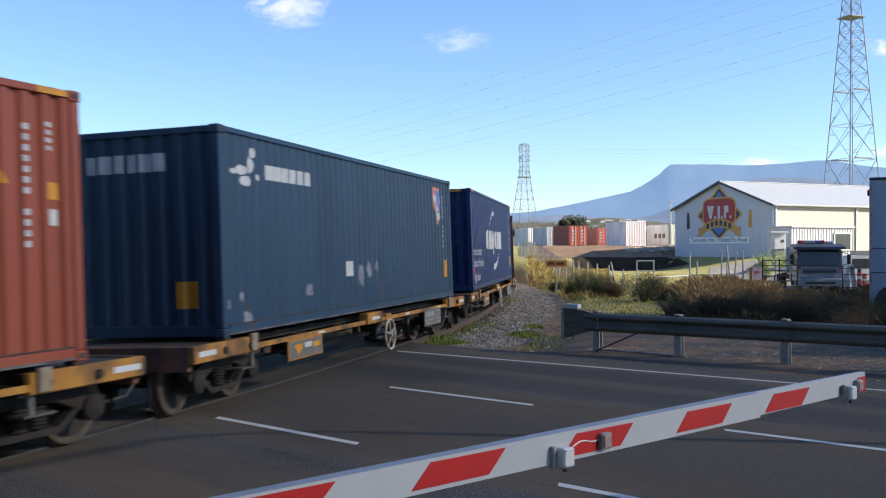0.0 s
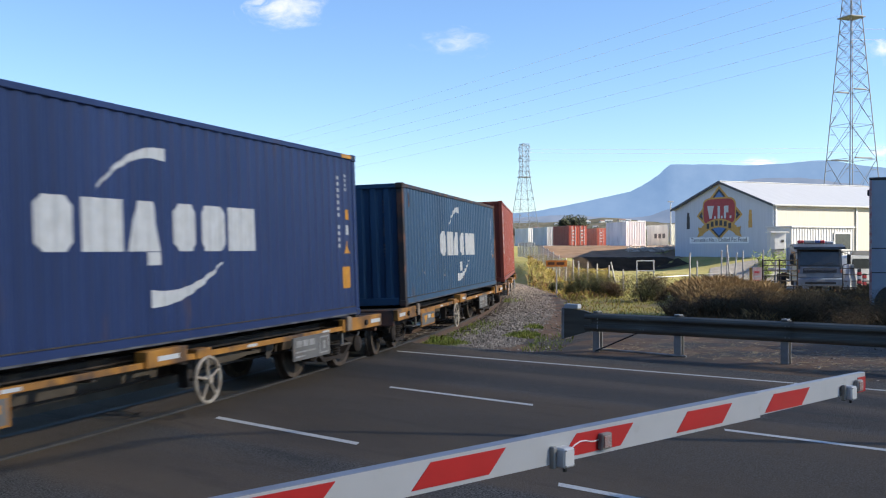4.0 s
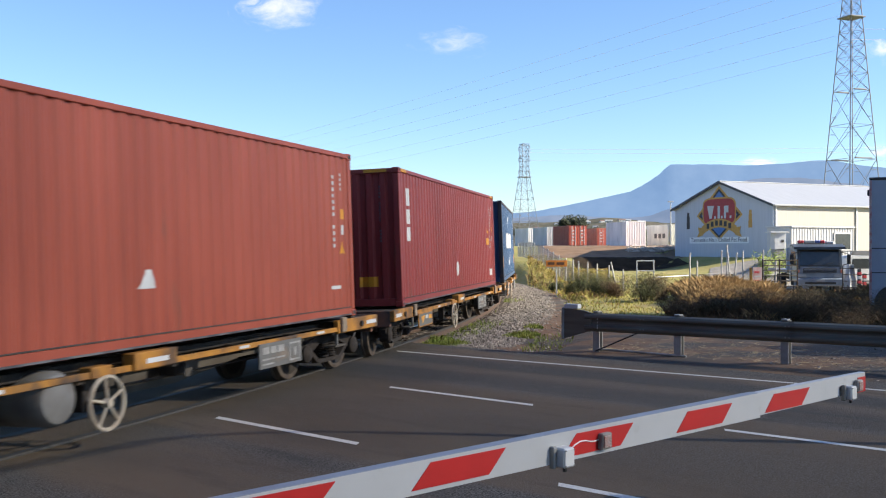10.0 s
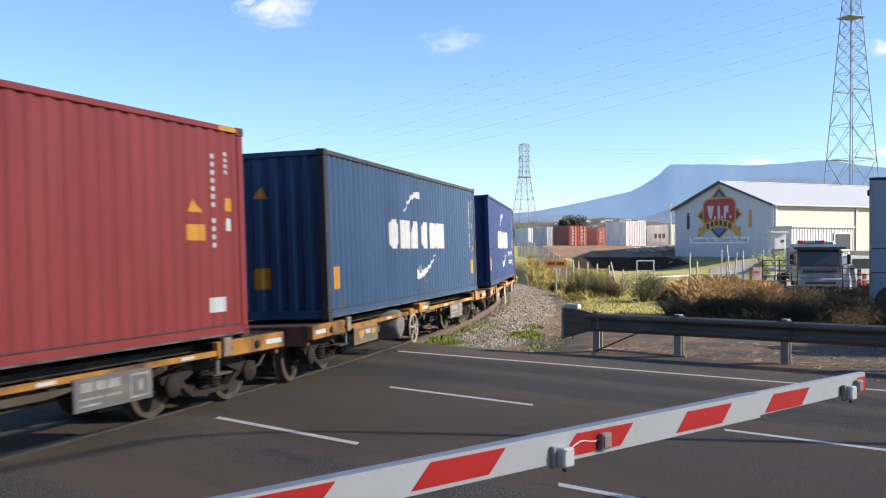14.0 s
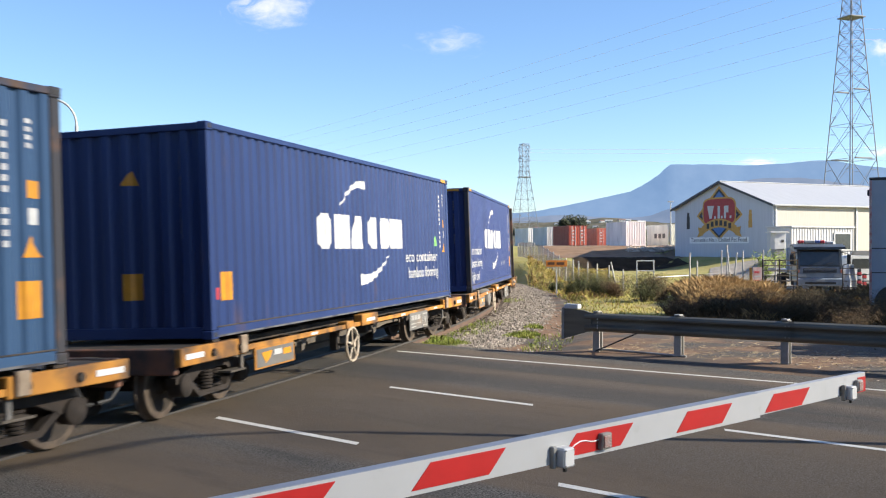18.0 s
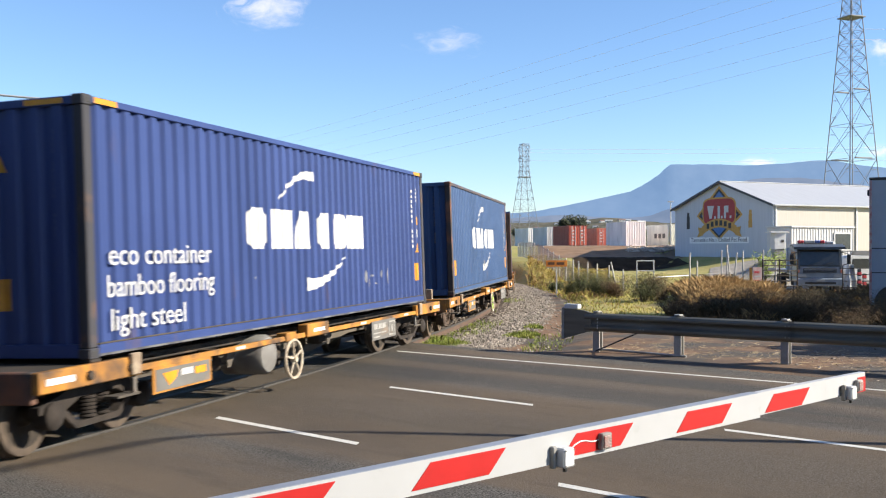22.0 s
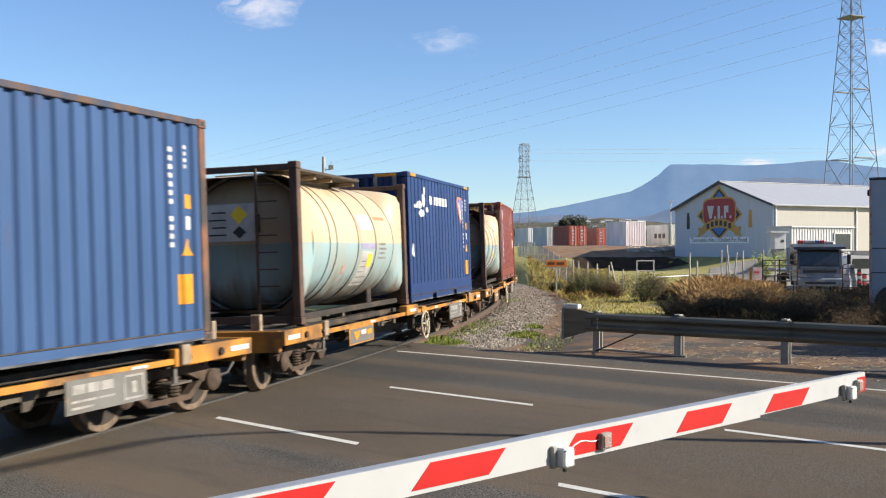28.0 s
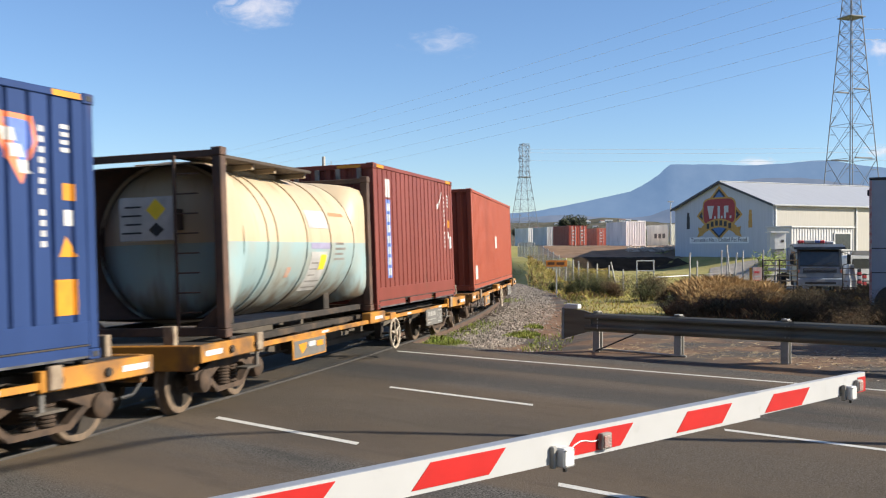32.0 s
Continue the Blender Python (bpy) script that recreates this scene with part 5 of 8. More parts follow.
def boom_gate():
    m = Matrix.Identity(4)
    for i, axis in enumerate((BOOM_E, Vector((-BOOM_E.y, BOOM_E.x, 0)), Vector((0, 0, 1)))):
        for k in range(3):
            m[k][i] = axis[k]
    m.translation = BOOM_A
    t = thing("boom_gate", "lowered white level crossing boom barrier with red stripes", "boom gate", m)
    part("board", Geo().prism([(-2.7, 0.958), (4.08, 0.962), (4.08, 1.146), (-2.7, 1.118)], 0.0, 0.08), BOOM_WHITE, t)
    part("tip_board", Geo().prism([(4.08, 0.975), (5.88, 0.988), (5.88, 1.15), (4.08, 1.147)], 0.012, 0.065), BOOM_WHITE, t)
    for k in range(-2, 5):
        x0, x1 = 0.73 + 1.19 * k, 1.3 + 1.19 * k
        if k == 4:
            x0, x1 = 5.73, 5.88
        y = 0.008 if x0 > 4.0 else -0.004
        z0, z1 = (0.985, 1.115)
        sl = 0.135 if k < 4 else 0.0
        part("stripe", Geo().prism([(x0 - sl, z0), (x1 - sl, z0), (x1, z1), (x0, z1)], y, y + 0.003), RED_REFLECT, t, "red reflective slanting stripe")
    for x, z in ((1.71, 1.0), (5.44, 1.01)):
        y = -0.02 if x < 4 else -0.01
        b = part("lamp_box", Geo().chamfer(x, x + 0.1, y - 0.065, 0.01, z - 0.055, z + 0.06, 0.01), WHITE_PAINT, t, "white boom lamp junction box")
        for dz in (-0.043, 0.048):
            for dx in (0.012, 0.088):
                part("screw", Geo().tube((x + dx, y - 0.069, z + dz), (x + dx, y - 0.064, z + dz), 0.005, seg=6), GREY_PAINT, b)
        part("cable_gland", Geo().tube((x + 0.04, y - 0.035, z - 0.08), (x + 0.04, y - 0.035, z - 0.05), 0.014, seg=8), BLACK, b, "black cable gland")
        part("bracket", Geo().chamfer(x - 0.035, x, -0.03, 0.006, z - 0.06, z + 0.07, 0.006), STEEL_GALV, t)
        px = x + 0.415 if x < 4 else x + 0.215
        p = part("lamp_frame", Geo().chamfer(px, px + 0.1, y - 0.02, 0.012, z - 0.01, z + 0.09, 0.008), GREY_PAINT, t, "grey boom lamp housing")
        part("lens", Geo().chamfer(px + 0.012, px + 0.088, y - 0.028, y - 0.018, z + 0.002, z + 0.078, 0.006), LENS_RED, p, "unlit dull red lamp lens")
        if x < 4:
            ctl = [(x + 0.1, 0.0), (x + 0.14, 0.022), (x + 0.19, 0.05), (x + 0.24, 0.064), (x + 0.29, 0.062), (x + 0.34, 0.05), (x + 0.38, 0.047), (px, 0.052)]
            pts = [(a, -0.006 - 0.02 * (k == 0), z + b) for k, (a, b) in enumerate(ctl)]
            part("cable", Geo().path(pts, 0.0045), CABLE_WHITE, t, "white looped lamp cable")
    part("top_edge", Geo().prism([(-2.7, 1.118), (4.05, 1.146), (4.05, 1.15), (-2.7, 1.122)], 0.004, 0.076), BOOM_TOP_SKYLIT, t, "upper edge tinted bluish grey for sky light")
    part("pivot_arm", Geo().chamfer(-3.3, -2.6, -0.04, 0.12, 0.98, 1.15, 0.02), STEEL_GALV, t)
    part("mechanism_box", Geo().chamfer(-3.55, -3.05, 0.0, 0.5, 0.55, 1.3, 0.03), GREY_PAINT, t)
    part("mast", Geo().tube((-3.3, 0.25, -0.06), (-3.3, 0.25, 3.6), 0.06, seg=14), STEEL_GALV, t)
    part("base_plate", Geo().chamfer(-3.55, -3.05, 0.0, 0.5, -0.06, 0.02, 0.01), STEEL_GALV, t)
    part("counterweight", Geo().chamfer(-4.1, -3.5, 0.02, 0.1, 0.95, 1.2, 0.02), STEEL_DARK, t)


boom_gate()

# ---------------------------------------------------------------- guardrail
RAIL_P, RAIL_D = Vector((3.2, 21.2, 0)), Vector((0.8, -0.6, 0))


def guardrail():
    m = Matrix.Identity(4)
    for i, axis in enumerate((RAIL_D, Vector((0.6, 0.8, 0)), Vector((0, 0, 1)))):
        for k in range(3):
            m[k][i] = axis[k]
    m.translation = RAIL_P
    t = thing("guardrail", "weathered galvanised steel roadside guardrail on posts", "guardrail", m)
    prof = [(0.0, 0.47), (-0.055, 0.5), (-0.075, 0.54), (-0.075, 0.575), (-0.01, 0.625), (0.0, 0.665), (-0.01, 0.705), (-0.075, 0.755), (-0.075, 0.79), (-0.055, 0.83), (0.0, 0.86)]
    x = -0.2
    for x1 in (1.15, 4.1, 8.1, 12.1, 16.1):
        g = Geo()
        dy = -0.006 if x < 1.0 else 0.0
        for xx in (x, x1 + 0.1):
            g.v += [(xx, a + dy, b) for a, b in prof] + [(xx, a + dy + 0.005, b) for a, b in prof]
        n = len(prof)
        g.f = [(i, i + 1, 2 * n + i + 1, 2 * n + i) for i in range(n - 1)] + [(n + i, 3 * n + i, 3 * n + i + 1, n + i + 1) for i in range(n - 1)]
        g.f += [(0, 2 * n, 3 * n, n), (n - 1, 2 * n - 1, 4 * n - 1, 3 * n - 1)]
        part("rail_beam", g, RAIL_BEAM, t)
        for bx in (x1 - 0.05, x1 + 0.02):
            for z in (0.56, 0.77):
                part("bolt", Geo().tube((bx, -0.082, z), (bx, -0.07, z), 0.016, seg=6), STEEL_GALV, t)
        x = x1
    for px in (0.04, 1.87, 4.01, 6.0, 8.0, 10.0, 12.0, 14.0):
        p = part("post", Geo().prism([(px - 0.075, 0.005), (px + 0.075, 0.005), (px + 0.075, 0.03), (px - 0.05, 0.03), (px - 0.05, 0.14), (px + 0.075, 0.14), (px + 0.075, 0.165), (px - 0.075, 0.165)], -0.35, 0.87, "z"), STEEL_GALV, t)
        part("post_cap", Geo().chamfer(px - 0.06, px + 0.06, -0.02, 0.16, 0.87, 0.9, 0.005), STEEL_GALV, t, "dull galvanised post cap")
    part("lower_pipe", Geo().tube((0.05, 0.02, 0.1), (2.05, 0.02, 0.07), 0.025, seg=8), STEEL_GALV, t)
    part("anchor_cable", Geo().tube((0.05, -0.03, 0.06), (1.0, -0.02, 0.48), 0.016, seg=6), BLACK, t, "dark slanting anchor cable")
    for z in (0.55, 0.6, 0.67, 0.74):
        part("reflector_dot", Geo().tube((0.12, -0.085, z), (0.12, -0.078, z), 0.013, seg=8), WHITE_PAINT, t, "small white reflector dot")
    end = part("terminal", Geo().prism([(-0.72, 0.28), (-0.2, 0.44), (-0.05, 0.47), (-0.05, 0.86), (-0.2, 0.9), (-0.72, 0.95)], -0.05, 0.02), RAIL_BEAM, t, "dark flared guardrail end piece")
    part("terminal_edge", Geo().chamfer(-0.76, -0.7, -0.08, 0.28, 0.27, 0.96, 0.02), STEEL_GALV, end, "curled steel end edge")
    part("terminal_cap", Geo().chamfer(-0.7, -0.36, -0.06, 0.1, 0.935, 1.03, 0.008), WHITE_PAINT, end, "white cap plate")


guardrail()


# ---------------------------------------------------------------- loose stones
def stone_mesh(g, x, y, z, r, rng):
    a = rng.random() * 6.28
    c, s = math.cos(a) * r, math.sin(a) * r
    h = r * (0.5 + 0.4 * rng.random())
    k1, k2 = 0.7 + 0.5 * rng.random(), 0.6 + 0.5 * rng.random()
    g.add([(x + c, y + s, z), (x - s * k1, y + c * k1, z + h * 0.2), (x - c * k2, y - s * k2, z), (x + s, y - c, z + h * 0.1), (x + 0.2 * c, y + 0.2 * s, z + h), (x, y, z - h)],
          [(0, 1, 4), (1, 2, 4), (2, 3, 4), (3, 0, 4), (1, 0, 5), (2, 1, 5), (3, 2, 5), (0, 3, 5)])


def island_random(m, amount=0.45):
    nt = m.node_tree
    b = nt.nodes["Principled BSDF"]
    old = b.inputs["Base Color"].links[0].from_socket
    geo = nt.nodes.new("ShaderNodeNewGeometry")
    r = nt.nodes.new("ShaderNodeMapRange")
    r.inputs["To Min"].default_value, r.inputs["To Max"].default_value = 1 - amount, 1 + amount
    h = nt.nodes.new("ShaderNodeHueSaturation")
    nt.links.new(geo.outputs["Random Per Island"], r.inputs["Value"])
    nt.links.new(r.outputs[0], h.inputs["Value"])
    nt.links.new(old, h.inputs["Color"])
    nt.links.new(h.outputs[0], b.inputs["Base Color"])
    return m


def stones():
    rng = random.Random(4)
    m = island_random(mat("loose_ballast", (0.185, 0.16, 0.132), (0.29, 0.25, 0.205), scale=3, rough=0.95))
    g = Geo()
    for _ in range(9500):
        s = -33.2 + 46 * rng.random() ** 1.6
        a = -0.75 - (2.2 if rng.random() < 0.85 else 3.6) * rng.random()
        p = track_pose(s, 0) @ Vector((0, a, 0))
        z = -0.2 + (0 if a > -2.2 else 0.09 * (a + 2.2))
        if p.x * ROAD_N.x + p.y * ROAD_N.y > 17.5:
            stone_mesh(g, p.x, p.y, z - CANT * a + 0.02, 0.025 + 0.035 * rng.random(), rng)
    for _ in range(1200):
        s = -33 + 30 * rng.random()
        p = track_pose(s, 0) @ Vector((0, 1.4 * rng.random() - 0.7, -0.17))
        if p.x * ROAD_N.x + p.y * ROAD_N.y > 17.5:
            stone_mesh(g, p.x, p.y, p.z, 0.03 + 0.03 * rng.random(), rng)
    tagged(part("ballast_stones", g, m, fix=False), "loose grey crushed stones beside the track", "stones", kind="stuff")
    g = Geo()
    for _ in range(3200):
        u, c = -8 + 24 * rng.random(), 17.35 + 5.5 * rng.random()
        p = road_pt(u, c)
        stone_mesh(g, p[0], p[1], max(ground_z(p[0], p[1]) + 0.05, -0.3) if c > 18.2 else 0.0, 0.012 + 0.03 * rng.random() ** 2, rng)
    for _ in range(1500):
        u, c = -3 + 12 * rng.random(), 3 + 12 * rng.random()
        p = road_pt(u, c)
        stone_mesh(g, p[0], p[1], 0.003, 0.005 + 0.013 * rng.random() ** 3, rng)
    tagged(part("gravel_scatter", g, island_random(mat("verge_pebbles", (0.17, 0.125, 0.09), (0.27, 0.235, 0.2), scale=3, rough=0.95)), fix=False), "small pebbles scattered on verge and asphalt", "pebbles", kind="stuff")
    g = Geo()
    for _ in range(1700):
        u, c = -12 + 18 * rng.random(), 18.4 + 3.5 * rng.random() ** 1.4
        p = road_pt(u, c)
        z = max(ground_z(p[0], p[1]) + 0.03, -0.3) + 0.012
        a, L = rng.random() * 6.28, 0.1 + 0.3 * rng.random()
        g.tube((p[0], p[1], z), (p[0] + L * math.cos(a), p[1] + L * math.sin(a), z + 0.012), 0.005, 0.003, 4)
    tagged(part("straw_litter", g, mat("straw", (0.5, 0.4, 0.24), (0.4, 0.3, 0.18), rough=0.9), fix=False), "dry straw stalks lying on the verge", "straw", kind="stuff")


stones()


# ---------------------------------------------------------------- plants
def leaf_material(name, a, b, amount=0.5):
    m = island_random(mat(name, a, b, scale=2.0, rough=0.75, spec=0.2), amount)
    bs = m.node_tree.nodes["Principled BSDF"]
    bs.inputs["Subsurface Weight"].default_value = 0.0
    return m


GRASS_GREEN = leaf_material("grass_blades", (0.33, 0.33, 0.055), (0.46, 0.38, 0.1))
GRASS_DRY = leaf_material("dry_grass_blades", (0.4, 0.265, 0.115), (0.3, 0.19, 0.08), 0.35)
SCRUB_SHADED = leaf_material("shaded_bracken", (0.075, 0.05, 0.025), (0.11, 0.068, 0.032), 0.5)
LEAF_OLIVE = leaf_material("shrub_leaves", (0.04, 0.052, 0.018), (0.075, 0.07, 0.028))
LEAF_RUST = leaf_material("rusty_shrub_leaves", (0.105, 0.064, 0.03), (0.066, 0.047, 0.024))
LEAF_SCRUB = leaf_material("dark_scrub_leaves", (0.056, 0.047, 0.024), (0.09, 0.064, 0.032))
BARK = mat("bark", (0.1, 0.075, 0.055), (0.06, 0.045, 0.035), scale=8, rough=0.95, bump=0.4)


def blade(g, x, y, z, h, w, lean, rng):
    a = rng.random() * 6.28
    c, s = math.cos(a), math.sin(a)
    dx, dy = lean * h * math.cos(a + 1.2), lean * h * math.sin(a + 1.2)
    g.add([(x - c * w, y - s * w, z), (x + c * w, y + s * w, z), (x + dx * 0.4 + c * w * 0.7, y + dy * 0.4 + s * w * 0.7, z + h * 0.6), (x + dx, y + dy, z + h)], [(0, 1, 2), (0, 2, 3)])


def grass_field():
    rng = random.Random(8)
    short, dry = Geo(), Geo()
    n = 0
    while n < 34000:
        y = 24 + 56 * rng.random() ** 1.5
        x = y * (0.06 + 0.4 * rng.random())
        u = (Vector((x, y)) - CENTRE).length - RADIUS
        c = x * ROAD_N.x + y * ROAD_N.y
        if u < 3.6 or c < 23.6:
            continue
        n += 1
        k = noise.noise((x * 0.5, y * 0.5, 2))
        if k < -0.25 and rng.random() < 0.7:
            continue
        blade(short if rng.random() < 0.72 else dry, x, y, ground_z(x, y), (0.04 + 0.08 * rng.random()) * (1 + 0.6 * k), 0.012 + 0.008 * rng.random(), 0.7, rng)
    for _ in range(16000):
        y = 44 + 50 * rng.random() ** 0.8
        x = y * (0.085 + 0.08 * rng.random())
        if (Vector((x, y)) - CENTRE).length - RADIUS < 3.4:
            continue
        k = 0.6 + 0.8 * max(0, noise.noise((x * 0.5, y * 0.3, 5)) + 0.4)
        blade(dry if rng.random() < 0.55 else short, x, y, ground_z(x, y), (0.1 + 0.22 * rng.random()) * k, 0.012 + 0.01 * rng.random(), 0.7, rng)
    tagged(part("grass", short, GRASS_GREEN, fix=False), "short green and yellow paddock grass", "grass", kind="stuff")
    tall, dark = Geo(), Geo()
    for _ in range(72000):
        # golden grass standing on the bank before the yard
        y = 36.5 + 9.5 * rng.random()
        q = 0.215 + 0.115 * rng.random()
        x = y * q
        if q < 0.235 + 0.02 * noise.noise((x * 0.6, y * 0.4, 4)) + 0.004 * (40 - min(y, 40)):
            continue
        k = 0.75 + 0.5 * max(0, noise.noise((x * 0.6, y * 0.6, 7)) + 0.35)
        blade(tall, x, y, ground_z(x, y), (0.18 + 0.5 * rng.random() ** 1.4) * k, 0.003 + 0.004 * rng.random(), 0.3 + 0.7 * rng.random(), rng)
    for _ in range(80000):
        # brown bracken further along the bank; its dark colour also carries the shade there
        y = 27.5 + 19 * rng.random()
        q = 0.22 + 0.28 * rng.random()
        x = y * q
        if q < 0.30 - 0.011 * (44 - y) + 0.025 * noise.noise((x * 0.5, y * 0.4, 6)) or q < 0.225 or (x > 13.3 and 32.2 < y < 37):
            continue
        k = 0.35 + 1.1 * max(0, noise.noise((x * 0.45, y * 0.45, 7)) + 0.35)
        gold = noise.noise((x * 0.35, y * 0.35, 12)) > 0.3 and rng.random() < 0.35
        blade(tall if gold else dark, x, y, ground_z(x, y), (0.12 + 0.34 * rng.random() ** 1.3) * k, 0.003 + 0.005 * rng.random(), 0.4 + 0.6 * rng.random(), rng)
    tagged(part("bracken", dark, SCRUB_SHADED, fix=False), "brown bracken and dead scrub, darkened where the bank is shaded", "bracken", kind="stuff")
    tall.add(dry.v, dry.f)
    tagged(part("dry_grass", tall, GRASS_DRY, fix=False), "tall straw-coloured dry grass on the bank", "grass", kind="stuff")
    side = Geo()
    for _ in range(3400):
        s = -33 + 26 * rng.random() ** 1.4
        a = -0.75 - 0.9 * rng.random() ** 2 - (2.6 if rng.random() < 0.25 else 0)
        if noise.noise((s * 0.35, a * 0.5, 9)) < -0.02:
            continue
        p = track_pose(s, 0) @ Vector((0, a, -0.2))
        if p.x * ROAD_N.x + p.y * ROAD_N.y > 17.4:
            blade(side, p.x, p.y, p.z, 0.05 + 0.11 * rng.random(), 0.009, 0.6, rng)
    for cx, cy, r in ((2.0, 26.6, 0.45), (2.3, 27.2, 0.35), (0.3, 24.6, 0.4), (-0.2, 24.4, 0.35), (-0.1, 25.7, 0.4), (2.65, 29.5, 0.3), (9.2, 19.2, 0.35)):
        for _ in range(620):
            a, q = rng.random() * 6.28, r * rng.random() ** 0.5
            x, y = cx + q * math.cos(a), cy + q * math.sin(a)
            blade(side, x, y, -0.15, 0.06 + 0.15 * rng.random() * (1.2 - q / r), 0.01, 0.6, rng)
    tagged(part("trackside_grass", side, leaf_material("fresh_blades", (0.14, 0.2, 0.032), (0.24, 0.25, 0.06)), fix=False), "fresh green grass growing along the rails", "grass", kind="stuff")


grass_field()


def shrub(x, y, r, h, seed, leaf, label, n=4200, size=0.028):
    rng = random.Random(seed)
    t = thing("shrub", label, "shrub", pose(x, y, ground_z(x, y) - 0.02), group="shrubs by the railway")
    lobes = []
    for k in range(7):
        a, q = rng.random() * 6.28, r * (0.25 + 0.65 * rng.random())
        top = (q * math.cos(a), q * math.sin(a), h * (0.45 + 0.5 * rng.random()))
        mid = (top[0] * 0.4, top[1] * 0.4, top[2] * 0.55)
        part("stem", Geo().tube((0.05 * math.cos(a), 0.05 * math.sin(a), 0), mid, 0.03, 0.018, 5).tube(mid, top, 0.018, 0.006, 5), BARK, t)
        lobes.append((top, r * (0.3 + 0.25 * rng.random())))
        lobes.append((mid, r * (0.3 + 0.2 * rng.random())))
    g = Geo()
    for _ in range(n):
        (cx, cy, cz), q = lobes[rng.randrange(len(lobes))]
        v = Vector((rng.gauss(0, 1), rng.gauss(0, 1), rng.gauss(0, 0.8))).normalized() * q * (0.55 + 0.55 * rng.random())
        p = Vector((cx, cy, cz)) + v
        if p.z < 0.02:
            p.z = 0.02 + 0.2 * rng.random()
        d = Vector((rng.gauss(0, 1), rng.gauss(0, 1), rng.gauss(0, 1))).normalized() * size * (0.6 + 0.9 * rng.random())
        e = d.orthogonal().normalized() * size * 0.45
        g.add([p - d, p + e, p + d, p - e], [(0, 1, 2, 3)])
    part("foliage", g, leaf, t, fix=False)
    return t


for k, (px, D, r, h, leaf) in enumerate((
        (1012, 50, 0.7, 0.95, LEAF_OLIVE), (1030, 49, 0.9, 1.25, LEAF_OLIVE), (1052, 47, 0.9, 1.15, LEAF_OLIVE), (1075, 46, 0.8, 0.95, LEAF_OLIVE), (1092, 45, 0.7, 0.8, LEAF_RUST),
        (1140, 41, 0.85, 1.1, LEAF_OLIVE), (1158, 41.5, 0.7, 1.0, LEAF_RUST), (1172, 42.5, 0.6, 0.8, LEAF_RUST), (985, 54, 0.5, 0.6, LEAF_OLIVE))):
    shrub((px - 784) / 1773 * D, D, r, h, 30 + k, leaf, "low dark olive shrub with woody stems" if leaf is LEAF_OLIVE else "low shrub with rusty brown leaves")
for k, (px, D, r, h, leaf) in enumerate((
        (1210, 33, 0.9, 0.75, LEAF_RUST), (1262, 34, 1.0, 0.85, LEAF_SCRUB), (1310, 33, 1.1, 0.9, LEAF_SCRUB), (1360, 32, 1.1, 0.85, LEAF_RUST), (1405, 31, 1.0, 0.9, LEAF_SCRUB),
        (1450, 30.5, 1.0, 0.8, LEAF_RUST), (1495, 30, 1.0, 0.85, LEAF_SCRUB), (1540, 29.5, 1.1, 0.9, LEAF_RUST), (1590, 29, 1.1, 0.9, LEAF_SCRUB), (1335, 37, 1.0, 0.8, LEAF_SCRUB), (1420, 37, 1.0, 0.75, LEAF_SCRUB),
        (1290, 45, 0.6, 0.9, LEAF_SCRUB), (1510, 26, 0.9, 0.7, LEAF_RUST))):
    shrub((px - 784) / 1773 * D, D, r, h, 60 + k, leaf, "sprawling dark scrub among dry grass" if leaf is LEAF_SCRUB else "sprawling brown scrub among dry grass", 6500, 0.021)
for k, (px, D) in enumerate(((1352, 62), (1388, 64))):
    shrub((px - 784) / 1773 * D, D, 0.9, 1.7, 90 + k, leaf_material("bright_leaves", (0.2, 0.27, 0.06), (0.28, 0.3, 0.09)), "bright green bush beside the warehouse yard", 1100, 0.07)


# ---------------------------------------------------------------- yard and fences
def fence_post(x, y, h, r=0.035, material=None, label="grey timber fence post", lean=0.0):
    t = thing("fence_post", label, "fence post", pose(x, y, ground_z(x, y) - 0.1, 0, lean, 0), group="paddock fence posts")
    part("shaft", Geo().tube((0, 0, 0), (0, 0, h + 0.1), r, r * 0.9, 8), material or GREY_POST, t)
    part("cap", Geo().lathe([(h + 0.1, r * 1.02), (h + 0.12, r * 0.7), (h + 0.125, 0.0)], "z", 8), material or GREY_POST, t)
    return t


GREY_POST = mat("weathered_post", (0.5, 0.48, 0.45), (0.36, 0.34, 0.31), scale=6, rough=0.9, bump=0.2)
WIRE = mat("fence_wire", (0.38, 0.39, 0.4), rough=0.5, metal=0.2)


def bearing(px, d):
    return ((px - 784) / 1773 * d, d)


def railway_fence():
    posts = [(7.6 - 0.004 * (y - 60), y) for y in [58.5 + 3.4 * k for k in range(13)]]
    for x, y in posts:
        fence_post(x, y, 1.5 - 0.004 * (y - 60), 0.05, label="pale timber post of the railway fence")
    t = thing("wire_mesh_fence", "fine wire mesh fence along the railway", "wire fence")
    for k in range(9):
        part("wire", Geo().path([(x, y, ground_z(x, y) + 0.1 + 0.16 * k) for x, y in posts], 0.011, 4), WIRE, t)
    g = Geo()
    for (xa, ya), (xb, yb) in zip(posts, posts[1:]):
        for k in range(1, 16):
            f = k / 16
            x, y = xa + (xb - xa) * f, ya + (yb - ya) * f
            z = ground_z(x, y)
            g.tube((x, y, z), (x, y, z + 1.4), 0.008, seg=3, cap=False)
    part("wire_mesh", g, WIRE, t)["kind"] = "stuff"


railway_fence()
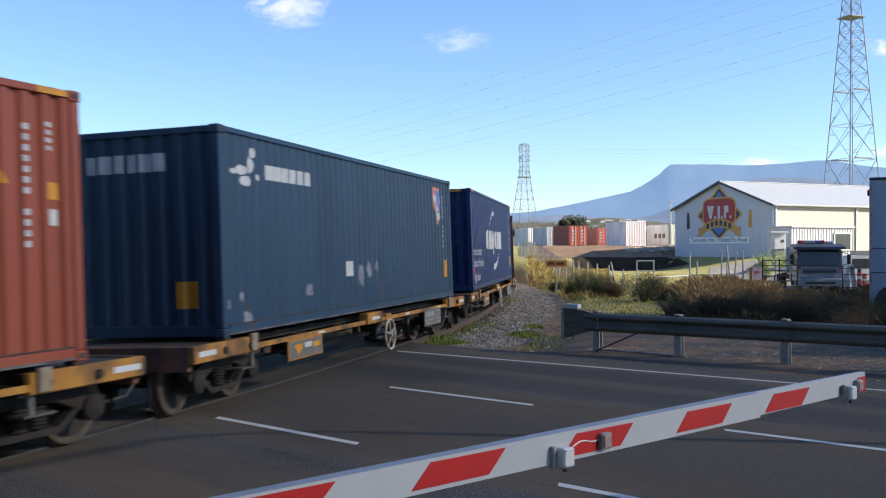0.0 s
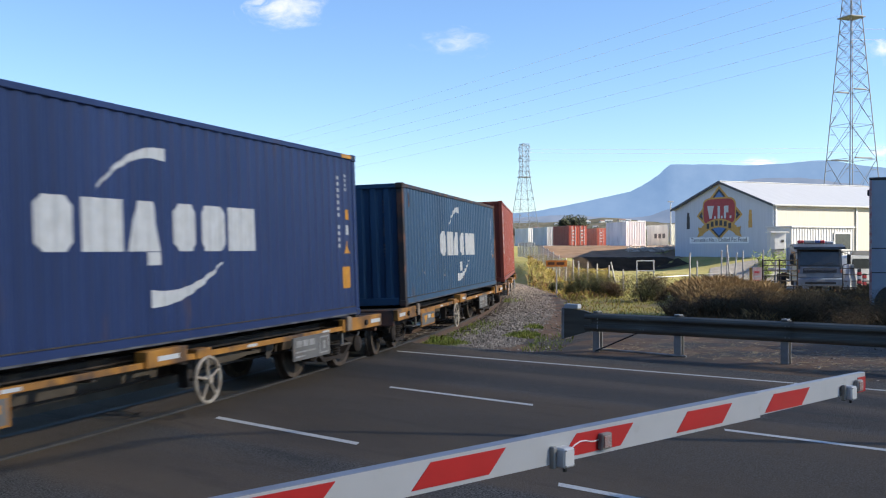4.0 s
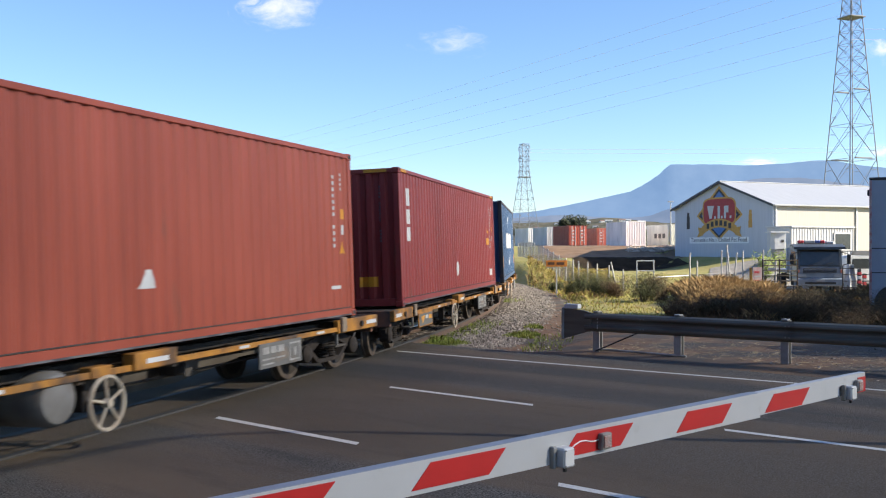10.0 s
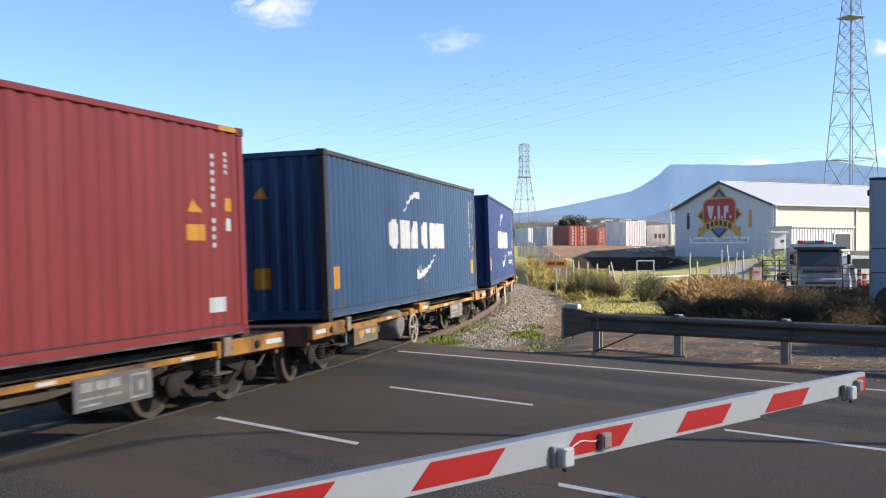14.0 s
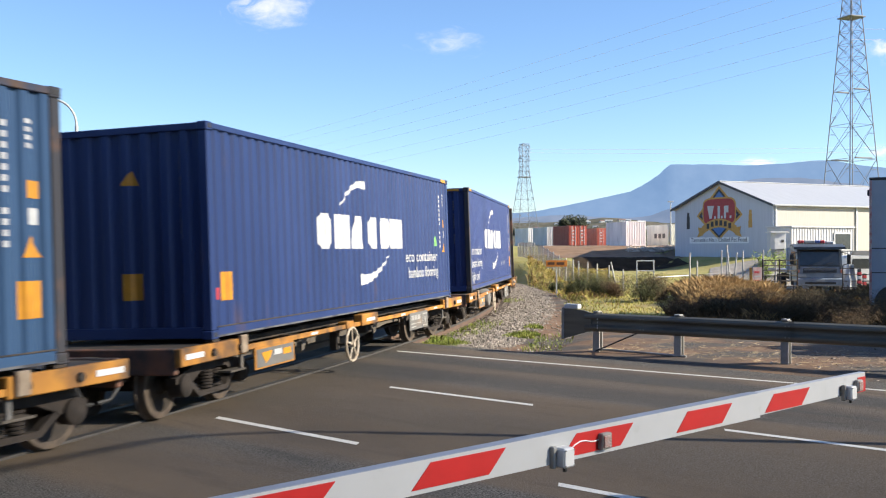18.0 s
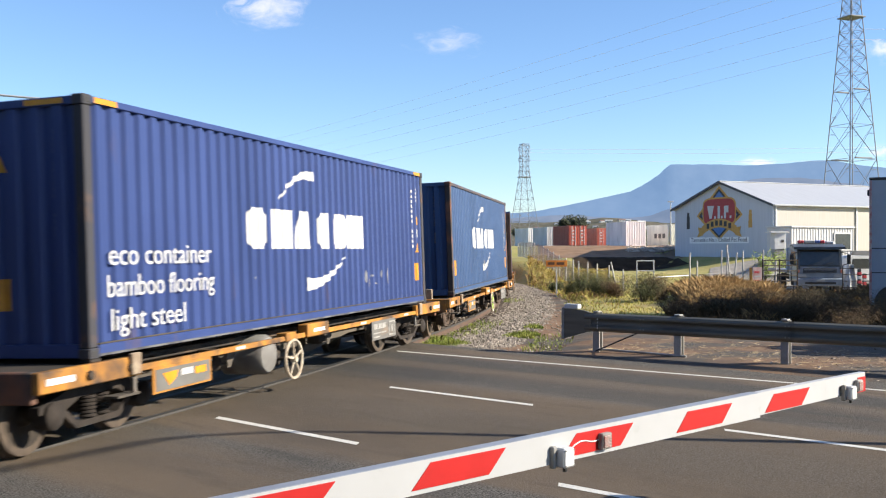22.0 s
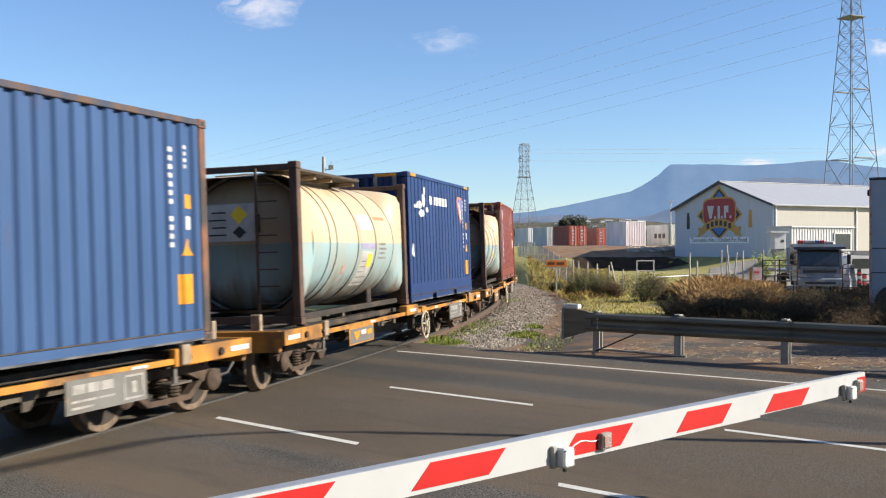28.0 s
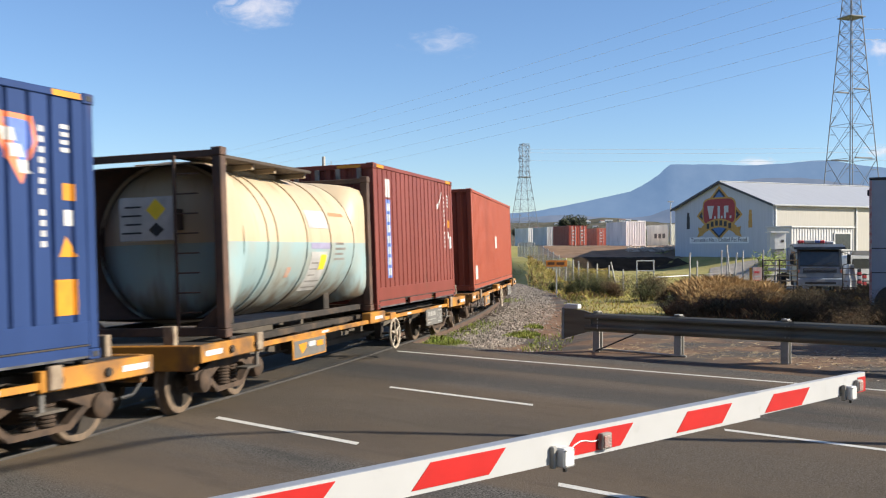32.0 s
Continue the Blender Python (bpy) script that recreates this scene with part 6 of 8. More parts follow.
# bearing, distance, height of the top over the ground, lean
PADDOCK = [(1024, 61, 1.4, 0), (1040, 60, 1.36, 0), (1057, 59, 1.28, 0), (1078, 58, 1.2, 0), (1091, 58, 1.42, -12), (1103, 55, 1.1, 0), (1221, 52, 1.95, 0), (1234, 50, 1.62, 0), (1277, 51, 2.05, 0),
           (1287, 54, 2.3, 0), (1294, 51, 2.05, -5), (1298, 52, 1.95, 5), (1315, 50, 2.05, 0), (1351, 49, 2.1, 0), (1373, 48, 1.6, 0), (1450, 70, 1.2, 0)]
for px, D, h, lean in PADDOCK:
    x, y = bearing(px, D)
    fence_post(x, y, h, 0.045, lean=lean, label="leaning grey fence post" if lean else "grey timber fence post")


def paddock_wires():
    t = thing("strand_wire_fence", "sagging plain wire strands between paddock posts", "wire fence")
    for group in (PADDOCK[:6], PADDOCK[6:9], PADDOCK[10:15]):
        pts = [bearing(px, D) for px, D, _, _ in group]
        for h in (0.35, 0.65, 0.9):
            part("wire", Geo().path([(x, y, ground_z(x, y) + h) for x, y in pts], 0.006, 4), WIRE, t)


paddock_wires()


def hoop_gate():
    x0, y0 = bearing(1127, 56)
    z = ground_z(x0, y0)
    t = thing("pipe_gate", "small pale steel pipe frame gate", "gate", pose(x0, y0, z))
    for a, b in (((0, 0, -0.2), (0, 0, 1.52)), ((0.95, 0, -0.2), (0.95, 0, 1.58)), ((0, 0, 1.52), (0.95, 0, 1.52)), ((0, 0, 0.96), (0.95, 0, 0.96))):
        part("pipe", Geo().tube(a, b, 0.032, seg=8), STEEL_PALE, t)
    part("long_rail", Geo().tube((0.95, 0, 0.6), (3.3, 1.5, 0.66), 0.032, seg=8), STEEL_PALE, t)


STEEL_PALE = mat("pale_pipe", (0.5, 0.51, 0.51), (0.4, 0.41, 0.41), scale=3, rough=0.5, metal=0.1)
hoop_gate()


def yard_gate():
    x0, y0 = bearing(1350, 46.5)
    t = thing("yard_gate", "dark tubular steel farm gate", "gate", pose(x0, y0, ground_z(x0, y0) + 0.12))
    for k in range(6):
        part("bar", Geo().tube((0, 0, 0.35 + 0.24 * k), (1.75, 0.4, 0.35 + 0.24 * k), 0.028, seg=6), STEEL_DARK, t)
    for x, y in ((0, 0), (0.85, 0.2), (1.75, 0.4)):
        part("upright", Geo().tube((x, y, -0.25), (x, y, 1.62), 0.036, seg=6), STEEL_DARK, t)
    x1, y1 = bearing(1405, 47)
    t2 = thing("yard_gate", "dark tubular steel farm gate beside the truck", "gate", pose(x1 + 2.3, y1, ground_z(x1, y1) + 0.1))
    for k in range(4):
        part("bar", Geo().tube((0, 0, 0.3 + 0.3 * k), (1.7, 0.1, 0.3 + 0.3 * k), 0.02, seg=6), STEEL_DARK, t2)
    for x in (0, 1.7):
        part("upright", Geo().tube((x, 0, -0.3), (x, 0.0, 1.3), 0.028, seg=6), STEEL_DARK, t2)


yard_gate()


def notice_sign():
    x, y = bearing(1333, 46)
    t = thing("notice_sign", "faded red and white notice board on the fence", "sign", pose(x, y, ground_z(x, y)))
    b = part("board", Geo().chamfer(0, 0.4, -0.02, 0.0, 0.35, 1.3, 0.004), mat("faded_pink", (0.55, 0.3, 0.28), (0.62, 0.5, 0.48), scale=7, rough=0.6), t)
    for k in range(4):
        part("bar", Geo().box(0.05, 0.34 - 0.06 * (k % 2), -0.026, -0.021, 0.45 + 0.2 * k, 0.52 + 0.2 * k), RED_SIGN if k % 2 else LETTER_WHITE, b, "plain faded bar")
    part("post", Geo().tube((0.2, 0.02, -0.2), (0.2, 0.02, 1.3), 0.025, seg=6), GREY_POST, t)
    x, y = bearing(1329, 49)
    t = thing("marker_post", "orange timber marker post", "marker post", pose(x, y, ground_z(x, y)))
    part("shaft", Geo().chamfer(-0.06, 0.06, -0.06, 0.06, -0.2, 1.25, 0.01), mat("ochre_post", (0.5, 0.26, 0.06), (0.4, 0.2, 0.05), scale=5, rough=0.8), t)
    x, y = bearing(985, 49)
    t = thing("track_sign", "orange rectangular sign on a slim grey pole", "sign", pose(x, y, ground_z(x, y)))
    part("pole", Geo().tube((0, 0.03, -0.2), (0, 0.03, 2.0), 0.035, seg=8), STEEL_PALE, t)
    b = part("panel", Geo().chamfer(-0.52, 0.52, -0.02, 0.0, 1.66, 1.97, 0.004), mat("orange_panel", (0.62, 0.22, 0.03), (0.5, 0.17, 0.02), scale=4, rough=0.6), t)
    for x0, x1 in ((-0.42, -0.1), (0.0, 0.38)):
        part("bar", Geo().box(x0, x1, -0.026, -0.021, 1.75, 1.88), mat("sign_brown", (0.12, 0.05, 0.02), rough=0.6), b, "dark plain bar")
    part("foot_block", Geo().chamfer(-0.2, 0.25, -0.15, 0.15, -0.12, 0.06, 0.02), GREY_POST, t)


notice_sign()

# ---- stored containers
YARD = [(935, 139, 14, 2.591, (0.66, 0.65, 0.65), "pale grey stored container"), (968, 131, 13, 2.591, (0.52, 0.53, 0.55), "light grey stored container"),
        (1006, 124, 12, 2.591, (0.26, 0.06, 0.045), "maroon stored container with red doors"), (1056, 139, 12, 2.591, (0.42, 0.12, 0.08), "faded red stored steel container"),
        (1108, 115, 13, 2.896, (0.84, 0.76, 0.74), "white corrugated stored container"), (1183, 116, 12, 2.591, (0.76, 0.74, 0.66), "cream stored container with dark letters")]


def yard_container(px, D, turn, H, col, label):
    x, y = bearing(px, D)
    m = paint("yard_paint_%d" % px, col, 0.3, depth=0.85)
    hx = 3.029
    c = container("stored_container", 6.058, H, m, label, group="containers stored in the yard")
    # its end faces the railway; local -x is the near end
    place = pose(x, y, ground_z(x, y + 4) + 0.01, 0, 0, 90 + turn) @ Matrix.Translation((hx, -1.219, 0))
    c.matrix_basis = place
    if px in (1006, 1056):
        red = mat("door_red", (0.5, 0.1, 0.06), (0.4, 0.08, 0.05), scale=3, rough=0.6)
        for k in (-1, 1):
            d = part("door", Geo().chamfer(-hx - 0.03, -hx - 0.001, k * 0.57 - 0.52, k * 0.57 + 0.52, 0.16, H - 0.12, 0.01), red, c, "red container door")
            for dy in (-0.25, 0.2):
                part("lock_bar", Geo().tube((-hx - 0.06, k * 0.57 + dy, 0.1), (-hx - 0.06, k * 0.57 + dy, H - 0.1), 0.03, seg=6), WHITE_PAINT, d)
            for z in (0.7, 1.1, 1.5, 1.9):
                part("hinge", Geo().chamfer(-hx - 0.07, -hx - 0.03, k * 0.57 - 0.12, k * 0.57 + 0.12, z, z + 0.12, 0.005), WHITE_PAINT, d, "pale label plate")
    return c


for row in YARD:
    yc = yard_container(*row)


def side_letters():
    """Three dark letters on the shaded flank of the cream container."""
    dark = mat("letter_dark", (0.12, 0.11, 0.1), rough=0.7)
    for k in range(3):
        x = 0.2 - 1.15 * k
        part("logo_block", Geo().chamfer(x, x + 0.7, 1.2, 1.224, 1.0, 1.55, 0.004), dark, yc, "dark plain block lettering")


side_letters()


def bank_toe():
    """The steep lower face of the yard's bank, bare soil darkened to carry its shade."""
    g, ys = Geo(), [93.2 + 0.45 * j for j in range(11)]
    xs = [12.6 + 0.45 * i for i in range(24)]
    for y in ys:
        g.v += [(x, y + 0.35 * noise.noise((x * 0.4, 3, 0)), ground_z(x, y) + 0.05 + 0.05 * noise.noise((x * 1.5, y * 1.5, 2))) for x in xs]
    k = len(xs)
    g.f = [(j * k + i, j * k + i + 1, (j + 1) * k + i + 1, (j + 1) * k + i) for j in range(len(ys) - 1) for i in range(k - 1)]
    tagged(part("bank_toe", g, mat("shaded_soil", (0.03, 0.023, 0.017), (0.055, 0.04, 0.027), scale=1.4, rough=0.98, bump=0.8, bump_scale=8, spec=0.05), fix=False), "steep soil face of the yard bank, darkened for shade", "earth bank", kind="structure")


bank_toe()


def rubble():
    rng = random.Random(12)
    g = Geo()
    for _ in range(900):
        y = 103.5 + 5 * rng.random()
        x = y * (0.183 + 0.055 * rng.random())
        stone_mesh(g, x, y, ground_z(x, y), 0.06 + 0.22 * rng.random() ** 2, rng)
    tagged(part("rubble", g, island_random(mat("rubble_stone", (0.3, 0.22, 0.16), (0.42, 0.36, 0.3), scale=1, rough=0.95)), fix=False), "brown stone rubble along the yard bank", "rubble", kind="stuff")
    b = Geo()
    xs = [9.5 + 1.0 * i for i in range(15)]
    for y, dz in ((97.6, 0.05), (101, 0.06), (103, 0.06), (105, 0.06), (107, 0.06), (109, 0.06), (112, 0.05), (150, 0.05)):
        b.v += [(x + (y - 98) * 0.1, y, ground_z(x + (y - 98) * 0.1, y) + dz) for x in xs]
    n = len(xs)
    b.f = [(j * n + i, j * n + i + 1, (j + 1) * n + i + 1, (j + 1) * n + i) for j in range(7) for i in range(n - 1)]
    tagged(part("earth_bank", b, mat("bank_earth", (0.15, 0.085, 0.045), (0.22, 0.135, 0.075), scale=0.8, rough=0.95, bump=0.6, bump_scale=6, grime=(0.14, 0.1, 0.065), grime_scale=0.3), fix=False), "bare brown earth bank of the container yard", "earth bank", kind="structure")


rubble()


# ---- warehouse
def warehouse():
    m = pose(29.65, 90, 1.32, 0, 0, 25)
    t = thing("warehouse", "pale blue gabled warehouse with painted sign and grey roof", "warehouse", m)
    G, L, E, A = 13.9, 34.0, 4.82, 7.2
    wall = mat("warehouse_cladding", (0.5, 0.52, 0.57), (0.455, 0.475, 0.525), scale=0.8, rough=0.7, stretch=(1, 8, 0.4))
    cream = mat("warehouse_cream", (0.44, 0.415, 0.375), (0.4, 0.378, 0.34), scale=1.5, rough=0.7, stretch=(6, 1, 0.4))
    roofm = mat("roof_sheet", (0.4, 0.41, 0.43), (0.355, 0.365, 0.385), scale=1.0, rough=0.45, metal=0.1, stretch=(6, 0.5, 1))
    trim = mat("dark_trim", (0.05, 0.055, 0.07), rough=0.6)
    part("gable_wall", Geo().prism([(0, -1), (G, -1), (G, E), (G / 2, A), (0, E)], 0.0, 0.2, "x"), wall, t)
    part("side_wall", Geo().box(0.2, L, 0.0, 0.2, -1, E - 0.02), cream, t)
    part("rear_wall", Geo().box(0.2, L, G - 0.2, G, -1, E - 0.02), wall, t)
    part("far_gable", Geo().prism([(0.2, -1), (G - 0.2, -1), (G - 0.2, E), (G / 2, A - 0.1), (0.2, E)], L - 0.2, L, "x"), wall, t)
    for a, b in (((-0.35, E - 0.1), (G / 2, A + 0.03)), ((G / 2, A + 0.03), (G + 0.35, E - 0.1))):
        part("roof_slope", Geo().prism([(a[0], a[1]), (b[0], b[1]), (b[0], b[1] + 0.1), (a[0], a[1] + 0.1)], -0.3, L + 0.3, "x"), roofm, t)
        part("barge_board", Geo().prism([(a[0], a[1] - 0.1), (b[0], b[1] - 0.1), (b[0], b[1] + 0.12), (a[0], a[1] + 0.12)], -0.36, -0.301, "x"), trim, t, "dark barge board")
    part("ridge_cap", Geo().chamfer(-0.3, L, G / 2 - 0.2, G / 2 + 0.2, A + 0.1, A + 0.16, 0.02), WHITE_PAINT, t)
    part("gutter", Geo().chamfer(-0.2, L, -0.42, -0.28, E - 0.12, E + 0.02, 0.02), roofm, t)
    for x in (0.3, 10.2, 20.0):
        part("downpipe", Geo().chamfer(x - 0.1, x + 0.1, -0.12, -0.001, -1, E - 0.1, 0.02), WHITE_PAINT, t)
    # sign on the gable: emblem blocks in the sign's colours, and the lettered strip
    gold, crim = mat("sign_gold", (0.55, 0.3, 0.06), (0.45, 0.24, 0.05), scale=3, rough=0.6), mat("sign_crimson", (0.36, 0.03, 0.035), (0.28, 0.025, 0.03), scale=3, rough=0.6)
    navy, black = mat("sign_blue", (0.07, 0.18, 0.45), rough=0.6), mat("sign_black", (0.03, 0.025, 0.03), rough=0.6)

    def flat(name, outline, lift, material, label="", holder=None):
        # outline in metres from the gable's right corner to its left one, and up
        return part(name, Geo().prism(outline, -lift, -lift + 0.004, "x"), material, holder or t, label)
    cy, cz = 7.2, 4.05
    sign = flat("sign_diamond", [(cy - 3.3, cz), (cy, cz - 2.4), (cy + 3.3, cz), (cy, cz + 2.85)], 0.01, gold, "gold-edged diamond emblem")
    flat("diamond_field", [(cy - 2.95, cz), (cy, cz - 2.16), (cy + 2.95, cz), (cy, cz + 2.58)], 0.016, black, "dark diamond border", sign)
    flat("diamond_field", [(cy - 2.55, cz), (cy, cz - 1.95), (cy + 2.55, cz), (cy, cz + 2.32)], 0.022, navy, "blue diamond field", sign)
    oval = [(cy + 2.25 * math.copysign(abs(math.cos(q)) ** 0.45, math.cos(q)), cz + 0.35 + 1.25 * math.copysign(abs(math.sin(q)) ** 0.45, math.sin(q))) for q in [2 * math.pi * i / 32 for i in range(32)]]
    flat("shield_rim", [(cy + (a - cy) * 1.07, cz + 0.35 + (b - cz - 0.35) * 1.12) for a, b in oval], 0.028, gold, "gold shield rim", sign)
    flat("shield", oval, 0.034, crim, "crimson rounded shield", sign)
    for y0, lo, hi, z0, z1 in ((1.2, 0.3, 1.0, -0.3, 0.95), (0.0, 0.36, 0.36, -0.3, 0.9), (-1.05, 0.62, 0.62, 0.25, 0.9), (-0.88, 0.3, 0.3, -0.3, 0.25)):
        flat("sign_block", [(cy + y0 - lo / 2, cz + z0), (cy + y0 + lo / 2, cz + z0), (cy + y0 + hi / 2, cz + z1), (cy + y0 - hi / 2, cz + z1)], 0.04, LETTER_WHITE, "white block shape", sign)
    for y0 in (0.55, -0.42, -1.65):
        flat("sign_block", [(cy + y0 - 0.12, cz - 0.3), (cy + y0 + 0.12, cz - 0.3), (cy + y0 + 0.12, cz - 0.06), (cy + y0 - 0.12, cz - 0.06)], 0.04, LETTER_WHITE, "white dot", sign)
    for k in range(8):
        a0, a1 = -1 + 2 * k / 8, -1 + 2 * (k + 1) / 8
        z0, z1 = -1.15 - 0.75 * a0 * a0, -1.15 - 0.75 * a1 * a1
        flat("ribbon_piece", [(cy + 2.5 * a0, cz + z0), (cy + 2.5 * a1, cz + z1), (cy + 2.5 * a1, cz + z1 + 0.85), (cy + 2.5 * a0, cz + z0 + 0.85)], 0.046, gold, "gold ribbon", sign)
        if 0 < k < 7:
            am = (a0 + a1) / 2
            zm = -1.15 - 0.75 * am * am
            flat("ribbon_block", [(cy + 2.5 * am - 0.2, cz + zm + 0.17), (cy + 2.5 * am + 0.2, cz + zm + 0.17), (cy + 2.5 * am + 0.2, cz + zm + 0.68), (cy + 2.5 * am - 0.2, cz + zm + 0.68)], 0.052, black, "dark block lettering shape", sign)
    for sgn in (-1, 1):
        flat("ribbon_tail", [(cy + sgn * 2.3, cz - 1.9), (cy + sgn * 3.2, cz - 2.1), (cy + sgn * 2.9, cz - 1.6), (cy + sgn * 3.1, cz - 1.1), (cy + sgn * 2.3, cz - 1.2)][::sgn], 0.043, gold, "gold ribbon tail", sign)
        for dz, w, h in ((0.5, 0.35, 0.5), (0.0, 0.45, 0.7), (-0.6, 0.5, 0.6)):
            y0 = cy + (4.6 if sgn > 0 else -4.3)
            z0 = cz - 0.35 + dz
            flat("animal_patch", [(y0 - w / 2, z0 - h / 2), (y0 + w / 2, z0 - h / 2), (y0 + w / 2, z0 + h / 2), (y0 - w / 2, z0 + h / 2)], 0.01, black if sgn > 0 else gold, "small painted emblem patch")
    strip = flat("slogan_strip", [(cy - 4.1, 1.35), (cy + 4.4, 1.35), (cy + 4.4, 1.95), (cy - 4.1, 1.95)], 0.01, mat("strip_white", (0.82, 0.82, 0.82), (0.78, 0.78, 0.78), rough=0.6), "white slogan strip")
    w = words("Tasmania's No.1 Chilled Pet Food", 0.6, t, 0, 0, 0, mat("slogan_navy", (0.012, 0.016, 0.05), rough=0.6), 8.0, "slogan", "dark blue slogan lettering")
    for o in w:
        o.matrix_basis = Matrix.Translation((-0.022, cy + 4.15, 1.5)) @ Matrix.Rotation(radians(-90), 4, "Z") @ Matrix.Rotation(radians(90), 4, "X")
    return t


warehouse()


def site_office():
    x, y = bearing(1401, 76)
    white = mat("office_white", (0.58, 0.57, 0.55), (0.52, 0.51, 0.49), scale=2, rough=0.6)
    z = ground_z(x, y)
    t = thing("site_office", "long white corrugated site hut with a window", "site hut", pose(x, y, z, 0, 0, 25))
    g = Geo()
    corrugated(g, 0, 6.4, 0.2, 2.9, 0, -1)
    part("front_wall", g, white, t, fix=False)
    part("body", Geo().box(0, 6.4, 0.06, 2.6, 0.0, 2.86), white, t)
    part("roof_edge", Geo().chamfer(-0.1, 6.5, -0.12, 2.7, 2.86, 2.98, 0.02), white, t)
    f = part("window_frame", Geo().chamfer(4.3, 6.1, -0.08, -0.002, 1.1, 2.5, 0.01), white, t)
    part("pane", Geo().box(4.4, 6.0, -0.086, -0.081, 1.2, 2.4), GLASS_DARK, f, "dark window pane")
    x, y = bearing(1371, 74)
    t = thing("utility_cabinet", "white roofed utility cabinet on a stand", "cabinet", pose(x, y, ground_z(x, y), 0, 0, 4))
    part("box", Geo().chamfer(0, 0.85, 0, 0.8, 1.3, 2.5, 0.02), white, t)
    part("roof", Geo().chamfer(-0.35, 1.0, -0.15, 0.95, 2.5, 2.6, 0.01), white, t)
    part("stand", Geo().chamfer(0.05, 0.8, 0.05, 0.75, -0.1, 1.3, 0.02), GREY_PAINT, t)
    part("hatch", Geo().chamfer(0.5, 0.7, -0.02, -0.001, 1.8, 2.0, 0.005), BLACK, t, "dark hatch")


GLASS_DARK = mat("dark_glass", (0.03, 0.035, 0.04), (0.04, 0.045, 0.05), rough=0.08, spec=0.6)
site_office()


def yard_apron():
    """Pale gravel round the parked trucks."""
    g, ys, qs = Geo(), [44.5 + 2.2 * j for j in range(21)], [0.266 + 0.012 * i for i in range(19)]
    for y in ys:
        for q in qs:
            x = y * (q + (0.006 * noise.noise((y * 0.3, 1, 0)) if q == qs[0] else 0))
            g.v.append((x, y, ground_z(x, y) + 0.035))
    k = len(qs)
    g.f = [(j * k + i, j * k + i + 1, (j + 1) * k + i + 1, (j + 1) * k + i) for j in range(len(ys) - 1) for i in range(k - 1)]
    tagged(part("yard_apron", g, mat("apron_gravel", (0.2, 0.18, 0.155), (0.29, 0.265, 0.235), scale=3, rough=0.95, bump=0.6, bump_scale=14, grime=(0.16, 0.12, 0.085), grime_scale=0.35), fix=False), "pale gravel apron round the parked trucks", "yard", kind="structure")


yard_apron()


# ---- vehicles
def wheel(parent, x, y, z, r, w):
    tyre = part("wheel", Geo().lathe([(-w / 2, r * 0.6), (-w / 2, r * 0.93), (-w / 2 + 0.03, r), (w / 2 - 0.03, r), (w / 2, r * 0.93), (w / 2, r * 0.6)], "x", 24, (x, y, z)), BLACK, parent, smooth=True)
    part("rim", Geo().lathe([(-w / 2 + 0.02, r * 0.6), (-w / 2 + 0.05, 0.1), (-w / 2 + 0.03, 0.0), (w / 2 - 0.03, 0.0), (w / 2 - 0.05, 0.1), (w / 2 - 0.02, r * 0.6)], "x", 18, (x, y, z)), GREY_PAINT, tyre, smooth=True)


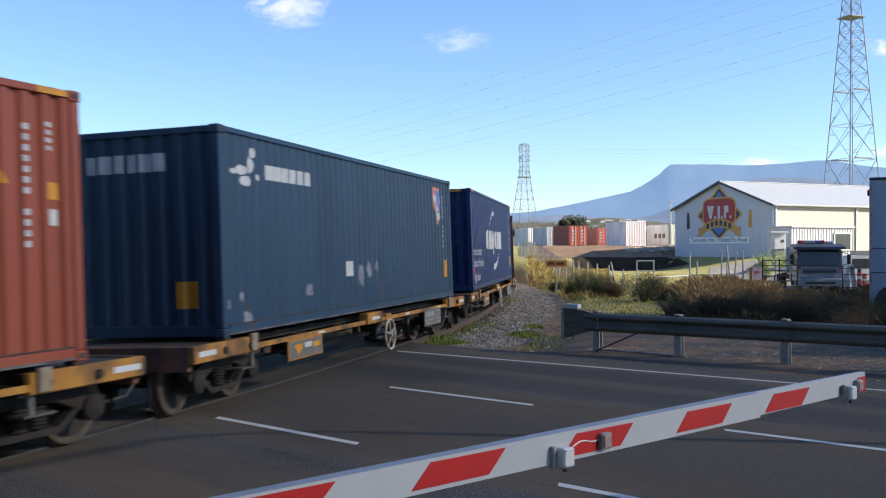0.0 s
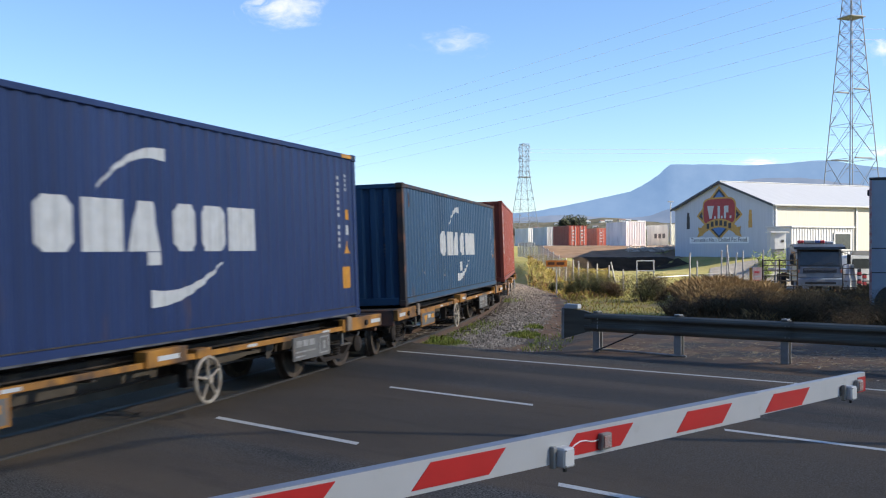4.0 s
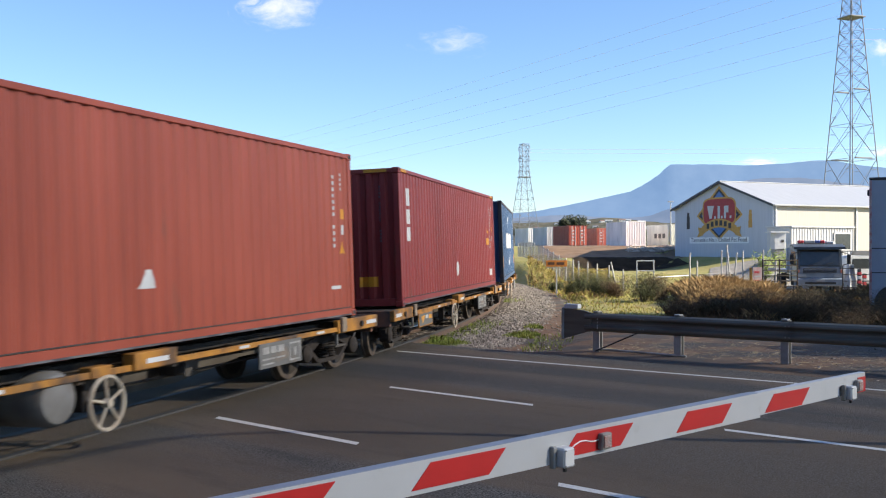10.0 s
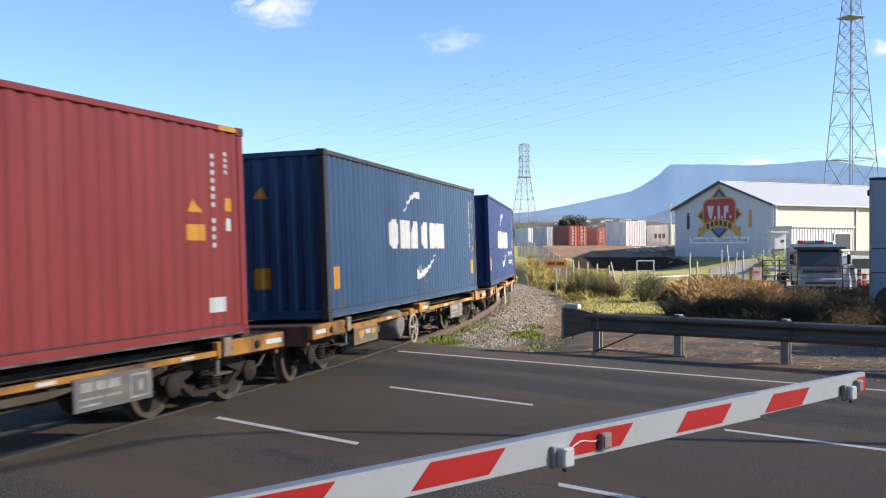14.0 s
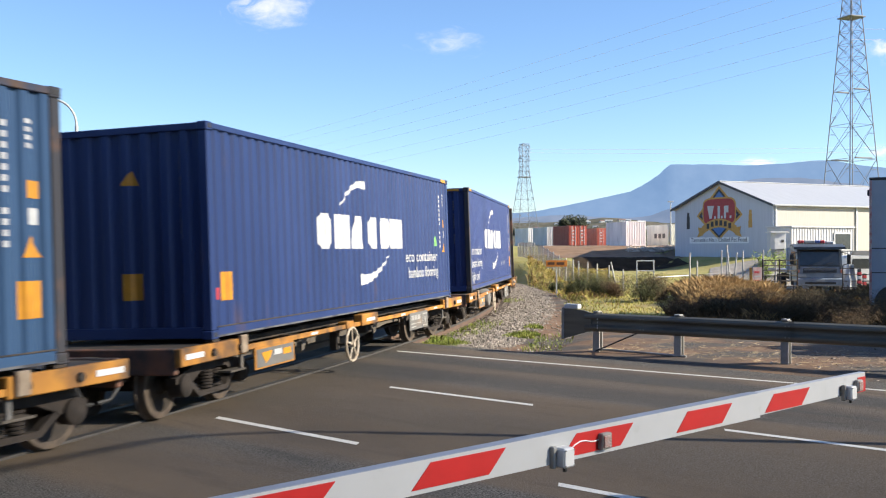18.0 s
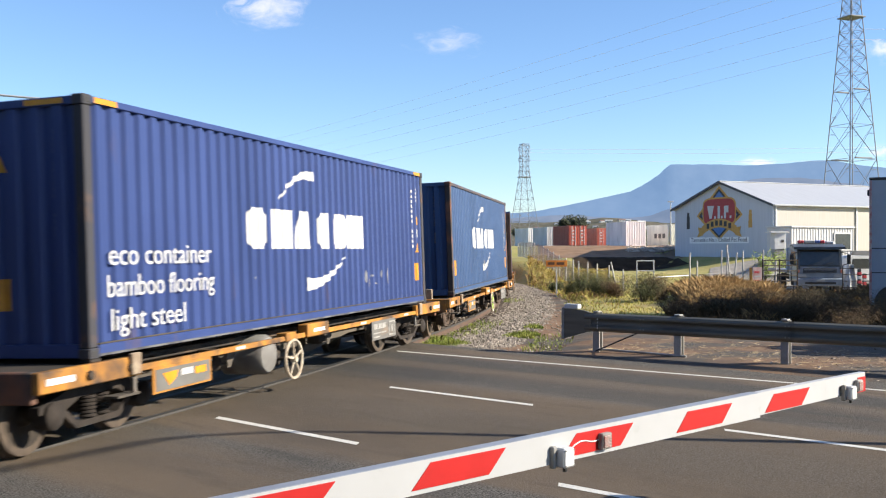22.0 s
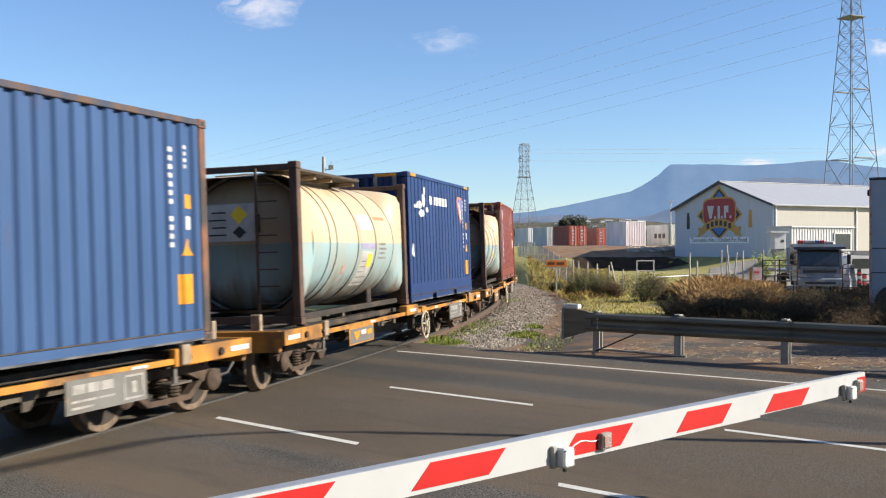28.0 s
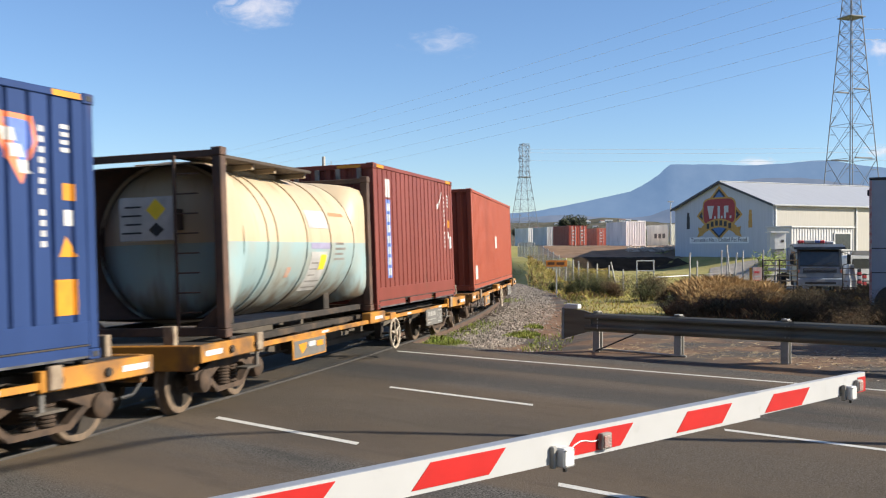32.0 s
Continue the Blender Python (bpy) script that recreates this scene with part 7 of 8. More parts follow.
def truck():
    """Faces -y; its middle is x = 0, its nose y = 0."""
    x, y = bearing(1451, 48.5)
    t = thing("tow_truck", "slate grey cab-over truck with roof beacons parked nose out", "truck", pose(x, y, ground_z(x, y) + 0.1, 0, 0, -7))
    body = mat("truck_paint", (0.25, 0.285, 0.335), (0.19, 0.215, 0.25), scale=2, rough=0.35, grime=(0.13, 0.13, 0.13), grime_scale=1.4)
    slate = mat("visor_slate", (0.07, 0.085, 0.105), (0.05, 0.06, 0.075), scale=2, rough=0.45)
    W = 1.05
    part("cab", Geo().prism([(0.0, 0.55), (-0.03, 1.2), (0.16, 2.06), (0.34, 2.2), (1.75, 2.22), (1.8, 0.55)], -W, W, "x"), body, t)
    part("windscreen", Geo().prism([(-0.034, 1.3), (0.122, 2.02), (0.14, 2.02), (-0.01, 1.3)], -W + 0.12, W - 0.12, "x"), GLASS_DARK, t, "dark raked windscreen")
    part("windscreen_seal", Geo().prism([(-0.03, 1.25), (0.13, 2.06), (0.145, 2.06), (0.0, 1.25)], -W + 0.06, W - 0.06, "x"), BLACK, t)
    lamp = mat("lamp_glass", (0.4, 0.4, 0.4), rough=0.15)
    for s in (-1, 1):
        lo, hi = sorted((s * (W + 0.001), s * (W + 0.012)))
        part("side_window", Geo().prism([(0.25, 1.32), (0.4, 1.98), (1.25, 1.98), (1.25, 1.32)], lo, hi, "x"), GLASS_DARK, t, "dark side window")
        part("door_seam", Geo().box(lo, hi, 1.28, 1.3, 0.6, 2.0), BLACK, t)
        part("a_pillar", Geo().prism([(-0.045, 1.25), (0.115, 2.06), (0.15, 2.06), (0.0, 1.25)], s * (W - 0.08) - 0.05, s * (W - 0.08) + 0.05, "x"), slate, t, "dark cab corner pillar")
        part("headlight", Geo().prism([(s * 0.62, 0.72), (s * 0.98, 0.74), (s * 1.0, 0.9), (s * 0.66, 0.86)][::s], -0.07, -0.01), lamp, t, "clear slanting headlight")
        part("indicator", Geo().chamfer(s * 1.0 - 0.05, s * 1.0 + 0.05, -0.06, 0.02, 0.94, 1.1, 0.02), BADGE_ORANGE, t, "orange corner indicator")
        part("mirror_arm", Geo().tube((s * 1.04, 0.1, 1.95), (s * 1.32, -0.1, 1.85), 0.018, seg=6), BLACK, t)
        part("mirror_arm", Geo().tube((s * 1.04, 0.05, 1.3), (s * 1.32, -0.1, 1.4), 0.018, seg=6), BLACK, t)
        part("mirror", Geo().chamfer(s * 1.33 - 0.09, s * 1.33 + 0.09, -0.14, -0.06, 1.36, 1.84, 0.03), BLACK, t, "tall black mirror")
        wheel(t, s * 0.88, 0.75, 0.32, 0.45, 0.28)
        for yy in (4.2, 5.2):
            wheel(t, s * 0.9, yy, 0.32, 0.45, 0.3)
        part("mud_guard", Geo().chamfer(s * 0.9 - 0.18, s * 0.9 + 0.18, 1.2, 1.3, 0.3, 0.9, 0.02), BLACK, t)
        part("chassis_rail", Geo().chamfer(s * 0.4 - 0.05, s * 0.4 + 0.05, 0.6, 6.6, 0.5, 0.78, 0.01), STEEL_DARK, t)
        part("corner_vane", Geo().chamfer(s * 0.97 - 0.06, s * 0.97 + 0.06, -0.05, 0.03, 1.12, 1.28, 0.02), slate, t)
    part("sun_visor", Geo().prism([(-0.2, 2.08), (-0.2, 2.2), (0.34, 2.34), (0.34, 2.22)], -W - 0.2, W + 0.1, "x"), slate, t, "dark slate sun visor")
    part("roof_fairing", Geo().prism([(0.34, 2.22), (0.34, 2.34), (1.7, 2.3), (1.75, 2.22)], -W + 0.02, W - 0.02, "x"), slate, t)
    part("grille", Geo().chamfer(-0.78, 0.78, -0.05, -0.005, 0.94, 1.16, 0.012), BLACK, t, "black slatted grille")
    for k in range(3):
        part("grille_slat", Geo().chamfer(-0.76, 0.76, -0.065, -0.049, 0.965 + 0.065 * k, 0.985 + 0.065 * k, 0.004), body, t)
    part("bumper", Geo().chamfer(-W - 0.02, W + 0.02, -0.14, 0.12, 0.3, 0.68, 0.05), body, t)
    part("bumper_strip", Geo().chamfer(-0.72, 0.72, -0.155, -0.139, 0.4, 0.5, 0.004), BLACK, t)
    part("number_plate_bar", Geo().box(-0.19, 0.19, -0.16, -0.156, 0.54, 0.62), PLACARD, t, "plain pale plate")
    for k in (-0.6, 0.05):
        part("wiper", Geo().tube((k, -0.05, 1.29), (k + 0.55, -0.005, 1.44), 0.012, seg=5), BLACK, t)
    bar = part("beacon_bar", Geo().chamfer(-0.9, 0.35, 0.45, 0.75, 2.33, 2.38, 0.02), BLACK, t)
    for x0, x1, m, q in ((-0.9, -0.62, RED_SIGN, "red beacon cover"), (-0.6, -0.1, PLACARD, "pale middle beacon cover"), (-0.08, 0.14, BADGE_BLUE, "blue beacon cover"), (0.16, 0.35, RED_SIGN, "red beacon cover")):
        part("beacon", Geo().chamfer(x0, x1, 0.47, 0.73, 2.38, 2.52, 0.03), m, bar, q)
    part("roof_unit", Geo().chamfer(0.42, 0.8, 0.5, 1.1, 2.33, 2.48, 0.04), WHITE_PAINT, t, "white roof unit")
    part("tray", Geo().chamfer(-1.15, 1.2, 2.0, 6.7, 0.9, 1.05, 0.02), STEEL_GALV, t)
    part("headboard", Geo().chamfer(-1.15, 1.2, 1.95, 2.05, 1.05, 2.2, 0.02), WHITE_PAINT, t)
    part("cargo_hump", Geo().chamfer(0.35, 1.3, 2.1, 4.0, 1.05, 2.5, 0.14), WHITE_PAINT, t, "white covered load")


truck()


def yard_clutter():
    """A hanging white sheet and striped barrier posts beside the truck."""
    x, y = bearing(1503, 47.2)
    t = thing("plastic_sheet", "crumpled white plastic sheet hanging beside the truck", "plastic sheet", pose(x, y, ground_z(x, y)))
    g, n, k = Geo(), 9, 12
    for j in range(k + 1):
        for i in range(n + 1):
            a, f = i / n, j / k
            g.v.append(((a - 0.5) * (0.75 - 0.5 * f), -0.12 + 0.09 * math.sin(a * 9 + f * 2) + 0.06 * noise.noise((a * 4, f * 5, 1)), 1.5 * f - 0.05))
    g.f = [(j * (n + 1) + i, j * (n + 1) + i + 1, (j + 1) * (n + 1) + i + 1, (j + 1) * (n + 1) + i) for j in range(k) for i in range(n)]
    part("sheet", g, mat("sheet_white", (0.6, 0.6, 0.6), (0.42, 0.43, 0.45), scale=5, rough=0.4), t, fix=False)
    part("pole", Geo().tube((0, 0.05, -0.2), (0, 0.05, 1.55), 0.03, seg=6), STEEL_DARK, t)
    for px, d, h in ((1521, 46.5, 1.25), (1530, 47.5, 1.0)):
        x, y = bearing(px, d)
        t = thing("barrier_post", "dark barrier post with red and white bands", "barrier post", pose(x, y, ground_z(x, y)), group="barrier posts in the yard")
        part("shaft", Geo().chamfer(-0.07, 0.07, -0.07, 0.07, -0.2, h, 0.02), BLACK, t)
        for q, m in ((0.78, RED_SIGN), (0.62, WHITE_PAINT), (0.46, RED_SIGN)):
            part("band", Geo().chamfer(-0.08, 0.08, -0.08, 0.08, h * q, h * q + 0.13, 0.01), m, t, "painted band")


yard_clutter()


def parked_van():
    """Seen from behind, between the two trucks."""
    x, y = bearing(1528, 52)
    t = thing("van", "white van with red tail lamps parked between the trucks", "van", pose(x, y, ground_z(x, y) + 0.04, 0, 0, 6))
    part("body", Geo().prism([(-0.85, 0.35), (0.85, 0.35), (0.87, 1.0), (0.72, 1.72), (0.6, 1.8), (-0.6, 1.8), (-0.72, 1.72), (-0.87, 1.0)], 0.0, 4.2), WHITE_PAINT, t)
    part("rear_window", Geo().prism([(-0.66, 1.15), (0.66, 1.15), (0.58, 1.65), (-0.58, 1.65)], -0.012, -0.002), GLASS_DARK, t, "dark rear window")
    part("bumper", Geo().chamfer(-0.86, 0.86, -0.1, 0.02, 0.34, 0.55, 0.03), GREY_PAINT, t)
    part("number_plate_bar", Geo().box(-0.2, 0.2, -0.012, -0.002, 0.75, 0.86), PLACARD, t, "plain pale plate")
    for k in (-1, 1):
        part("tail_lamp", Geo().chamfer(k * 0.78 - 0.07, k * 0.78 + 0.07, -0.03, 0.01, 0.7, 1.15, 0.02), RED_SIGN, t, "red tail lamp")
        for yy in (0.8, 3.3):
            wheel(t, k * 0.74, yy, 0.3, 0.32, 0.2)
    x, y = bearing(1505, 60)
    t = thing("lean_to", "grey sheet lean-to roof on slim posts", "shelter", pose(x, y, ground_z(x, y)))
    part("roof_sheet", Geo().prism([(0.0, 1.85), (2.0, 1.85), (2.0, 1.9), (0.0, 1.9)], 0.0, 1.6), GREY_PAINT, t)
    part("front_sheet", Geo().prism([(-0.25, 1.45), (2.2, 1.45), (2.0, 1.87), (0.1, 1.87)], -0.2, -0.17), GREY_PAINT, t, "sloping grey front sheet")
    for px in (0.1, 1.9):
        for py in (0.1, 1.5):
            part("post", Geo().tube((px, py, -0.2), (px, py, 1.86), 0.04, seg=8), STEEL_PALE, t)


parked_van()


def box_truck():
    """A tall enclosed body; its near flank faces the road."""
    x, y = bearing(1540, 33)
    z = ground_z(x + 4, y + 1)
    t = thing("box_truck", "tall pale blue-grey box-bodied truck standing in shade", "truck", pose(x, y, z, 0, 0, -25))
    body = mat("box_paint", (0.32, 0.375, 0.45), (0.275, 0.325, 0.39), scale=1.5, rough=0.5)
    part("box_body", Geo().chamfer(0.0, 9.6, 0.0, 2.5, 0.95, 4.62, 0.03), body, t)
    part("skirt", Geo().chamfer(0.02, 9.6, 0.01, 2.49, 0.5, 0.95, 0.02), body, t)
    part("top_rail", Geo().chamfer(-0.03, 9.63, -0.03, 2.53, 4.62, 4.7, 0.02), mat("rail_dark", (0.04, 0.045, 0.05), rough=0.5), t, "dark top rail")
    for zz in (1.55, 2.35):
        part("seam", Geo().box(0.03, 9.57, -0.006, -0.001, zz, zz + 0.03), STEEL_DARK, t)
    part("corner_trim", Geo().chamfer(-0.025, 0.05, -0.02, 0.06, 0.55, 4.6, 0.008), mat("trim_red", (0.4, 0.12, 0.12), (0.45, 0.42, 0.42), scale=5, rough=0.5), t, "faded red corner trim")
    part("marker_lamp", Geo().chamfer(-0.09, 0.0, 0.1, 0.3, 4.1, 4.3, 0.02), BLACK, t)
    for xx in (0.75, 8.0):
        part("wheel_arch", Geo().lathe([(-0.012, 0.0), (-0.012, 0.62), (-0.002, 0.62)], "y", 28, (xx, 0, 0.55)), BLACK, t, "dark wheel arch")
        tyre = part("wheel", Geo().lathe([(-0.02, 0.0), (-0.03, 0.3), (-0.03, 0.46), (0.0, 0.5), (0.27, 0.5), (0.28, 0.3)], "y", 28, (xx, 0, 0.5)), BLACK, t, smooth=True)
    part("cab", Geo().chamfer(9.7, 11.6, 0.1, 2.4, 0.5, 3.0, 0.12), body, t)
    for yy in (0.15, 2.1):
        part("wheel", Geo().lathe([(-0.13, 0.0), (-0.14, 0.46), (0.0, 0.5), (0.14, 0.46), (0.13, 0.0)], "y", 24, (10.6, yy, 0.5)), BLACK, t, smooth=True)
    part("chassis", Geo().chamfer(0.3, 11.2, 0.8, 1.7, 0.45, 0.9, 0.02), STEEL_DARK, t)


box_truck()


# ---- masts, lamps, lines
def street_lamp():
    t = thing("street_lamp", "galvanised street lamp with a long curved arm", "street lamp", pose(-16.1, 44, -0.4))
    pts = [(0, 0, 0), (0, 0, 8.0)]
    for k in range(1, 9):
        a = math.pi / 2 * k / 8
        pts.append((-1.05 * (1 - math.cos(a)), 0, 8.0 + 1.15 * math.sin(a)))
    pts += [(-1.9, 0, 9.22), (-4.6, 0, 9.45)]
    part("pole", Geo().tube(pts[0], pts[1], 0.105, 0.075, 12), STEEL_PALE, t)
    part("arm", Geo().path(pts[1:], 0.05, 8), STEEL_PALE, t)
    part("lantern", Geo().chamfer(-5.3, -4.5, -0.15, 0.15, 9.38, 9.54, 0.04), GREY_PAINT, t)
    part("base", Geo().tube((0, 0, -0.1), (0, 0, 0.3), 0.16, 0.12, 10), STEEL_PALE, t)


street_lamp()


def camera_pole():
    t = thing("utility_pole", "grey utility pole with a small bracketed unit", "utility pole", pose(-7.15, 60, -0.3))
    part("pole", Geo().tube((0, 0, 0), (0, 0, 8.0), 0.12, 0.1, 10), GREY_POST, t)
    part("bracket", Geo().tube((0, 0, 7.2), (0.5, 0, 7.25), 0.03, seg=6), STEEL_GALV, t)
    part("unit", Geo().chamfer(0.3, 0.62, -0.1, 0.1, 7.25, 7.5, 0.02), GREY_PAINT, t, "small grey camera unit")
    part("finial", Geo().tube((0.45, 0, 7.5), (0.45, 0, 7.75), 0.02, seg=6), STEEL_GALV, t)


camera_pole()


def light_mast():
    x, y = bearing(1187, 116)
    t = thing("light_mast", "slim pale yard light mast with a crossbar", "light mast", pose(x, y, ground_z(x, y)))
    part("mast", Geo().tube((0, 0, -0.2), (0, 0, 5.2), 0.08, 0.06, 8), STEEL_PALE, t)
    part("crossbar", Geo().chamfer(-0.35, 0.35, -0.06, 0.06, 5.1, 5.25, 0.02), STEEL_PALE, t)


light_mast()


def pylon(x, y, half_base, height, waist, half_waist, label, arms, turn=20, levels=None, platforms=(), reach=0.55, thin=1.0):
    """A four-legged lattice tower."""
    t = thing("pylon", label, "pylon", pose(x, y, 0.5, 0, 0, turn), group="power line pylons")
    corners = ((-1, -1), (1, -1), (1, 1), (-1, 1))

    def half(z):
        return half_base + (half_waist - half_base) * min(z / waist, 1.0)
    r = half_base * 0.019 * thin
    levels = list(levels or [0.0])
    while levels[-1] < height:
        levels.append(min(height, levels[-1] + max(1.25 * half(levels[-1]), 1.7)))
    for a, b in corners:
        pts = [(a * half(z), b * half(z), z) for z in (0, waist, height)]
        part("leg", Geo().path(pts, r * 1.4, 5), LATTICE, t)
    for z0, z1 in zip(levels, levels[1:]):
        h0, h1 = half(z0), half(z1)
        for i in range(4):
            (a, b), (c, d) = corners[i], corners[(i + 1) % 4]
            part("brace", Geo().tube((a * h0, b * h0, z0), (c * h1, d * h1, z1), r * 0.7, seg=4), LATTICE, t)
            part("brace", Geo().tube((c * h0, d * h0, z0), (a * h1, b * h1, z1), r * 0.7, seg=4), LATTICE, t)
            part("strut", Geo().tube((a * h1, b * h1, z1), (c * h1, d * h1, z1), r * 0.6, seg=4), LATTICE, t)
    for z in arms:
        w = half(z) + half_base * reach
        h = half(z)
        for s in (-1, 1):
            part("cross_arm", Geo().tube((s * h, -h, z), (s * w, 0, z + 0.2), r, seg=4).tube((s * h, h, z), (s * w, 0, z + 0.2), r, seg=4).tube((s * h, -h, z + 1.2), (s * w, 0, z + 0.2), r * 0.8, seg=4), LATTICE, t)
            part("insulator", Geo().tube((s * w, 0, z + 0.1), (s * w, 0, z - 1.0), r * 1.2, seg=6), GREY_PAINT, t, "grey insulator string")
    # walkways across the faces, and a light middle rail in each tall bay
    for z in platforms:
        for sy in (-1, 1):
            y0 = sy * half(z)
            part("platform", Geo().chamfer(-half(z) * 0.62, half(z) * 0.62, y0 - 0.2, y0 + 0.2, z, z + 0.22, 0.03), LATTICE, t)
    for z0, z1 in zip(levels, levels[1:]):
        if platforms and z1 - z0 > 5:
            for f in (0.25, 0.75):
                h = half(z0 + (z1 - z0) * f)
                for i in range(4):
                    (a, b), (c, d) = corners[i], corners[(i + 1) % 4]
                    for k0, k1 in ((0.0, 0.24), (0.76, 1.0)):
                        p0 = ((a + (c - a) * k0) * h, (b + (d - b) * k0) * h, z0 + (z1 - z0) * f)
                        p1 = ((a + (c - a) * k1) * h, (b + (d - b) * k1) * h, z0 + (z1 - z0) * f)
                        part("strut", Geo().tube(p0, p1, r * 0.45, seg=4), LATTICE, t)
    part("anti_climb", Geo().chamfer(-half(waist * 0.85) - 0.2, half(waist * 0.85) + 0.2, -half(waist * 0.85) - 0.2, half(waist * 0.85) + 0.2, waist * 0.925, waist * 0.925 + 0.2, 0.05), LATTICE, t)
    return t


pylon(69.3, 170, 3.9, 62, 44, 1.0, "tall grey steel lattice pylon behind the warehouse", (46, 52, 58), levels=[0.0, 9.5, 16.7, 22.5, 28.3, 31.3, 33.9, 36.2, 38.4, 40.7], platforms=(16.7, 28.3), thin=0.85)
pylon(26.8, 330, 4.5, 36, 27, 1.15, "distant grey steel lattice pylon", (27, 31, 34.5), reach=0.2, thin=0.75)


def line(name, a, b, sag, r, label, n=40):
    a, b = Vector(a), Vector(b)
    pts = [a + (b - a) * (i / n) - Vector((0, 0, sag * 4 * (i / n) * (1 - i / n))) for i in range(n + 1)]
    tagged(part(name, Geo().path(pts, r, 4), WIRE_DARK, fix=False), label, "power line")


WIRE_DARK = mat("line_wire", (0.6, 0.62, 0.65), rough=0.6)
for za, zb in ((51.1, 46.0), (48.3, 43.2), (44.6, 39.5), (42.2, 36.0), (38.9, 31.0), (36.4, 26.5)):
    line("power_line", (69.3, 170, za), (-197.6, 600, zb), 4.5, 0.02, "thin high-voltage wire running off into the distance")
for za, zb in ((34.8, 40.0), (33.6, 38.0), (31.0, 35.0)):
    line("power_line", (26.8, 330, za), (260.0, 340, zb), 1.5, 0.035, "thin wire of the distant power line")
for za in (45.5, 39.4, 37.6):
    line("power_line", (69.3, 170, za), (190.0, 172, za + 3), 1.0, 0.03, "thin high-voltage wire leaving the pylon")


def road_lamp():
    lamp = bpy.data.objects["street_lamp"]
    o = copy_thing(lamp, pose(13.96, 10.35, -0.05, 0, 0, 63))
    o["label"] = "galvanised street lamp reaching over the road"


road_lamp()


def tree(x, y, h, spread, seed, leaf, label, n=3800, size=0.12, group="trees"):
    rng = random.Random(seed)
    t = thing("tree", label, "tree", pose(x, y, ground_z(x, y) - 0.05), group=group)
    wood = Geo().tube((0, 0, 0), (0.1 * h * 0.2, 0, h * 0.4), h * 0.028, h * 0.018, 9)
    lobes = []
    for k in range(11):
        a = rng.random() * 6.28
        z0 = h * (0.25 + 0.2 * rng.random())
        q = spread * (0.35 + 0.6 * rng.random())
        top = Vector((q * math.cos(a), q * math.sin(a), h * (0.5 + 0.45 * rng.random())))
        mid = Vector((top.x * 0.35, top.y * 0.35, (z0 + top.z) / 2))
        wood.tube((0.02 * h, 0, z0), mid, h * 0.012, h * 0.008, 6).tube(mid, top, h * 0.008, h * 0.003, 5)
        lobes += [(top, spread * (0.22 + 0.2 * rng.random())), (mid * 0.5 + top * 0.5, spread * 0.25)]
    part("trunk", wood, BARK, t)
    g = Geo()
    for _ in range(n):
        c, q = lobes[rng.randrange(len(lobes))]
        v = Vector((rng.gauss(0, 1), rng.gauss(0, 1), rng.gauss(0, 0.7))).normalized() * q * (0.5 + 0.6 * rng.random())
        p = c + v
        d = Vector((rng.gauss(0, 1), rng.gauss(0, 1), rng.gauss(0, 1))).normalized() * size * (0.6 + 0.9 * rng.random())
        e = d.orthogonal().normalized() * size * 0.5
        g.add([p - d, p + e, p + d, p - e], [(0, 1, 2, 3)])
    part("crown", g, leaf, t, fix=False)
    return t


LEAF_TREE = leaf_material("tree_leaves", (0.05, 0.07, 0.025), (0.08, 0.09, 0.035))
LEAF_FAR = leaf_material("far_tree_leaves", (0.028, 0.036, 0.022), (0.045, 0.05, 0.03))
# unseen trees, added at the right to shade the bank and the verge
for k, (x, y, h, sp) in enumerate(((23.0, 28.5, 9.0, 4.2), (24.0, 22.5, 7.0, 3.4), (26.0, 35.5, 6.8, 3.4), (27.5, 42.0, 7.0, 3.0), (13.6, 20.4, 3.0, 1.3))):
    tree(x, y, h, sp, 200 + k, LEAF_TREE, "dark broad-crowned tree added out of view to cast shade", 9000, 0.24)
for k, (px, D, h, sp) in enumerate(((1004, 420, 11.5, 5), (1013, 430, 13, 6), (1021, 425, 11.5, 5), (992, 440, 8, 7), (975, 450, 7, 8), (1048, 470, 9, 5), (955, 460, 7, 8), (935, 470, 8, 9))):
    tree((px - 784) / 1773 * D, D, h, sp, 230 + k, LEAF_FAR, "distant dark rounded tree", 3000, 0.6, "distant trees")


# ---- far hills and mountain
def ridge(name, D, base, profile, depth, m, label, x0=-900, x1=2500, n=170, rows=9, rough_k=0.04):
    g = Geo()
    for j in range(rows):
        f = j / (rows - 1)
        d = D - depth * (1 - f)
        for i in range(n):
            px = x0 + (x1 - x0) * i / (n - 1)
            h = base + profile(px) / 1773 * D * f ** 0.85
            h *= 1 + rough_k * noise.noise((px * 0.02, f * 4, D)) * (1 - f)
            g.v.append(((px - 784) / 1773 * d, d, h))
    g.f = [(j * n + i, j * n + i + 1, (j + 1) * n + i + 1, (j + 1) * n + i) for j in range(rows - 1) for i in range(n - 1)]
    ob = part(name, g, m, fix=False)
    ob.data.polygons.foreach_set("use_smooth", [True] * len(ob.data.polygons))
    tagged(ob, label, "hill", kind="structure")


def mountain_profile(px):
    up = 64 + 38 * max(0, min(1, (px - 940) / 185)) ** 1.1 + 36 * max(0, min(1, (px - 1118) / 60)) ** 1.2 + 10 * smooth01(1169, 1188, px)
    up += 7 * math.exp(-((px - 1455) / 55) ** 2) - 2 * math.exp(-((px - 1320) / 30) ** 2) - 0.07 * max(0, px - 1480)
    if px < 940:
        up = 64 - 0.07 * (940 - px)
    return max(up, 20) + 0.8 * noise.noise((px * 0.06, 5, 0))


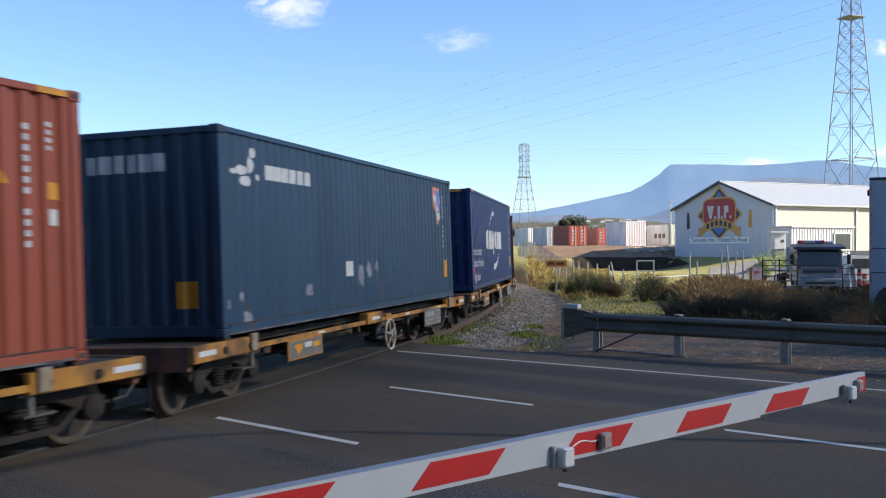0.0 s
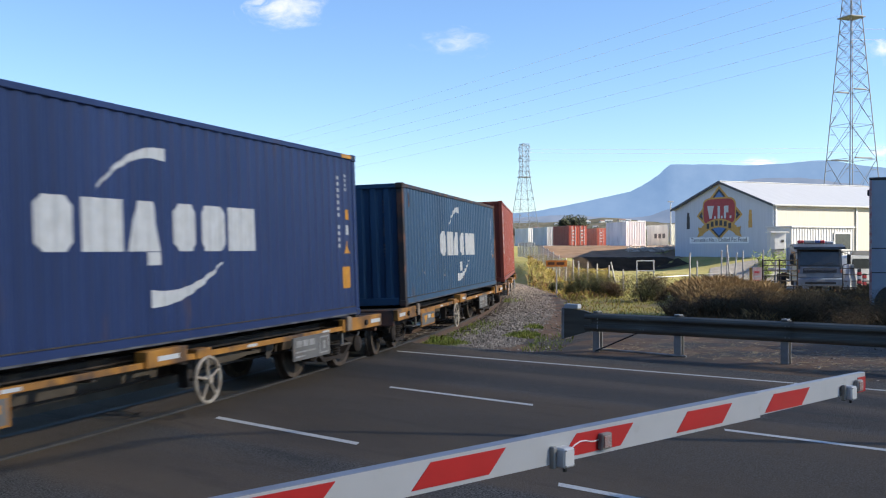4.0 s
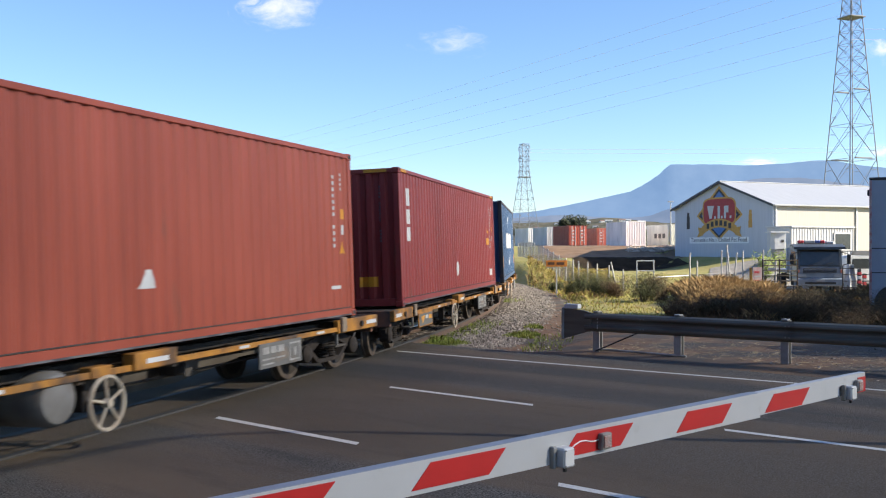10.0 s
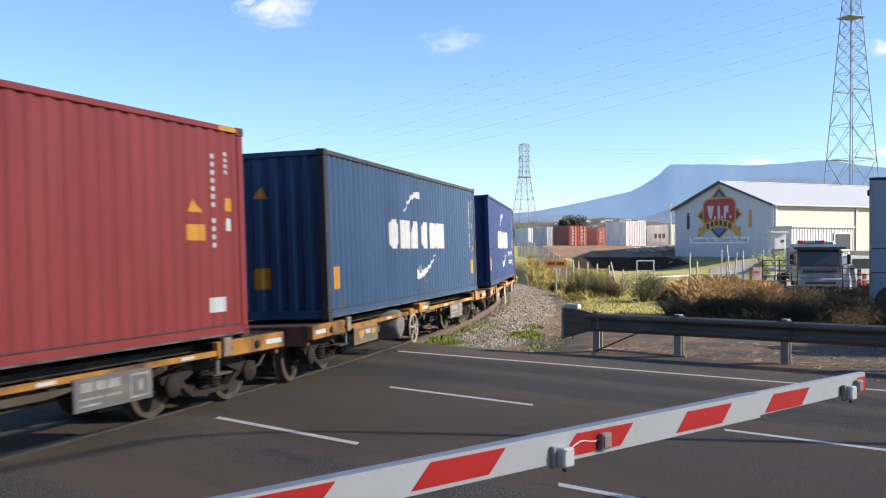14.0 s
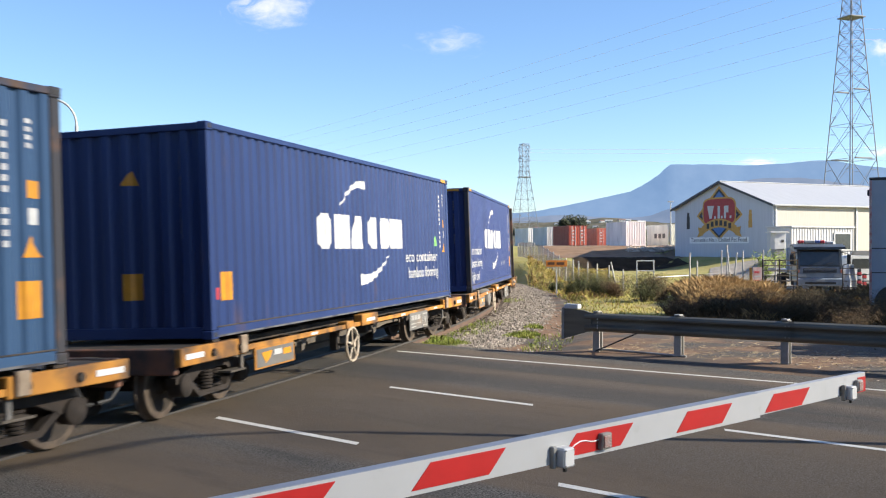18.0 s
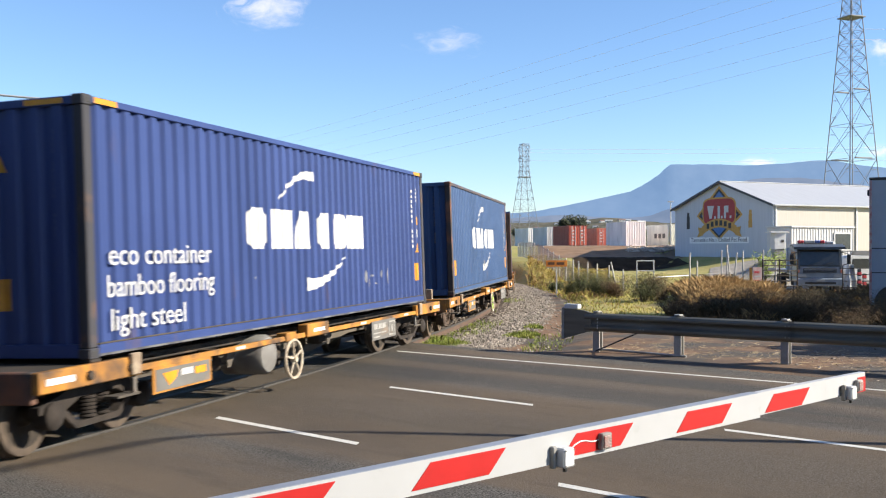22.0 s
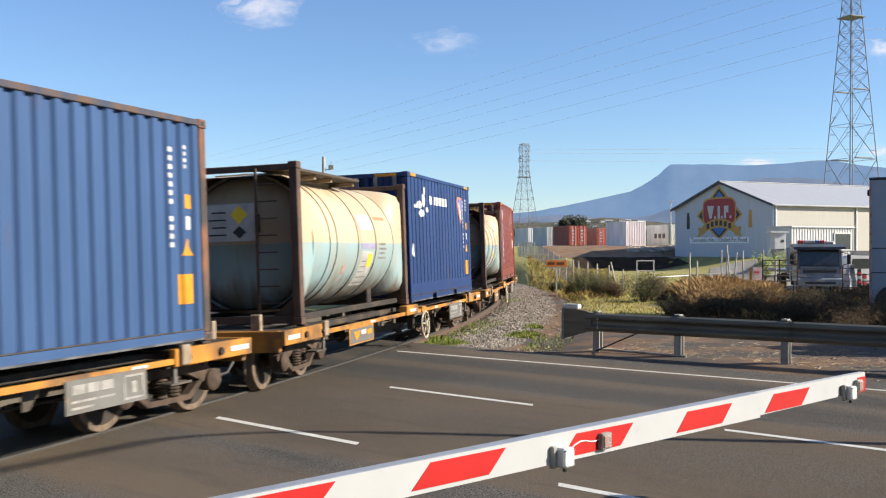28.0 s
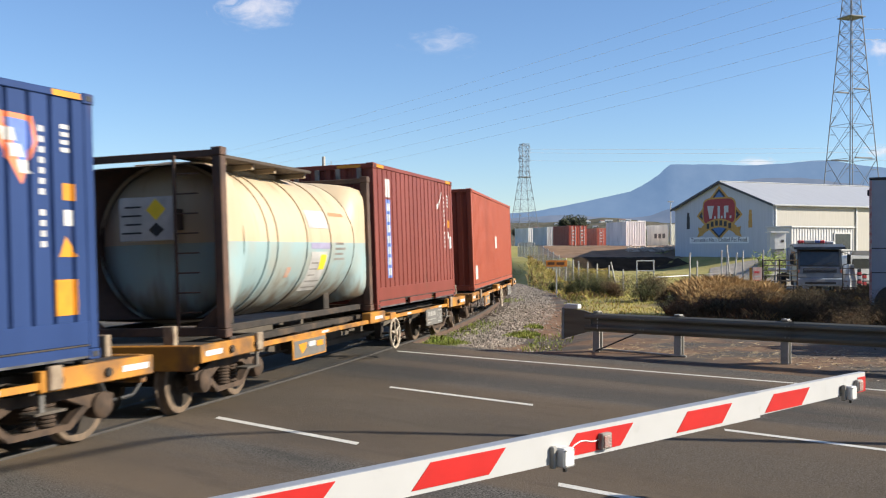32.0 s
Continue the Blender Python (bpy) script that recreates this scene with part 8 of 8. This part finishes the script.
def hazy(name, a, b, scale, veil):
    """Far woods; the blue haze of the air before them is put in as emission."""
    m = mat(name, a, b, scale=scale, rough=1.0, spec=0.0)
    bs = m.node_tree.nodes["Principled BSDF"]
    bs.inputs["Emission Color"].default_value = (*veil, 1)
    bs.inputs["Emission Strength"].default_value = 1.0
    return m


ridge("mountain_backdrop", 4300, 2, mountain_profile, 160, hazy("far_forest_haze_glow", (0.035, 0.045, 0.055), (0.06, 0.07, 0.08), 0.012, (0.09, 0.148, 0.25)), "hazy blue flat-topped mountain", n=340)
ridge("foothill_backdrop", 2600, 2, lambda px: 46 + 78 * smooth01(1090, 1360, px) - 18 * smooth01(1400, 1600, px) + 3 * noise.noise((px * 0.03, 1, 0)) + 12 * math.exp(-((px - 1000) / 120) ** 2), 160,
      hazy("foothill_forest_haze_glow", (0.05, 0.055, 0.06), (0.08, 0.08, 0.085), 0.02, (0.075, 0.105, 0.165)), "hazy wooded foothills below the mountain")
ridge("near_hill_backdrop", 1900, 0.5, lambda px: 46 + 4 * noise.noise((px * 0.03, 3, 0)) + 9 * math.exp(-((px - 1075) / 60) ** 2), 500,
      mat("hill_scrub", (0.085, 0.09, 0.07), (0.14, 0.125, 0.1), scale=0.05, rough=1.0, spec=0.0, grime=(0.05, 0.06, 0.05), grime_scale=0.03), "low scrubby suburban hill", -300, 1900)


def far_houses():
    rng = random.Random(3)
    wallm, roofs = mat("house_white", (0.6, 0.6, 0.58), rough=0.8), [mat("roof_terracotta", (0.2, 0.12, 0.1), rough=0.8), mat("roof_slate", (0.2, 0.21, 0.23), rough=0.8), mat("roof_pale", (0.45, 0.45, 0.45), rough=0.8)]
    for k in range(34):
        px = 1030 + 120 * rng.random() if k > 7 else 930 + 90 * rng.random()
        d = 1560 + 300 * rng.random()
        f = 1 - (1900 - d) / 500
        up = 46 + 9 * math.exp(-((px - 1075) / 60) ** 2)
        z = 0.5 + up / 1773 * 1900 * f ** 0.85 - 0.8
        t = thing("house", "small pale hillside house with a pitched roof", "house", pose((px - 784) / 1773 * d, d, z, 0, 0, 60 * rng.random() - 30), group="houses on the hill")
        w, h = 4 + 2.5 * rng.random(), 2.8
        part("wall", Geo().box(-w, w, -3, 3, -2, h), wallm, t)
        part("roof", Geo().prism([(-3.5, h), (3.5, h), (0, h + 1.7)], -w - 0.4, w + 0.4, "x"), roofs[k % 3], t)
        for wx in (-w * 0.5, w * 0.4):
            part("window", Geo().box(wx - 0.6, wx + 0.6, -3.03, -2.99, 0.8, 1.9), GLASS_DARK, t)


far_houses()


# ---------------------------------------------------------------- clouds
def cloud_material(name, lo, hi, scale, seed, thick, lean=0.0):
    """White vapour, thinning out towards its rim; its sunlit white is put in as emission."""
    m = bpy.data.materials.new(name)
    m.use_nodes = True
    nt = m.node_tree
    nt.nodes.remove(nt.nodes["Principled BSDF"])
    co = nt.nodes.new("ShaderNodeTexCoord")
    sub = nt.nodes.new("ShaderNodeVectorMath")
    sub.operation, sub.inputs[1].default_value, sub.inputs[2].default_value = "MULTIPLY_ADD", (1, 0, 1), (-0.5, 0, -0.5)
    nt.links.new(co.outputs["Generated"], sub.inputs[0])
    ln = nt.nodes.new("ShaderNodeVectorMath")
    ln.operation = "LENGTH"
    nt.links.new(sub.outputs[0], ln.inputs[0])
    n = nt.nodes.new("ShaderNodeTexNoise")
    n.noise_dimensions = "4D"
    n.inputs["W"].default_value, n.inputs["Scale"].default_value, n.inputs["Detail"].default_value, n.inputs["Roughness"].default_value = seed, scale, 7.0, 0.6
    nt.links.new(co.outputs["Generated"], n.inputs["Vector"])
    dens = nt.nodes.new("ShaderNodeMath")
    dens.operation = "MULTIPLY_ADD"
    dens.inputs[1].default_value, dens.inputs[2].default_value = -1.0, 0.5
    nt.links.new(ln.outputs["Value"], dens.inputs[0])
    add = nt.nodes.new("ShaderNodeMath")
    add.operation = "ADD"
    nt.links.new(dens.outputs[0], add.inputs[0])
    nt.links.new(n.outputs["Fac"], add.inputs[1])
    r = nt.nodes.new("ShaderNodeMapRange")
    r.interpolation_type = "SMOOTHSTEP"
    r.inputs["From Min"].default_value, r.inputs["From Max"].default_value, r.inputs["To Max"].default_value = lo, hi, thick
    nt.links.new(add.outputs[0], r.inputs["Value"])
    tr, glow, mx = (nt.nodes.new("ShaderNode" + k) for k in ("BsdfTransparent", "Emission", "MixShader"))
    glow.inputs[0].default_value = (0.6, 0.565, 0.575, 1)
    nt.links.new(r.outputs[0], mx.inputs[0])
    nt.links.new(tr.outputs[0], mx.inputs[1])
    nt.links.new(glow.outputs[0], mx.inputs[2])
    nt.links.new(mx.outputs[0], nt.nodes["Material Output"].inputs[0])
    return m


CLOUDS = []


def cloud(place, size, m, label, drift, seed):
    """A shallow lens of vapour with an uneven surface."""
    g, n, k = Geo(), 26, 26
    for j in range(k + 1):
        for i in range(n + 1):
            a, b = -1 + 2 * i / n, -1 + 2 * j / k
            q = max(0.0, 1 - a * a - b * b)
            g.v.append((a * size[0] / 2, -size[1] / 2 * q ** 0.5 * (1 + 0.5 * noise.noise((a * 2, b * 2, seed))), b * size[2] / 2))
    g.f = [(j * (n + 1) + i, j * (n + 1) + i + 1, (j + 1) * (n + 1) + i + 1, (j + 1) * (n + 1) + i) for j in range(k) for i in range(n)]
    ob = part("cloud", g, m, fix=False)
    ob.data.polygons.foreach_set("use_smooth", [True] * len(ob.data.polygons))
    tagged(ob, label, "cloud", "drifting clouds")
    CLOUDS.append((ob, place, drift))
    return ob


def high_at(px, py, d):
    return ((px - 784) / 1773 * d, d, 2.236 + (439 - py) / 1773 * d)


D = 3000
cloud(high_at(515, 18, D), (330, 60, 170), cloud_material("cloud_a", 0.6, 1.1, 3.2, 1.0, 0.62), "soft ragged white cloud", (-2.9, 0, 0), 1)
cloud(high_at(808, 76, D), (300, 50, 120), cloud_material("cloud_b", 0.62, 1.25, 3.2, 4.0, 0.4), "small faint white cloud wisp", (-1.35, 0, 0), 2)
cloud(high_at(1566, 90, D), (150, 40, 110), cloud_material("cloud_c", 0.62, 1.0, 2.5, 7.0, 0.6), "faint white cloud wisp", (-0.5, 0, 0), 3)
cloud(high_at(1340, 288, 4800), (330, 40, 70), cloud_material("cloud_d", 0.6, 1.0, 3.0, 2.0, 0.6), "low white cloud over the mountain", (-0.5, 0, 0), 4)
cloud(high_at(1562, 268, 4800), (260, 40, 90), cloud_material("cloud_e", 0.6, 1.0, 3.0, 9.0, 0.55), "low white cloud over the mountain", (-0.5, 0, 0), 5)


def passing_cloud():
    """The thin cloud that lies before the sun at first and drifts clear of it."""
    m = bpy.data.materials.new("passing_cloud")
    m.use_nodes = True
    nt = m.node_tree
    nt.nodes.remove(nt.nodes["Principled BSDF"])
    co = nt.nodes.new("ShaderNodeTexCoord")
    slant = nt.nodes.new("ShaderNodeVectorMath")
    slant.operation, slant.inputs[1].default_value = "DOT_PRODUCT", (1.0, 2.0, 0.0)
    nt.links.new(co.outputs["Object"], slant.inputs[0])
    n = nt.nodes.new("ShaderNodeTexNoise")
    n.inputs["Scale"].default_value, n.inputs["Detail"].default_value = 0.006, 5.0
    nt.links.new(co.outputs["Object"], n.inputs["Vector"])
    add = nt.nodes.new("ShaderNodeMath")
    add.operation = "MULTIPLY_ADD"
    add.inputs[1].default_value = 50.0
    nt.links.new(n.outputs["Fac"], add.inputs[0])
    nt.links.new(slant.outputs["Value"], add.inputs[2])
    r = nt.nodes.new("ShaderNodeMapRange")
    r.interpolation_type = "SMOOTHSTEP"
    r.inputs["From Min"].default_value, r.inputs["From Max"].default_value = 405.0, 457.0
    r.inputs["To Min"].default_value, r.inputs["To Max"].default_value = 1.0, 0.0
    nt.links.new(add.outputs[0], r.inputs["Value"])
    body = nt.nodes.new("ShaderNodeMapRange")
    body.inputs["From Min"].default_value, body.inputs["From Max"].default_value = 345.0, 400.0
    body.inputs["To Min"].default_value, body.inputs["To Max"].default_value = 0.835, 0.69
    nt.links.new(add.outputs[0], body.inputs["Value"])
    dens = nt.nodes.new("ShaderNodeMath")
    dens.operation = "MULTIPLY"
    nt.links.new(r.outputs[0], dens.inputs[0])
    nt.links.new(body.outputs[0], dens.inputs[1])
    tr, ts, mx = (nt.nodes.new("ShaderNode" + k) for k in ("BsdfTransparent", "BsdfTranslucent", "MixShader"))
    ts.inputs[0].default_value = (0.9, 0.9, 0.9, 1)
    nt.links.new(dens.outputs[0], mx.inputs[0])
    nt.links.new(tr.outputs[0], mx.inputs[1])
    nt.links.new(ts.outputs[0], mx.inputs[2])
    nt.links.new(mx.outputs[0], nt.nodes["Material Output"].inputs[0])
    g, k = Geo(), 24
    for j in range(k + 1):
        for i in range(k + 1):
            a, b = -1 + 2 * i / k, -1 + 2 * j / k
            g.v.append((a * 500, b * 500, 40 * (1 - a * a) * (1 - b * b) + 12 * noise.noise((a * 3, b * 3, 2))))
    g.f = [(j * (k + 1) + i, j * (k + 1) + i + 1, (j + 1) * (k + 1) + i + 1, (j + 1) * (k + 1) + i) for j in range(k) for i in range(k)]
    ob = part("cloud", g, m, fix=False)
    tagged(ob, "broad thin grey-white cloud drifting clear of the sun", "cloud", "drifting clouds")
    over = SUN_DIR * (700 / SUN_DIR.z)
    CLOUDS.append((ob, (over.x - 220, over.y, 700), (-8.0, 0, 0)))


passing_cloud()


# ---------------------------------------------------------------- what moves
def motions():
    times = [0.5 * k for k in range(65)]
    for ob, i, place in TRAIN:
        walk(ob, [(t, track_pose(train_s(t) + PITCH * i) @ place) for t in times])
    ticks = [0.1 * k for k in range(321)]
    start = train_s(0)
    for w in WAGONS:
        for b in w.children:
            if b.name.startswith("bogie"):
                for a in b.children:
                    if a.name.startswith("wheelset"):
                        x = a.matrix_basis.translation.x
                        walk(a, [(t, Matrix.Translation((x, 0, 0.425)) @ Matrix.Rotation((train_s(t) - start) / 0.425, 4, "Y")) for t in ticks])
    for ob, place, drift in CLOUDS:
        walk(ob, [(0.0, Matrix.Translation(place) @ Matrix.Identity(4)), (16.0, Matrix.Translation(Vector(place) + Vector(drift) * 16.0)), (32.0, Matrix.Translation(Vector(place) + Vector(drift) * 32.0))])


motions()
